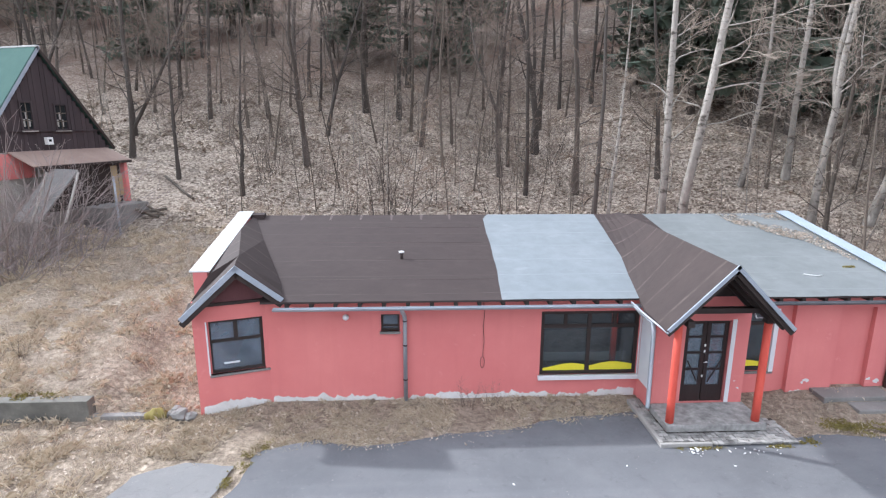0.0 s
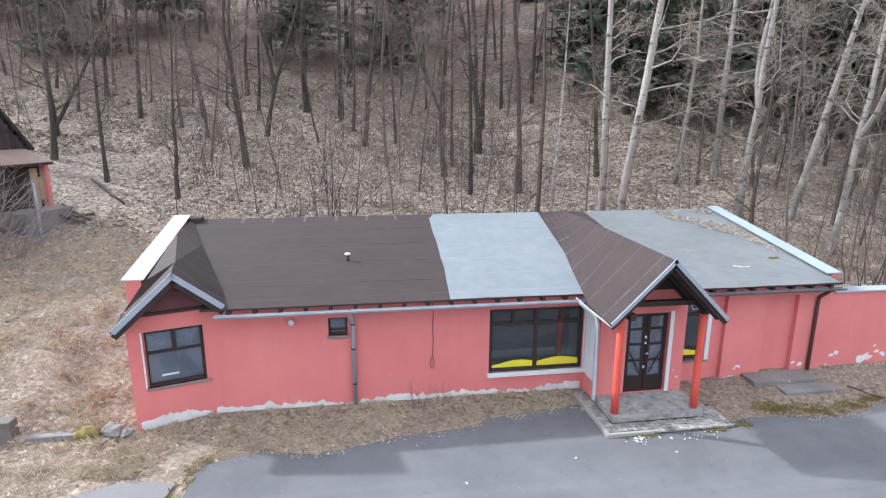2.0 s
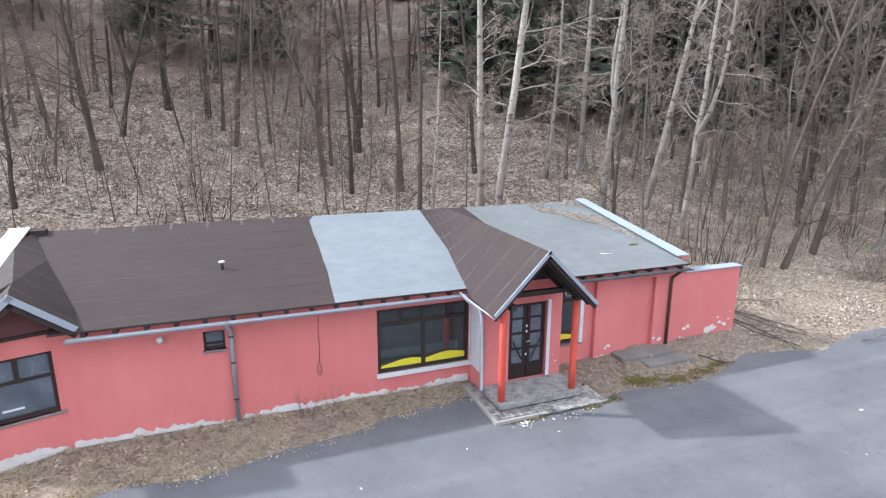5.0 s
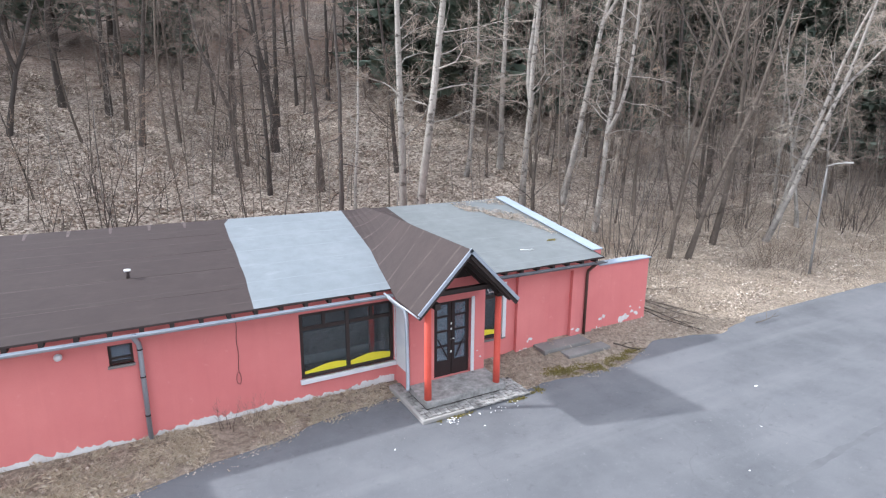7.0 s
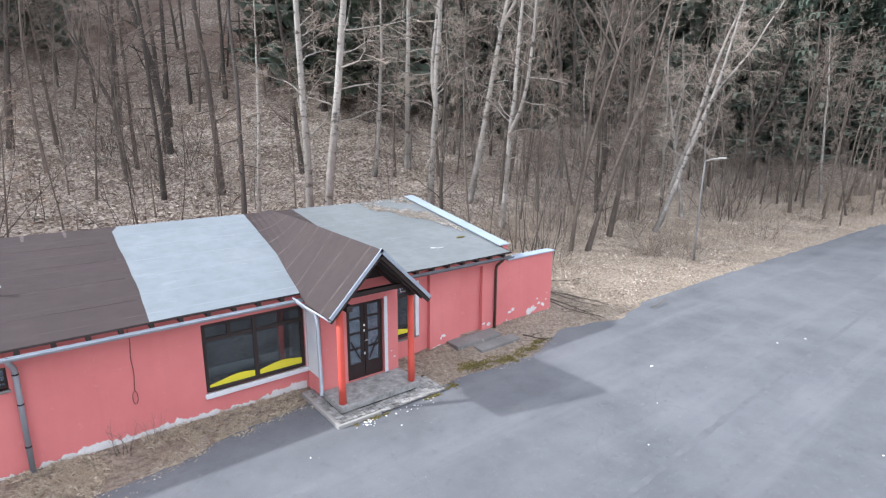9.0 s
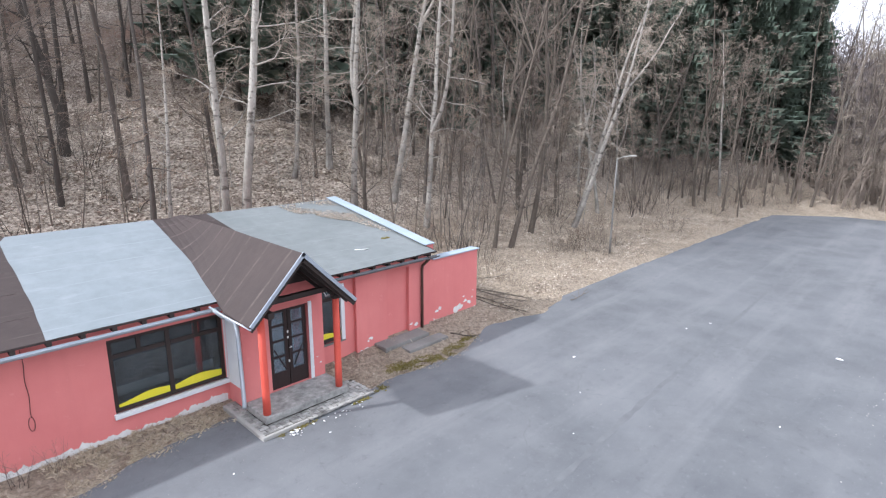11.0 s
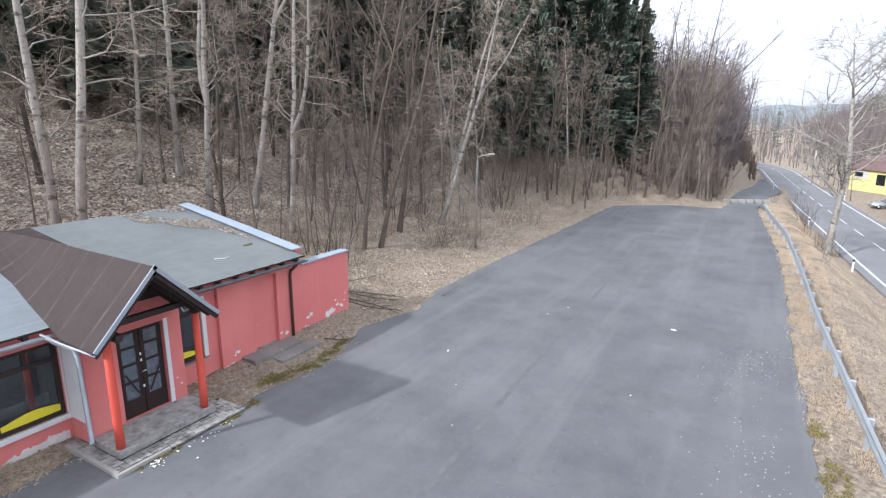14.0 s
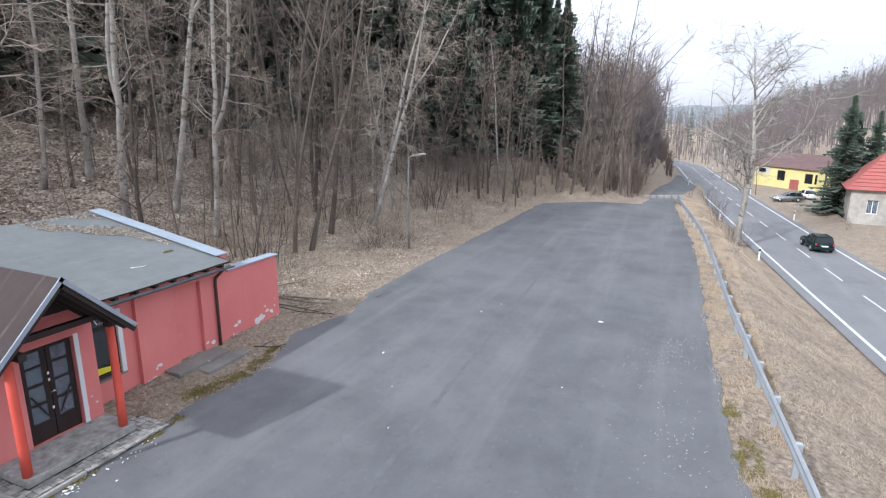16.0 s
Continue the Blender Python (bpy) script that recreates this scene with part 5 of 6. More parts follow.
            if -9.0 < x < 12.6 and y < 7.0:
                continue
            if -26 < x < -12 and 8 < y < 21:
                continue
            if free(x, y, gap):
                near.append((x, y, gap * 0.7))
                row.put(int(rng.integers(0, 99)), stand(x, y, tuple(rng.normal(0, lean, 2)), turn(), rng.uniform(*sizes)))
                break


scatter(40, spruces, 13, 50, 18, 36, 1.6, (0.75, 1.1), 0.1)
scatter(15, spruces, 46, 66, 9, 28, 1.8, (0.7, 0.95), 0.1)
scatter(8, spruces, -40, 8, 34, 52, 2.5, (0.8, 1.1), 0.1)
scatter(34, poles, 2, 46, 9, 28, 1.3, (0.8, 1.1), 0.3)
scatter(18, poles, -34, 4, 22, 44, 1.6, (0.8, 1.2), 0.3)
scatter(46, greys, 12, 48, 6, 22, 1.1, (0.6, 1.0), 0.9)
scatter(40, greys, -38, 12, 16, 38, 1.2, (0.5, 0.95), 0.7)
scatter(8, darks, -36, 12, 17, 40, 1.8, (0.5, 0.95), 0.7)
scatter(5, aspens, 12, 40, 5.5, 12, 1.8, (0.45, 0.65), 0.9)
scatter(26, greys, 38, 60, 0.8, 5.5, 1.2, (0.55, 0.85), 0.7)
scatter(3, aspens, 38, 54, 1.5, 6, 1.5, (0.5, 0.7), 0.8)
scatter(26, greys, 44, 84, 2, 15, 1.5, (0.5, 0.9), 0.5)
scatter(90, saps, 3, 47, 4.8, 15, 0.4, (0.6, 1.3), 0.7)
scatter(40, saps, -26, 6, 12, 26, 0.4, (0.6, 1.2), 0.7)
scatter(28, bushes, -26, 5, 11.5, 21, 0.5, (0.6, 1.15), 0.6)
scatter(50, bushes, 13, 47, 4.2, 13, 0.5, (0.45, 1.0), 0.6)
brush = Row([shrub("low reddish brushwood shrub", GREY_BARK, RED_TWIG, 118 + i, 20, 2.2, 0.9, 6, 0.008) for i in range(2)])
scatter(34, brush, 13, 46, 5.0, 13, 0.5, (0.6, 1.1), 0.5)
scatter(38, brush, 13.5, 46, 1.6, 7, 0.5, (0.45, 0.95), 0.5)
scatter(26, brush, 44, 60, 0.4, 5, 0.5, (0.6, 1.1), 0.4)
scatter(36, bushes, 44, 84, 0.8, 8, 0.6, (0.6, 1.2), 0.4)


def far_wood(name, label, spots, bark, seed, h0, h1, arms=10):
    """Distant trees in one mesh: crooked stems with a handful of arms each."""
    g = np.random.default_rng(seed)
    runs = []
    for x, y, z in spots:
        h = g.uniform(h0, h1)
        tr = bend(g, (x, y, z - 0.3), (g.normal(0, 0.06), g.normal(0, 0.06), 1), h, 4, 0.05)
        runs.append((tr, g.uniform(0.05, 0.13) * np.array([1.2, 0.9, 0.6, 0.15])))
        for a in range(arms):
            f = g.uniform(0.25, 0.98) * 3
            i = min(2, int(f))
            p = tr[i] + (tr[i + 1] - tr[i]) * (f - i)
            runs.append((bend(g, p, side_way(g, np.array([0, 0, 1.0]), g.uniform(35, 80)), h * g.uniform(0.07, 0.24), 3, 0.25, 0.06), [0.022, 0.017, 0.010]))
    v, f = tubes(runs, 2)
    return tagged(raw(name, v, f, bark), label, "trees", kind="stuff")


g = np.random.default_rng(77)
spots = []
while len(spots) < 1020:
    x, d = (g.uniform(-75, 75), g.uniform(34, 90)) if len(spots) < 900 else (g.uniform(-60, 10), g.uniform(24, 60))
    spots.append((x, foot(x) + d, height(x, foot(x) + d)))
far_wood("far_wood", "dense grey-brown bare wood climbing the hillside", spots, GREY_TWIG, 3, 11, 20, 22)
spots = []
while len(spots) < 1000:
    x, d = g.uniform(62, 200), g.uniform(1.0, 34)
    y = max(foot(x), road_mid(x) + 5) + d
    spots.append((x, y, height(x, y)))
far_wood("far_wood", "bare wood along the far road", spots, HAZE_TWIG, 4, 6, 14, 25)
spots, dense = [], []
while len(spots) < 800:
    x, d = g.uniform(47, 150), g.uniform(0.3, 8)
    y = max(foot(x) if x < 62 or d > 3 else -30, road_mid(x) + 4.6) + d
    if 60 < x < 100 and y < -9.2 + 0.06 * (x - 60) and y > road_mid(x) + 3:
        continue
    spots.append((x, y, height(x, y)))
for _ in range(330):
    x = g.uniform(58, 104)
    y = max(foot(x), road_mid(x) + 5.5) + g.uniform(1.5, 12)
    dense.append((x, y, height(x, y)))
far_wood("far_wood", "tall grey-brown bare wood past the end of the lot", dense, HAZE_TWIG, 24, 9, 15, 38)
far_wood("far_scrub", "low brown scrub along the wood edge and road", spots, GREY_TWIG, 14, 1.6, 5.0, 21)
spots = []
while len(spots) < 2900:
    x, d = g.uniform(88, 320), 125 * g.random() ** 1.4
    y = -23.4 + 0.118 * (min(x, 120) - 23) - 13 - d
    if x < 115 and d < 16:
        continue
    spots.append((x, y, height(x, y)))
far_wood("far_wood", "reddish-brown bare wood on the opposite slope", spots, HAZE_TWIG, 6, 7, 13, 12)


def far_spruces(spots, seed, h0=9, h1=16, label="dark spruces along the opposite ridge"):
    v, f = [], []
    g2 = np.random.default_rng(seed)
    for x, y, z in spots:
        h = g2.uniform(h0, h1)
        _, (cv, cf) = spruce_mesh(int(g2.integers(1, 9)), h, h * 0.19, 0.05, 1.4, 5)
        b = len(v)
        v += [q + np.array([x, y, z]) for q in cv]
        f += [tuple(i + b for i in q) for q in cf]
    return tagged(raw("far_spruces", v, f, NEEDLES), label, "trees", kind="stuff")


spots = []
while len(spots) < 700:
    x, y = g.uniform(150, 420), g.uniform(-110, 60)
    if abs(y - road_mid(min(x, 190))) > 5:
        spots.append((x, y, height(x, y)))
far_wood("far_wood", "dim bare wood closing the valley", spots, HAZE_TWIG, 16, 9, 16, 26)
spots = []
for i in range(90):
    x = g.uniform(120, 330)
    y = -38 - g.uniform(55, 120)
    spots.append((x, y, height(x, y)))
for i in range(42):
    x, y = g.uniform(190, 300), g.uniform(-104, -54)
    spots.append((x, y, height(x, y)))
for i in range(14):
    x = g.uniform(200, 330)
    y = g.uniform(-30, 40)
    spots.append((x, y, height(x, y)))
far_spruces(spots, 9)
spots = []
for i in range(90):
    x, d = g.uniform(16, 84), g.uniform(28, 62)
    spots.append((x, foot(x) + d, height(x, foot(x) + d)))
far_spruces(spots, 10, 15, 22, "dark spruces deep in the hillside wood")
spots = []
while len(spots) < 420:
    x, y = g.uniform(98, 200), g.uniform(-40, 10)
    if abs(y - road_mid(x)) > 4.5 and (y < road_mid(x) or x > 120):
        spots.append((x, y, height(x, y)))
far_wood("far_scrub", "brown scrub beside the far road", spots, HAZE_TWIG, 18, 1.5, 5, 14)


# ---- grass, leaves, moss ----
def blades(name, label, spots, material, seed, h0, h1, wide=0.008, flat=0.6):
    """Bent blades, each of two triangles, lying over at random."""
    g2 = np.random.default_rng(seed)
    n = len(spots)
    p = np.array(spots)
    th, ln, lay = g2.uniform(0, 6.283, n), g2.uniform(h0, h1, n), g2.uniform(0.15, 1.0, n) * flat
    d = np.stack([np.cos(th), np.sin(th), np.zeros(n)], 1)
    s = np.stack([-np.sin(th), np.cos(th), np.zeros(n)], 1) * wide * g2.uniform(0.6, 1.4, n)[:, None]
    upv = np.array([0, 0, 1.0])
    mid = p + d * (ln * lay * 0.45)[:, None] + upv * (ln * (1 - 0.55 * lay) * 0.6)[:, None]
    tip = p + d * (ln * lay)[:, None] * 1.05 + upv * (ln * (1 - lay) * 0.95 + 0.02)[:, None]
    v = np.stack([p - s, p + s, mid, tip], 1).reshape(-1, 3)
    k = np.arange(n) * 4
    f = np.concatenate([np.stack([k, k + 1, k + 2], 1), np.stack([k + 1, k + 3, k + 2], 1)])
    return tagged(raw(name, v, f.tolist(), material), label, "grass", kind="stuff")


def strew(n, seed, box_, keep=lambda x, y: True, clump=0.0, lift=0.0):
    g2 = np.random.default_rng(seed)
    out = []
    while len(out) < n:
        x, y = g2.uniform(box_[0], box_[1]), g2.uniform(box_[2], box_[3])
        if clump and noise.noise((x * 0.8, y * 0.8, seed)) + 0.5 * noise.noise((x * 2.7, y * 2.7, seed)) < g2.uniform(-0.5, 0.5) * clump:
            continue
        if keep(x, y):
            out.append((x, y, height(x, y) + lift))
    return out


off_house = lambda x, y: not (-8.3 < x < 9.5 and y > -0.5 + 0.32 * max(0, -6.6 - x) * -1 and y < 5.6) and not (-24 < x < -14.4 and 12 < y < 20)
lawn = strew(42000, 21, (-22, -7.5, -4.5, 14), lambda x, y: off_house(x, y) and not (x > -9.7 and y < -2.6), 0.6)
blades("lawn_grass", "matted dry winter grass on the lawn", lawn, GRASS, 1, 0.06, 0.20, 0.0045)
g = np.random.default_rng(61)
tuft = []
for x, y, z in strew(620, 26, (-20, -7.5, -4.2, 12), lambda x, y: off_house(x, y) and not (x > -9.2 and y < -2.4), 1.0):
    r = g.uniform(0.08, 0.26)
    tuft += [(x + a * r, y + b * r, height(x + a * r, y + b * r)) for a, b in g.normal(0, 0.6, (40, 2))]
blades("grass_tufts", "bleached tufts of long dead grass on the lawn", tuft, STRAW, 6, 0.10, 0.36, 0.005, 1.0)
edge_y = lambda x: np.interp(x, [p[0] for p in LOT[1:13]], [p[1] for p in LOT[1:13]])
front = strew(16000, 22, (-8.4, 2.2, -2.3, -0.02), lambda x, y: y > edge_y(x) - 0.15 + 0.3 * noise.noise((x * 2, 0, 1)) and y < (-0.02 if x > -6.7 else -0.02 - 0.318 * (-6.65 - x)), 0.5)
blades("wall_grass", "dry grass tufts along the foot of the wall", front, GRASS, 2, 0.03, 0.13, 0.005, 1.0)
tuft = []
for x, y, z in front[:260]:
    r = g.uniform(0.06, 0.16)
    tuft += [(x + a * r, min(y + b * r, -0.03), z) for a, b in g.normal(0, 0.6, (30, 2))]
blades("grass_tufts", "bleached dead grass at the foot of the wall", tuft, STRAW, 7, 0.06, 0.22, 0.0045, 1.0)
right = strew(9000, 23, (5.2, 46, -2.2, 3.5), lambda x, y: y > edge_y(x) - 0.1 if x < 13.6 and y < 0 else y > -1.3, 0.5)
right = [p for p in right if not (p[0] < 12 and -0.05 < p[1] < 5.7)]
blades("verge_grass", "dry grass and stalks on the verge beside the lot", right, GRASS, 3, 0.06, 0.20, 0.005)
south = strew(44000, 24, (4, 52, -15.4, -12.0), lambda x, y: y < np.interp(x, [8, 14, 25, 32, 47], [-14.1, -13.75, -13.6, -13.3, -12.0]) + 0.15 * noise.noise((x * 1.5, y, 2)), 0.5)
blades("roadside_grass", "bleached straw-coloured grass under the guard rail", south, GOLD_GRASS, 4, 0.04, 0.15, 0.006)
south2 = strew(24000, 25, (10, 75, -21, -15.2), lambda x, y: y > road_mid(x) + 3.4, 0.5)
blades("embankment_grass", "dry grass on the road embankment", south2, GRASS, 5, 0.04, 0.14, 0.006)


def leaf_litter(name, label, spots, seed, size=0.055):
    g2 = np.random.default_rng(seed)
    n = len(spots)
    p = np.array(spots) + np.array([0, 0, 0.02])
    a = g2.normal(0, 1, (n, 3)) * np.array([1, 1, 0.35])
    a /= np.linalg.norm(a, axis=1)[:, None]
    b = np.cross(a, g2.normal(0, 0.35, (n, 3)) + np.array([0, 0, 1]))
    b /= np.linalg.norm(b, axis=1)[:, None]
    s = size * g2.uniform(0.6, 1.5, (n, 1))
    lift = np.array([0, 0, 0.3]) * s
    v = np.stack([p - a * s, p - b * s * 0.6 + lift, p + a * s, p + b * s * 0.6 + lift * 0.5], 1).reshape(-1, 3)
    k = np.arange(n) * 4
    f = np.concatenate([np.stack([k, k + 1, k + 2], 1), np.stack([k, k + 2, k + 3], 1)])
    return tagged(raw(name, v, f.tolist(), LEAVES), label, "leaves", kind="stuff")


leaf_litter("leaf_litter", "pale fallen beech leaves covering the wood floor", strew(52000, 31, (-26, 30, 11.0, 32), off_house, 0.8), 1, 0.075)
leaf_litter("leaf_litter", "fallen leaves on the bank behind the verge", strew(32000, 32, (10, 47, -0.8, 13), lambda x, y: not (x < 12 and y < 5.8), 0.8), 2, 0.047)
leaf_litter("leaf_litter", "fallen leaves scattered over the lawn and verge", strew(9000, 33, (-20, -7.4, -4, 13), off_house, 0.5), 3, 0.026)
leaf_litter("leaf_litter", "dead leaves blown against the wall and steps", [(x, y, z + 0.01) for x, y, z in front[:1300]] + [(x, y, z + 0.01) for x, y, z in right[:2600]], 4, 0.035)
leaf_litter("leaf_litter", "pale leaves along the edge of the lot", strew(5000, 36, (11, 50.5, -2.2, 1.2), lambda x, y: y > foot(x) - 0.5 + 0.4 * noise.noise((x, y, 2)) or x > 46.8, 0.4) + strew(3500, 37, (46.4, 50.5, -10.2, -1.0), lambda x, y: True, 0.4), 7, 0.03)
fringe = []
for x, y, z in strew(3000, 38, (-6.4, 13.5, -3.2, -0.6), lambda x, y: not 2.1 < x < 5.3 and y < edge_y(x) + 0.05, 0.3):
    if edge_y(x) - y < 0.5 * abs(noise.noise((x * 1.7, y * 1.7, 3))) + 0.12:
        fringe.append((x, y, 0.004))
leaf_litter("leaf_litter", "crumbled leaves and dirt fringing the asphalt", fringe, 8, 0.019)
roof_l = [(x, y, roof_z(y) + 0.01) for x, y, z in strew(2600, 34, (6.2, 9.15, 1.6, 5.3), lambda x, y: x > 9.2 - 0.72 * (y - 1.9) + 1.1 * noise.noise((x * 1.4, y * 1.4, 1)), 0.9)]
leaf_litter("roof_leaves", "dead leaves drifted on the grey roof", roof_l, 5, 0.024)


def cushion(name, label, x, y, z, r, seed, tall=0.06):
    """A low lump of moss with an uneven outline."""
    bm = bmesh.new()
    bmesh.ops.create_icosphere(bm, subdivisions=3, radius=1.0)
    for v in bm.verts:
        n = 1 + 0.45 * noise.noise((v.co.x * 1.8, v.co.y * 1.8, seed)) + 0.2 * noise.noise((v.co.x * 6, v.co.y * 6, seed))
        v.co = Vector((v.co.x * r[0] * n, v.co.y * r[1] * n, max(-0.3, v.co.z) * tall * n))
    o_ = part(name, bm, MOSS, smooth=True)
    o_.location = (x, y, z)
    return tagged(o_, label, "moss")


def moss_bed(label, beds, seed):
    """Short tufts in patches with broken outlines."""
    g2 = np.random.default_rng(seed)
    pts = []
    for x, y, z, a, b in beds:
        for _ in range(int(3800 * a * b) + 80):
            u, v = g2.normal(0, 0.5, 2)
            if u * u + v * v < 1 + 0.9 * noise.noise((x + u * 2, y + v * 2, seed)) and noise.noise(((x + u * a) * 4, (y + v * b) * 4, seed)) > -0.15:
                pts.append((x + u * a, y + v * b, z))
    o_ = blades("moss_patch", label, pts, MOSS, seed, 0.015, 0.05, 0.022, 0.9)
    o_["category"] = "moss"


moss_bed("yellow-green moss along the asphalt edge", [(6.7, -1.55, 0.0, 0.6, 0.3), (7.3, -1.75, 0.0, 0.8, 0.36), (8.0, -1.95, 0.0, 0.6, 0.3), (8.8, -1.75, 0.0, 0.6, 0.26), (9.6, -1.55, 0.0, 0.5, 0.2), (5.4, -2.2, 0.0, 0.35, 0.2), (3.0, -2.36, 0.0, 0.7, 0.08), (4.8, -2.36, 0.0, 0.4, 0.08)], 51)
moss_bed("yellow-green moss between the old slab and the lot", [(-6.55, -2.35, 0.0, 0.2, 0.45), (-6.3, -1.9, 0.0, 0.2, 0.25), (-6.75, -3.1, 0.0, 0.12, 0.4)], 52)
moss_bed("yellow-green moss on the retaining wall", [(-12.2, -0.3, 0.46, 0.8, 0.25)], 53)
moss_bed("moss cushion on the grey roof edge", [(8.55, 1.2, roof_z(1.2), 0.3, 0.12)], 54)
moss_bed("yellow-green moss beside the guard rail", [(9.3, -14.35, 0.0, 0.9, 0.34), (11.2, -14.15, 0.0, 0.6, 0.24), (8.0, -14.6, 0.0, 0.6, 0.3)], 55)


# ---- the wooden house on the slope ----
def wooden_house():
    hs = thing("wooden_house", "old dark-boarded gabled house with a green metal roof", "house", pose(-18.66, 12.0, 2.2, 0, 0, 70) @ Matrix.Diagonal((0.9, 1, 1, 1)))
    part("ground_floor_wall", box_bm(-3.1, 0.05, -0.6, 3.1, 9.0, 3.35), OLD_WALL, hs)
    part("front_plaster", box_bm(-3.08, -0.02, 2.3, -0.9, 0.045, 3.30), PLASTER, hs, "faded red painted wall strip")
    part("gable_core", prism([(-3.2, 3.36), (3.2, 3.36), (0, 7.40)], 8.9, "y", 0.06), HOUSE_WOOD, hs)
    gable = new("gable_boarding")
    gable.parent = hs
    gable["label"] = "dark brown weathered vertical boards"
    w_ = 0.20
    n = 32
    for i in range(n):
        x = -3.2 + i * 0.2
        top = 7.42 - 1.22 * max(abs(x), abs(x + w_))
        if top < 3.5:
            continue
        d = 0.012 * (i % 3)
        part("board", box_bm(x + 0.004, -0.02 - d, 3.38, x + w_ - 0.004, 0.055, top - 0.02), HOUSE_WOOD, gable)
    for s in (-1, 1):
        a, b = Vector((s * 3.45, -0.12, 3.30)), Vector((0, -0.12, 7.52))
        d = Vector((s * 0.77, 0, 0.63)) * 0.05
        q = [a, b, b + Vector((0, 9.4, 0)), a + Vector((0, 9.4, 0))]
        bm = bmesh.new()
        lo, hi = [bm.verts.new(p) for p in q], [bm.verts.new(p + d + Vector((0, 0, 0.05))) for p in q]
        bm.faces.new(lo), bm.faces.new(hi)
        for i in range(4):
            bm.faces.new((lo[i], lo[(i + 1) % 4], hi[(i + 1) % 4], hi[i]))
        bmesh.ops.recalc_face_normals(bm, faces=bm.faces[:])
        part("roof_slope", bm, GREEN_ROOF, hs, "green painted metal roof slope")
        barge(a + Vector((0, -0.02, 0.07)), b + Vector((0, -0.02, 0.07)), 0.13, 0.03, OUT, ZINC if s < 0 else DARK_WOOD, hs)
    box("ridge_cap", -0.09, -0.14, 7.55, 0.09, 9.3, 7.62, PALE_SHEET, hs, 0.02)
    box("ledge", -2.7, -0.10, 4.16, 2.7, -0.045, 4.22, HOUSE_WOOD, hs, 0.006)
    for x0, x1, z0, z1 in ((-1.17, -0.70, 4.26, 5.32), (0.44, 0.98, 4.25, 5.26)):
        wd = new("window")
        wd.parent, wd.matrix_local = hs, pose(x0, -0.075, z0)
        w0, h0 = x1 - x0, z1 - z0
        box("window_back", 0.02, 0.01, 0.02, w0 - 0.02, 0.016, h0 - 0.02, CAR_GLASS, wd, 0)
        fr = bmesh.new()
        for b in ((-0.06, -0.06, 0.0, h0 + 0.06), (w0, -0.06, w0 + 0.06, h0 + 0.06), (0, h0, w0, h0 + 0.06), (0, -0.06, w0, 0)):
            box_bm(b[0], -0.04, b[1], b[2], 0.03, b[3], bm=fr)
        part("window_frame", fr, HOUSE_WOOD, wd)
        for z in (0.33, 0.66):
            box("glazing_bar", 0, -0.01, h0 * z - 0.02, w0, 0.008, h0 * z + 0.02, GREY_BARK, wd, 0)
        box("glazing_bar", w0 / 2 - 0.02, -0.014, 0, w0 / 2 + 0.02, 0.006, h0, GREY_BARK, wd, 0)
        box("window_sill", -0.1, -0.12, -0.1, w0 + 0.1, 0.02, -0.062, OLD_WALL, wd, 0.006)
        for k in range(3):
            box("torn_curtain", 0.04 + 0.12 * k, 0.0, 0.1 + 0.3 * (k % 2), 0.12 + 0.12 * k, 0.004, 0.4 + 0.3 * (k % 2), CONCRETE, wd, 0)
    fl = box("wall_box", -0.28, -0.22, 3.62, 0.02, -0.05, 3.92, CHIP, hs, 0.01, "white box fixed to the boards")
    # dark plate on the box face, its colour giving a hole's darkness
    box("wall_box_dark_plate", -0.20, -0.225, 3.74, -0.06, -0.222, 3.84, CAR_GLASS, fl, 0)
    # lean-to porch before the gable
    bm = prism([(-1.3, 2.80), (0.0, 3.34), (0.0, 3.39), (-1.3, 2.85)], 5.1)
    bmesh.ops.transform(bm, verts=bm.verts[:], matrix=Matrix.Translation((3.1, 0, 0)) @ Matrix.Rotation(radians(90), 4, "Z"))
    part("lean_to_roof", bm, RUSTY_ROOF, hs, "rusty sheet metal lean-to roof")
    box("lean_to_fascia", -1.8, -1.34, 2.72, 3.14, -1.28, 2.83, DARK_WOOD, hs, 0.01)
    box("pillar", 2.75, -1.22, -0.5, 2.95, -0.95, 2.78, PLASTER, hs, 0.01, "red painted brick pillar")
    box("porch_side", 2.77, -0.95, -0.5, 2.93, 0.0, 2.90, OLD_WALL, hs, 0.01)
    box("porch_door", 2.15, -1.02, 0.9, 2.5, -0.96, 2.6, OCHRE, hs, 0.01, "faded ochre door panel")
    box("porch_door_board", 2.55, -1.03, 1.2, 2.8, -0.98, 2.2, OCHRE, hs, 0.01)
    # dark sheet stands in for the deep shade under the lean-to
    box("porch_shade_sheet", -1.2, -0.9, 0.9, 2.9, -0.85, 2.9, DARK_WOOD, hs, 0.0)
    for x in (-0.2, 0.9, 1.8):
        box("porch_post", x, -1.2, 0.9, x + 0.08, -1.12, 2.8, DARK_WOOD, hs, 0.006)
    box("terrace", 0.4, -2.2, -0.6, 3.0, -0.8, 0.92, DARK_CONCRETE, hs, 0.03, "rough grey concrete terrace")
    tube("gate_post", [(0.5, -2.75, -0.6), (0.5, -2.75, 2.3)], 0.05, PIPE, hs, 8)
    for k, a in enumerate((-1.9, -1.3)):
        tube("stair_rail", [(a, -1.8 - k, 2.6), (a - 1.6, -2.6 - k, 0.9)], 0.05, OLD_WALL, hs, 6)
    bm = prism([(-3.2, 0.9), (-1.1, 2.7), (-1.1, 2.62), (-3.2, 0.82)], 1.4, "y", -2.6)
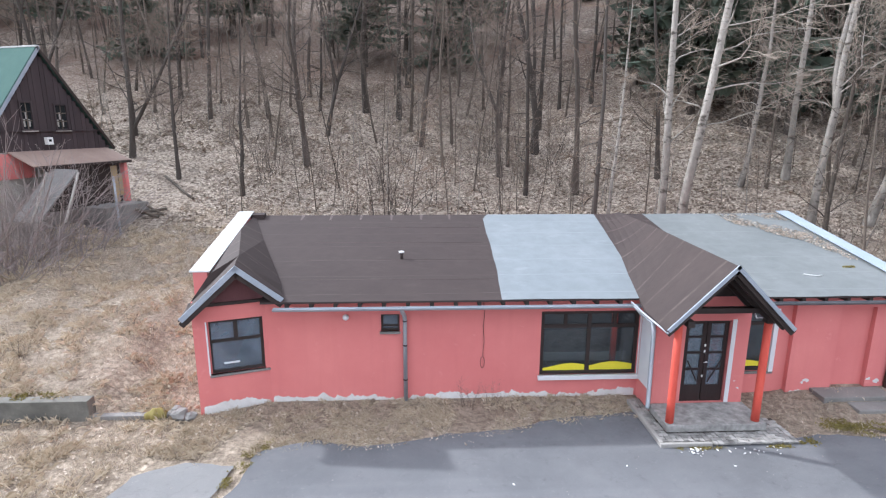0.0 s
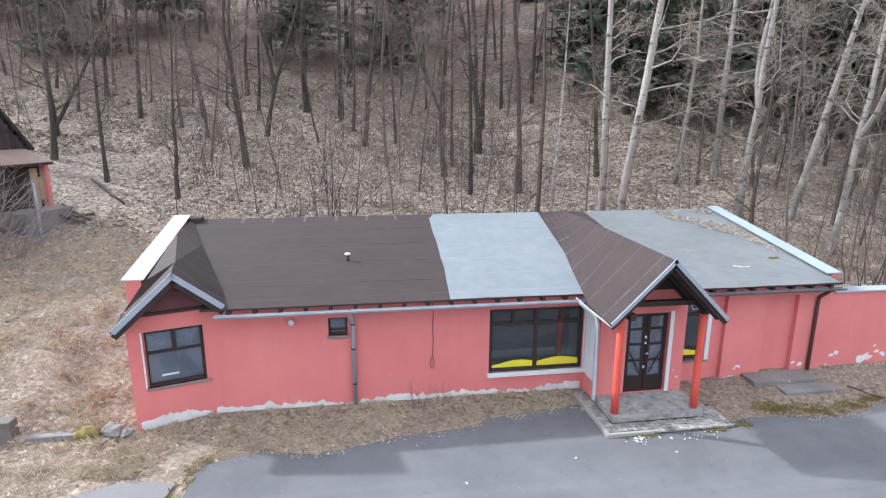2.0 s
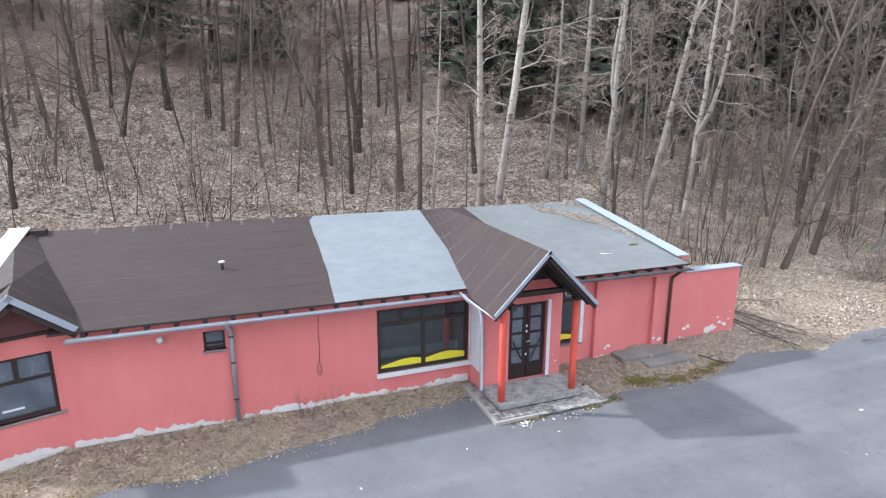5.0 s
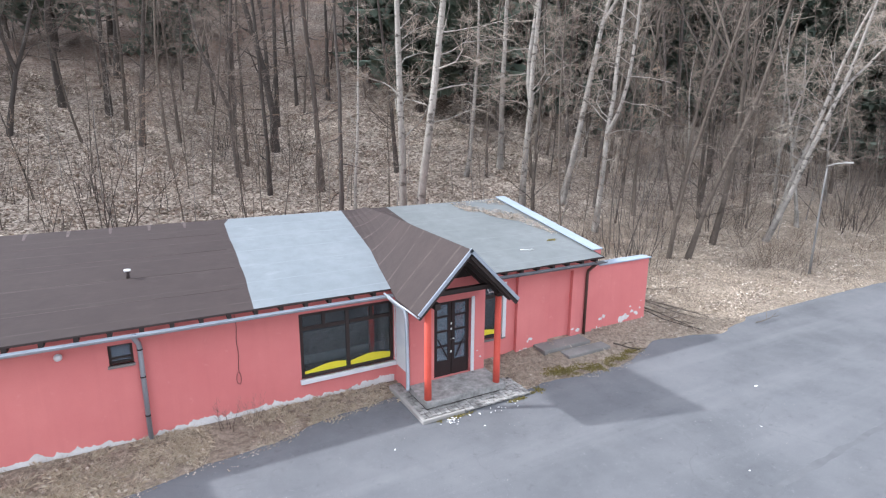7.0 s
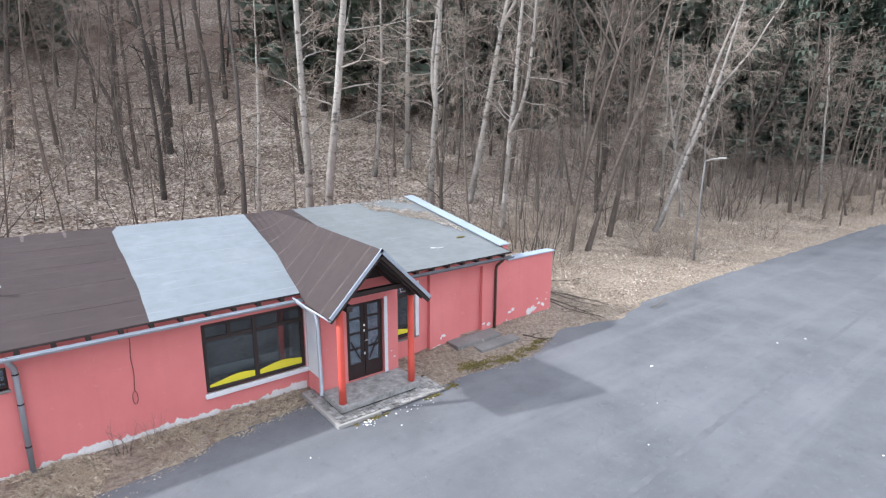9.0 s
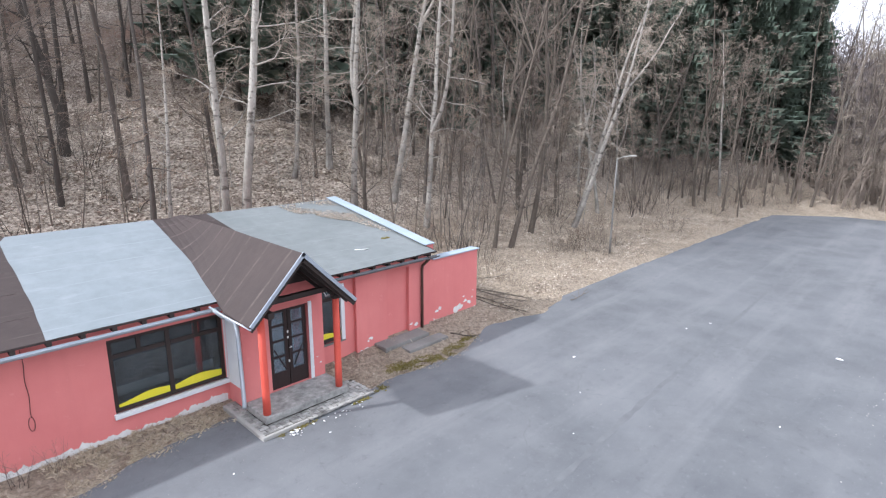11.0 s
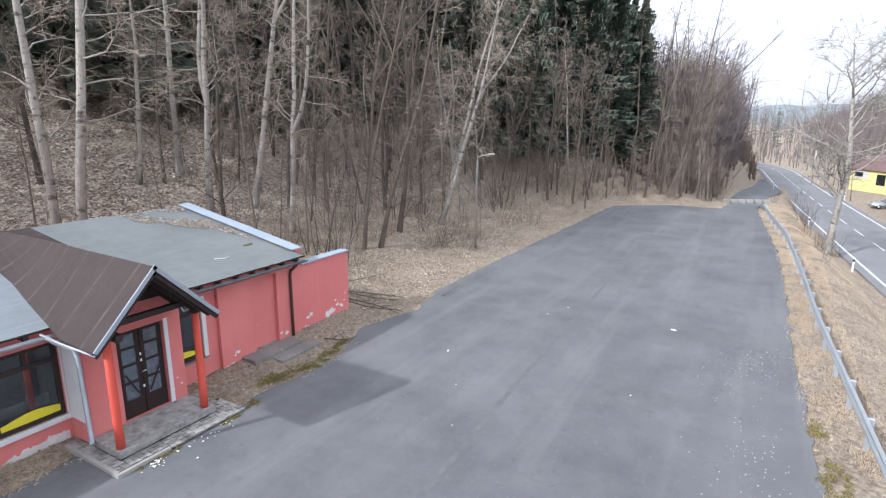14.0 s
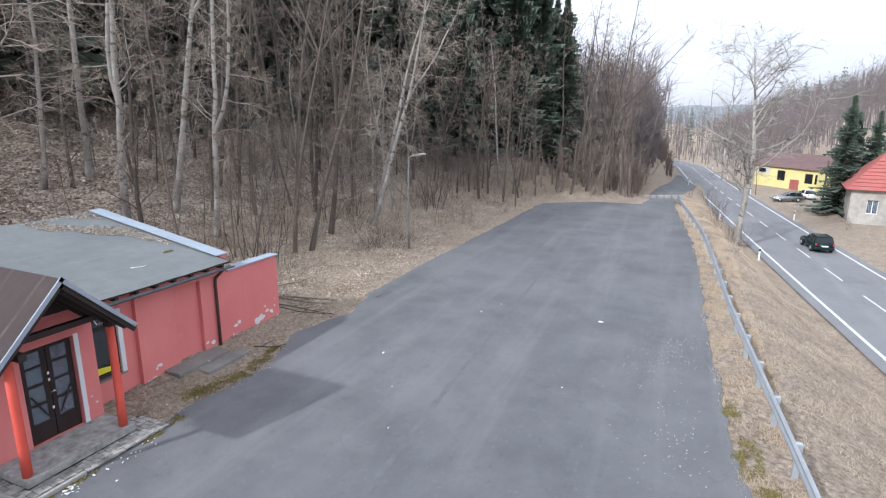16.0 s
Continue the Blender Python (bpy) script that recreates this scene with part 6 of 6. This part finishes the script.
    part("sloping_frame", bm, DARK_CONCRETE, hs, "grey sloping cellar cover")
    return hs


wooden_house()
for i, (a, b, r) in enumerate((((-16.6, 13.2), (-14.9, 12.9), 0.09), ((-16.2, 13.9), (-14.8, 13.2), 0.07), ((-15.6, 12.8), (-14.9, 13.8), 0.08), ((-16.3, 17.2), (-14.0, 14.8), 0.07))):
    pts = [(a[0] + (b[0] - a[0]) * k, a[1] + (b[1] - a[1]) * k, height(a[0] + (b[0] - a[0]) * k, a[1] + (b[1] - a[1]) * k) + r + (0.55 - 0.12 * i) * (1 - k) * (i < 3)) for k in (0, 0.33, 0.66, 1)]
    tagged(tube("log", pts, [r, r * 0.95, r * 0.9, r * 0.8], GREY_BARK, None, 8), "weathered fallen log lying by the house", "log", "fallen logs")

# big garden bushes below the house
PALE_STEM = plain("violet_grey_stems", (0.26, 0.22, 0.205), (0.38, 0.33, 0.315), 2, 30, 0.9, 0, 0)
big = Row([shrub("large bare bush with pale arching stems", PALE_STEM, PALE_STEM, 211 + i, 34, 2.9, 0.95, 6, 0.013) for i in range(2)])
for k, (x, y, s) in enumerate(((-16.9, 7.6, 1.0), (-17.6, 6.6, 0.95), (-18.4, 8.2, 1.05), (-16.6, 9.4, 0.8), (-19.3, 6.2, 1.0), (-18.6, 10.0, 0.9))):
    big.put(k, stand(x, y, (0, 0), k * 1.3, s * 1.4))
for k, (x, y, s) in enumerate(((-8.9, -0.75, 0.22), (-11.5, 3.0, 0.25), (-13.5, 1.5, 0.3), (-10.4, 6.5, 0.2), (-1.8, -0.35, 0.33), (-1.2, -0.3, 0.28))):
    bushes.put(k, stand(x, y, (0, 0), k * 2.1, s))

# ---- small things about the building ----
rock = cushion("stone", "moss-covered stone at the wall corner", -9.15, -0.62, 0.08, (0.22, 0.15), 61, 0.18)
rock["category"] = "stone"
for i, (x, y, r) in enumerate(((-8.6, -0.62, 0.2), (-8.35, -0.7, 0.14), (-8.8, -0.45, 0.16))):
    bm = bmesh.new()
    bmesh.ops.create_icosphere(bm, subdivisions=2, radius=r)
    for v in bm.verts:
        v.co *= 1 + 0.55 * noise.noise(v.co * 8 + Vector((i, 0, 0)))
        v.co.z *= 0.7
    o = part("stone", bm, DARK_CONCRETE)
    o.location = (x, y, 0.08)
    tagged(o, "grey rubble stone at the wall corner", "stone", "rubble stones")


def chip_mesh(seed):
    rnd = random.Random(seed)
    pts = [((0.6 + 0.5 * rnd.random()) * math.cos(a), (0.5 + 0.5 * rnd.random()) * 0.6 * math.sin(a)) for a in np.linspace(0, 5.5, 7)]
    bm = prism(pts, 0.35, "z", 0)
    me = bpy.data.meshes.new("plaster_chip")
    bm.to_mesh(me)
    bm.free()
    me.materials.append(CHIP)
    return me


chips = [chip_mesh(i) for i in range(5)]
rc = np.random.default_rng(8)
for i in range(34):
    x = rc.choice([rc.uniform(2.45, 3.1), rc.uniform(3.3, 4.6), rc.uniform(2.3, 5.4)], p=[0.5, 0.35, 0.15])
    y = -2.36 - abs(rc.normal(0, 0.12))
    o = tagged(new("plaster_chip", chips[i % 5]), "white broken plaster chip lying on the asphalt", "debris", "plaster chips")
    s = rc.uniform(0.015, 0.055) if i < 24 else 0.025
    o.matrix_world = pose(x, y, 0.012, rc.normal(0, 14), rc.normal(0, 14), rc.uniform(0, 360)) @ Matrix.Scale(s, 4)
for x, y, s in ((16.2, -10.37, 0.13), (10.78, -10.13, 0.04), (15.5, -6.2, 0.05), (16.6, -6.6, 0.05), (10.8, -4.73, 0.07), (9.0, -6.0, 0.03), (7.2, -6.9, 0.03), (-4.4, -3.9, 0.05), (-1.2, -3.4, 0.04), (1.2, -2.9, 0.04), (3.4, -3.0, 0.04)):
    o = tagged(new("paper_scrap", chips[int(x) % 5]), "small white scrap lying on the asphalt", "litter", "litter scraps")
    o.matrix_world = pose(x, y, 0.008, 0, 0, x * 50) @ Matrix.Diagonal((s, s, s * 0.25, 1))
# crumbs of gravel, past counting
cv, cf = [], []
for i in range(460):
    c = i % 5
    cx, cy = ((13.6, -12.4), (9.3, -12.9), (14.8, -12.9), (6.5, -4.0), (12.0, -9.0))[c]
    sp = (1.0, 0.9, 0.7, 4.0, 6.0)[c]
    x, y = rc.normal(cx, sp), rc.normal(cy, sp * 0.55)
    if y > -2.6 or y < -13.6 or x < -6:
        continue
    r, b = rc.uniform(0.006, 0.024) if c < 3 else rc.uniform(0.004, 0.012), len(cv)
    a = rc.uniform(0, 6.28)
    cv += [(x + r * math.cos(a + k * 1.57) * (1 + 0.5 * (k % 2)), y + r * math.sin(a + k * 1.57), 0.004) for k in range(4)] + [(x, y, 0.004 + r * 0.7)]
    cf += [(b + k, b + (k + 1) % 4, b + 4) for k in range(4)]
tagged(raw("gravel_crumbs", cv, cf, CONCRETE), "pale gravel crumbs strewn on the asphalt", "gravel", kind="stuff")
# dead branches beside the garden wall and on the verge
for i, (x, y, a, ln, r) in enumerate(((12.2, 0.7, -65, 2.4, 0.03), (12.6, 0.9, -50, 2.2, 0.025), (12.0, 0.3, -75, 2.0, 0.02), (12.9, 0.4, -40, 1.8, 0.02), (12.3, 1.2, -58, 2.6, 0.022), (9.4, -1.0, -62, 0.8, 0.025), (15.2, -1.9, -10, 1.1, 0.02), (13.1, 1.6, -30, 2.0, 0.02))):
    g3 = np.random.default_rng(300 + i)
    ln_ = bend(g3, (0, 0, 0), (math.cos(radians(a)), math.sin(radians(a)), 0), ln, 7, 0.12)
    runs = [([(x + p[0], y + p[1], max(0.0, height(x + p[0], y + p[1])) + 0.05 + 0.02 * i % 0.1 + abs(p[2]) * 0.3) for p in ln_], [r * (1 - 0.1 * k) for k in range(7)])]
    for k in (2, 3, 4, 5):
        q = np.array(runs[0][0][k])
        tw = bend(g3, q, side_way(g3, ln_[k] - ln_[k - 1], 40), 0.5, 4, 0.15)
        tw[:, 2] = np.maximum(tw[:, 2], q[2] - 0.02)
        runs.append((tw, [r * 0.5, r * 0.4, r * 0.3, r * 0.15]))
    tagged(raw("dead_branch", *tubes(runs, 5), GREY_BARK), "dead fallen branch lying on the verge", "branch", "dead branches")
# twigs and white scrap on the roof
tagged(tube("roof_twig", [(7.0, 0.75, roof_z(0.75) + 0.02), (7.25, 0.62, roof_z(0.62) + 0.03), (7.45, 0.66, roof_z(0.66) + 0.02)], 0.012, CHIP, None, 5), "pale stick lying on the grey roof", "stick")

# setts of the lower step
def sett_mesh(seed):
    bm = box_bm(-0.055, -0.05, -0.05, 0.055, 0.05, 0.0, 0)
    bmesh.ops.bevel(bm, geom=[e for e in bm.edges if all(v.co.z > -0.01 for v in e.verts)], offset=0.012, segments=1, affect="EDGES")
    rnd = random.Random(seed)
    for v in bm.verts:
        v.co += Vector((rnd.uniform(-1, 1), rnd.uniform(-1, 1), rnd.uniform(-1, 1))) * 0.006
    me = bpy.data.meshes.new("sett")
    bm.to_mesh(me)
    bm.free()
    me.materials.append(COBBLE)
    return me


setts = [sett_mesh(i) for i in range(6)]
rs = random.Random(4)
count = 0
for i in range(25):
    for j in range(18):
        x, y = 2.31 + i * 0.119, -2.24 + j * 0.113
        if (x < 3.3 and y < -2.2) or (2.52 < x < 4.68 and y > -1.80) or (x > 4.8 and y > -1.2 - 0.5 * (x - 4.8)):
            continue
        o = new("sett", setts[count % 6])
        o.parent = steps
        o.matrix_local = pose(x, y, 0.078 + rs.uniform(-0.008, 0.01), rs.uniform(-4, 4), rs.uniform(-4, 4), rs.uniform(-6, 6))
        count += 1

# ---- lamp post at the verge ----
lp = thing("street_lamp", "thin grey lamp post with a short arm", "street lamp", pose(22.4, 0.3, height(22.4, 0.3)))
tube("pole", [(0, 0, -0.1), (0, 0, 1.2), (0, 0, 3.2), (0.02, -0.02, 4.72)], [0.055, 0.045, 0.04, 0.035], DARK_CONCRETE, lp, 10)
tube("arm", [(0.0, 0.0, 4.70), (0.14, -0.26, 4.82), (0.28, -0.52, 4.86)], 0.03, CONCRETE, lp, 8)
part("lamp_head", box_bm(-0.07, -0.36, -0.04, 0.07, 0.0, 0.04, 0.03), CONCRETE, lp).matrix_local = pose(0.26, -0.48, 4.88, 0, 0, 28)

# ---- guard rail ----
rail = thing("guard_rail", "galvanised steel guard rail along the lot", "guard rail")
RL = [(50.0, -12.15), (44.0, -12.66), (33.6, -13.8), (25.9, -14.2), (18.5, -14.45), (13.0, -14.79), (7.3, -15.15), (0.0, -15.5), (-14.0, -15.9)]
prof = [(0.0, 0.15), (0.05, 0.11), (0.05, 0.06), (0.0, 0.02), (0.0, -0.02), (0.05, -0.06), (0.05, -0.11), (0.0, -0.15)]
xs = np.linspace(50, -14, 65)
ys = np.interp(xs, [p[0] for p in RL[::-1]], [p[1] for p in RL[::-1]])
v, f = [], []
for x, y in zip(xs, ys):
    zz = 0.60 - 0.5 * ease(x, 45, 50)
    v += [(x, y + a, zz + b) for a, b in prof] + [(x, y + a - 0.008, zz + b) for a, b in prof]
m = len(prof)
for i in range(len(xs) - 1):
    p, q = i * 2 * m, (i + 1) * 2 * m
    for k in range(m - 1):
        f += [(p + k, p + k + 1, q + k + 1, q + k), (p + m + k, q + m + k, q + m + k + 1, p + m + k + 1)]
    f += [(p, q, q + m, p + m), (p + m - 1, p + 2 * m - 1, q + 2 * m - 1, q + m - 1)]
raw("beam", v, f, STEEL, rail)
for x in np.arange(-13, 47, 2.0):
    y = np.interp(x, xs[::-1], ys[::-1])
    box("post", x - 0.05, y - 0.16, height(x, y - 0.1) - 0.3, x + 0.05, y - 0.04, 0.70, STEEL, rail, 0.01)
    box("spacer", x - 0.06, y - 0.04, 0.52, x + 0.06, y - 0.01, 0.68, STEEL, rail, 0.006)
# concrete blocks across the exit
for i in range(6):
    k = i / 5
    x, y = 50.6 + 1.6 * k, -9.6 - 3.0 * k
    tagged(box("road_block", -0.26, -0.15, -0.05, 0.26, 0.15, 0.28, CONCRETE, None, 0.04), "white painted concrete block across the exit", "bollard", "exit blocks").matrix_world = pose(x, y, 0.0, 0, 0, -60)


# ---- by the road ----
def delineator(x, y):
    d = thing("delineator_post", "white roadside delineator post with dark band", "delineator", pose(x, y, height(x, y)), "delineators")
    part("post", box_bm(-0.06, -0.05, -0.1, 0.06, 0.05, 0.95, 0.02), CHIP, d)
    part("band", box_bm(-0.064, -0.054, 0.68, 0.064, 0.054, 0.85, 0.01), RUBBER, d)


for x, off in ((39.5, 3.7), (59.5, -3.4), (56.0, 3.6), (80.0, -3.4), (100.0, -3.5), (86, 3.6), (120, -3.5)):
    delineator(x, road_mid(x) + off)


def car(label, m, paint, wagon=True):
    """A car along +x, its rear at the origin's side."""
    c = thing("car", label, "car", m, "cars")
    L, W = 4.4, 1.72
    side = [(-2.2, 0.35), (-2.22, 0.62), (-2.15, 0.92), (0.75, 0.95), (1.75, 0.84), (2.12, 0.68), (2.2, 0.42), (2.1, 0.28), (-2.1, 0.28)]
    bm = prism(side, W, "y", -W / 2)
    for v in bm.verts:
        if v.co.z > 0.8:
            v.co.y *= 0.94
        if abs(v.co.x) > 2.0:
            v.co.y *= 0.92
    bmesh.ops.bevel(bm, geom=bm.edges[:], offset=0.05, segments=2, affect="EDGES")
    part("body", bm, paint, c, "", True)
    roofline = [(-2.12, 0.90), (-1.85, 1.40), (-1.2, 1.46), (-0.2, 1.45), (0.85, 0.93)] if wagon else [(-1.9, 0.90), (-1.2, 1.36), (-0.7, 1.42), (-0.1, 1.41), (0.9, 0.93)]
    bm = prism(roofline, W * 0.9, "y", -W * 0.45)
    for v in bm.verts:
        v.co.y *= 1 - 0.22 * max(0, (v.co.z - 0.9)) / 0.55
    bmesh.ops.bevel(bm, geom=bm.edges[:], offset=0.04, segments=2, affect="EDGES")
    part("cabin", bm, CAR_GLASS, c, "dark glazed cabin")
    x0, x1 = roofline[1][0] + 0.02, roofline[3][0] - 0.05
    part("roof_panel", box_bm(x0, -0.61, 1.425, x1, 0.61, 1.475, 0.02), paint, c)
    for x in (roofline[1][0] + 0.05, -0.95, 0.0):
        for s in (-1, 1):
            tube("pillar", [(x - 0.02, s * 0.77, 0.92), (x + 0.03, s * 0.645, 1.44)], 0.035, paint, c, 6)
    for x in (-1.35, 1.35):
        for s in (-1, 1):
            wh = new("wheel")
            wh.parent, wh.matrix_local = c, pose(x, s * 0.78, 0.31, 90, 0, 0)
            tube("tyre", [(0, 0, -0.1), (0, 0, 0.1)], 0.31, RUBBER, wh, 20)
            tube("rim", [(0, 0, -0.108), (0, 0, 0.108)], 0.19, STEEL, wh, 14)
    for s in (-1, 1):
        part("tail_light", box_bm(-2.235, s * 0.68 - 0.07, 0.68, -2.12, s * 0.68 + 0.07, 0.88, 0.02), RED_LENS, c)
        part("headlight", box_bm(2.05, s * 0.58 - 0.15, 0.60, 2.17, s * 0.58 + 0.15, 0.72, 0.02), CHIP, c)
        part("mirror", box_bm(0.55, s * 0.86 - 0.07, 0.92, 0.68, s * 0.86 + 0.07, 1.06, 0.02), paint, c)
    part("bumper", box_bm(-2.28, -0.78, 0.34, -2.14, 0.78, 0.56, 0.04), paint, c)
    part("plate_bar", box_bm(-2.29, -0.26, 0.60, -2.225, 0.26, 0.70, 0.004), CHIP, c)
    if wagon:
        for s in (-1, 1):
            tube("roof_bar", [(-1.7, s * 0.55, 1.49), (-0.3, s * 0.55, 1.49)], 0.02, RUBBER, c, 6)
    return c


head = math.degrees(math.atan2(0.105, 1))
car("dark green estate car driving on the road", pose(45.6, road_mid(45.6) - 1.35, -2.41, 0, 0, head) @ Matrix.Scale(0.8, 4), CAR_GREEN)
car("silver estate car parked before the yellow shop", pose(74.6, -23.9 - 0.4, height(74.6, -24.3), 0, 0, 105) @ Matrix.Scale(0.76, 4), CAR_SILVER)
car("white car parked before the yellow shop", pose(78.5, -26.8, height(78.5, -26.8), 0, 0, 20) @ Matrix.Scale(0.76, 4), CAR_WHITE, False)


def yellow_shop():
    s = thing("shop_building", "low yellow shop with a red pitched roof", "building", pose(94.4, -22.6, -2.6, 0, 0, -143))
    part("wall", box_bm(0, 0, -0.3, 11, 8, 3.1, 0.02), YELLOW_WALL, s)
    bm = prism([(-0.4, 3.1), (8.4, 3.1), (4.0, 4.9)], 11.6)
    bmesh.ops.transform(bm, verts=bm.verts[:], matrix=Matrix.Translation((11.3, 0, 0)) @ Matrix.Rotation(radians(90), 4, "Z"))
    part("roof", bm, DULL_RED, s)
    for x, w0, z0, z1, mt in ((0.6, 2.2, 1.9, 2.9, PALE_SHEET), (4.3, 1.3, 1.2, 2.6, CAR_GLASS), (6.6, 1.5, 0.0, 1.5, TILE_RED), (9.0, 1.2, 1.2, 2.5, CAR_GLASS), (10.6, 0.3, 1.2, 2.5, CAR_GLASS)):
        part("sign_board" if mt is PALE_SHEET else "window_pane" if mt is CAR_GLASS else "door", box_bm(x, -0.06, z0, x + w0, -0.002, z1, 0.01), mt, s)
    part("sign_shape", box_bm(0.8, -0.075, 2.1, 2.1, -0.062, 2.7, 0.005), CAR_GLASS, s)
    return s


yellow_shop()


def old_house():
    s = thing("old_house", "weathered grey-walled cottage with red tiled roof", "house", pose(60.0, -27.2, -2.5, 0, 0, -98))
    # local x runs along the road front, towards the camera's side
    part("wall", wall_bm(10.5, 3.3, 0.4, [(1.3, 2.2, 1.0, 2.3), (4.2, 5.2, 0.0, 2.1), (7.2, 8.3, 0.9, 2.3)]), OLD_WALL, s).matrix_local = pose(0, 0, 0, 0, 0, 0)
    part("end_wall", box_bm(0.0, 0.4, -0.3, 0.4, 7.6, 3.3), OLD_WALL, s)
    part("end_wall", box_bm(10.1, 0.4, -0.3, 10.5, 7.6, 3.3), OLD_WALL, s)
    part("rear_wall", box_bm(0.0, 7.6, -0.3, 10.5, 8.0, 3.3), OLD_WALL, s)
    # coloured dark to read as an unlit room
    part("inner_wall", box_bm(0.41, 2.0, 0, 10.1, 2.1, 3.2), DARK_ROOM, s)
    a = [(-0.5, -0.5, 3.25), (11.0, -0.5, 3.25), (11.0, 8.5, 3.25), (-0.5, 8.5, 3.25)]
    r = [(3.0, 4.0, 7.0), (7.5, 4.0, 7.0)]
    v = a + r
    f = [(0, 1, 5, 4), (1, 2, 5), (2, 3, 4, 5), (3, 0, 4), (3, 2, 1, 0)]
    roof_ = raw("roof", v, f, TILE_RED, s)
    for k in range(1, 12):
        u = k / 12
        p0, p1 = Vector(a[0]).lerp(Vector(r[0]), u), Vector(a[1]).lerp(Vector(r[1]), u)
        tube("tile_course", [tuple(p0 + Vector((0, -0.02, 0.02))), tuple(p1 + Vector((0, -0.02, 0.02)))], 0.03, TILE_RED, roof_, 5)
    for x, w0, z0, z1 in ((1.3, 0.9, 1.0, 2.3), (7.2, 1.1, 0.9, 2.3)):
        wd = new("window")
        wd.parent, wd.matrix_local = s, pose(x, 0.15, z0)
        opening_frame(wd, w0, z1 - z0, [w0 / 2], [], material=WHITE_TRIM)
    part("door", box_bm(4.2, 0.2, 0.0, 5.2, 0.26, 2.1, 0.01), DOOR_WOOD, s)
    return s


old_house()
# roadside birch, spruces and thin trees beyond the road
bz = lambda x, y, row, k, s, lean=(0, 0): row.put(k, stand(x, y, lean, 0.6 * k + x, s))
birch = tree("roadside_birch", "wide bare birch with pale trunk beside the road", dict(seed=407, h=14.5, r0=0.23, limbs=30, lo=0.24, reach=6.6, angle=54, wob=0.19, subs=9, twigs=9, up=0.09, fork=0, twig_r=0.010, stout=1.3), PALE_BARK, PALE_BARK, split=True)
birch.matrix_world = stand(42.6, -16.6, (0.4, -1.1), 1.0)
for x, y, s in ((66.0, -27.6, 0.80), (69.5, -29.0, 0.72), (68.0, -32, 0.72), (72.0, -31.5, 0.7), (76.0, -35.0, 0.7), (64.5, -33.5, 0.7)):
    spruces.put(1 + int(x) % 2, stand(x, y, (0, 0), x, s * 0.74) @ Matrix.Diagonal((1.35, 1.35, 1, 1)))
for i, (x, y, s) in enumerate(((80.0, -21.5, 0.5), (88.0, -20.8, 0.55), (98.0, -20, 0.5), (84, -30, 0.5), (100.0, -31.0, 0.6), (95, -35, 0.6), (106, -26, 0.55), (112, -20, 0.6), (104, -38, 0.65), (118, -26, 0.6))):
    bz(x, y, greys, i, s, (0.3, 0.2))
for i, (x, y, s) in enumerate(((40.0, -15.0, 0.4), (37.0, -15.6, 0.45), (47.5, -15.0, 0.5), (50.0, -15.6, 0.5), (33.0, -15.8, 0.35), (55.0, -14.8, 0.6), (60.0, -14.9, 0.55), (44.0, -17.4, 0.35), (58.0, -27.0, 0.35), (56.0, -26.4, 0.35), (62, -25.9, 0.4), (70, -27.0, 0.4), (53.0, -13.2, 0.5), (35.0, -15.4, 0.5), (38.5, -16.2, 0.55), (42.0, -15.2, 0.5), (45.5, -16.4, 0.5), (48.8, -16.9, 0.5), (52.0, -15.8, 0.55), (57.5, -15.6, 0.55))):
    bz(x, y, bushes, i, s)
tagged(tube("utility_pole", [(72.5, -27.5, -2.7), (72.5, -27.5, 2.6)], [0.11, 0.09], GREY_BARK, None, 8), "brown wooden utility pole beside the shop yard", "pole", "utility poles")
tagged(tube("utility_pole", [(97.5, -18.3, -2.7), (97.5, -18.3, 2.8)], [0.12, 0.1], OLD_WALL, None, 8), "pale concrete utility pole beside the road", "pole", "utility poles")
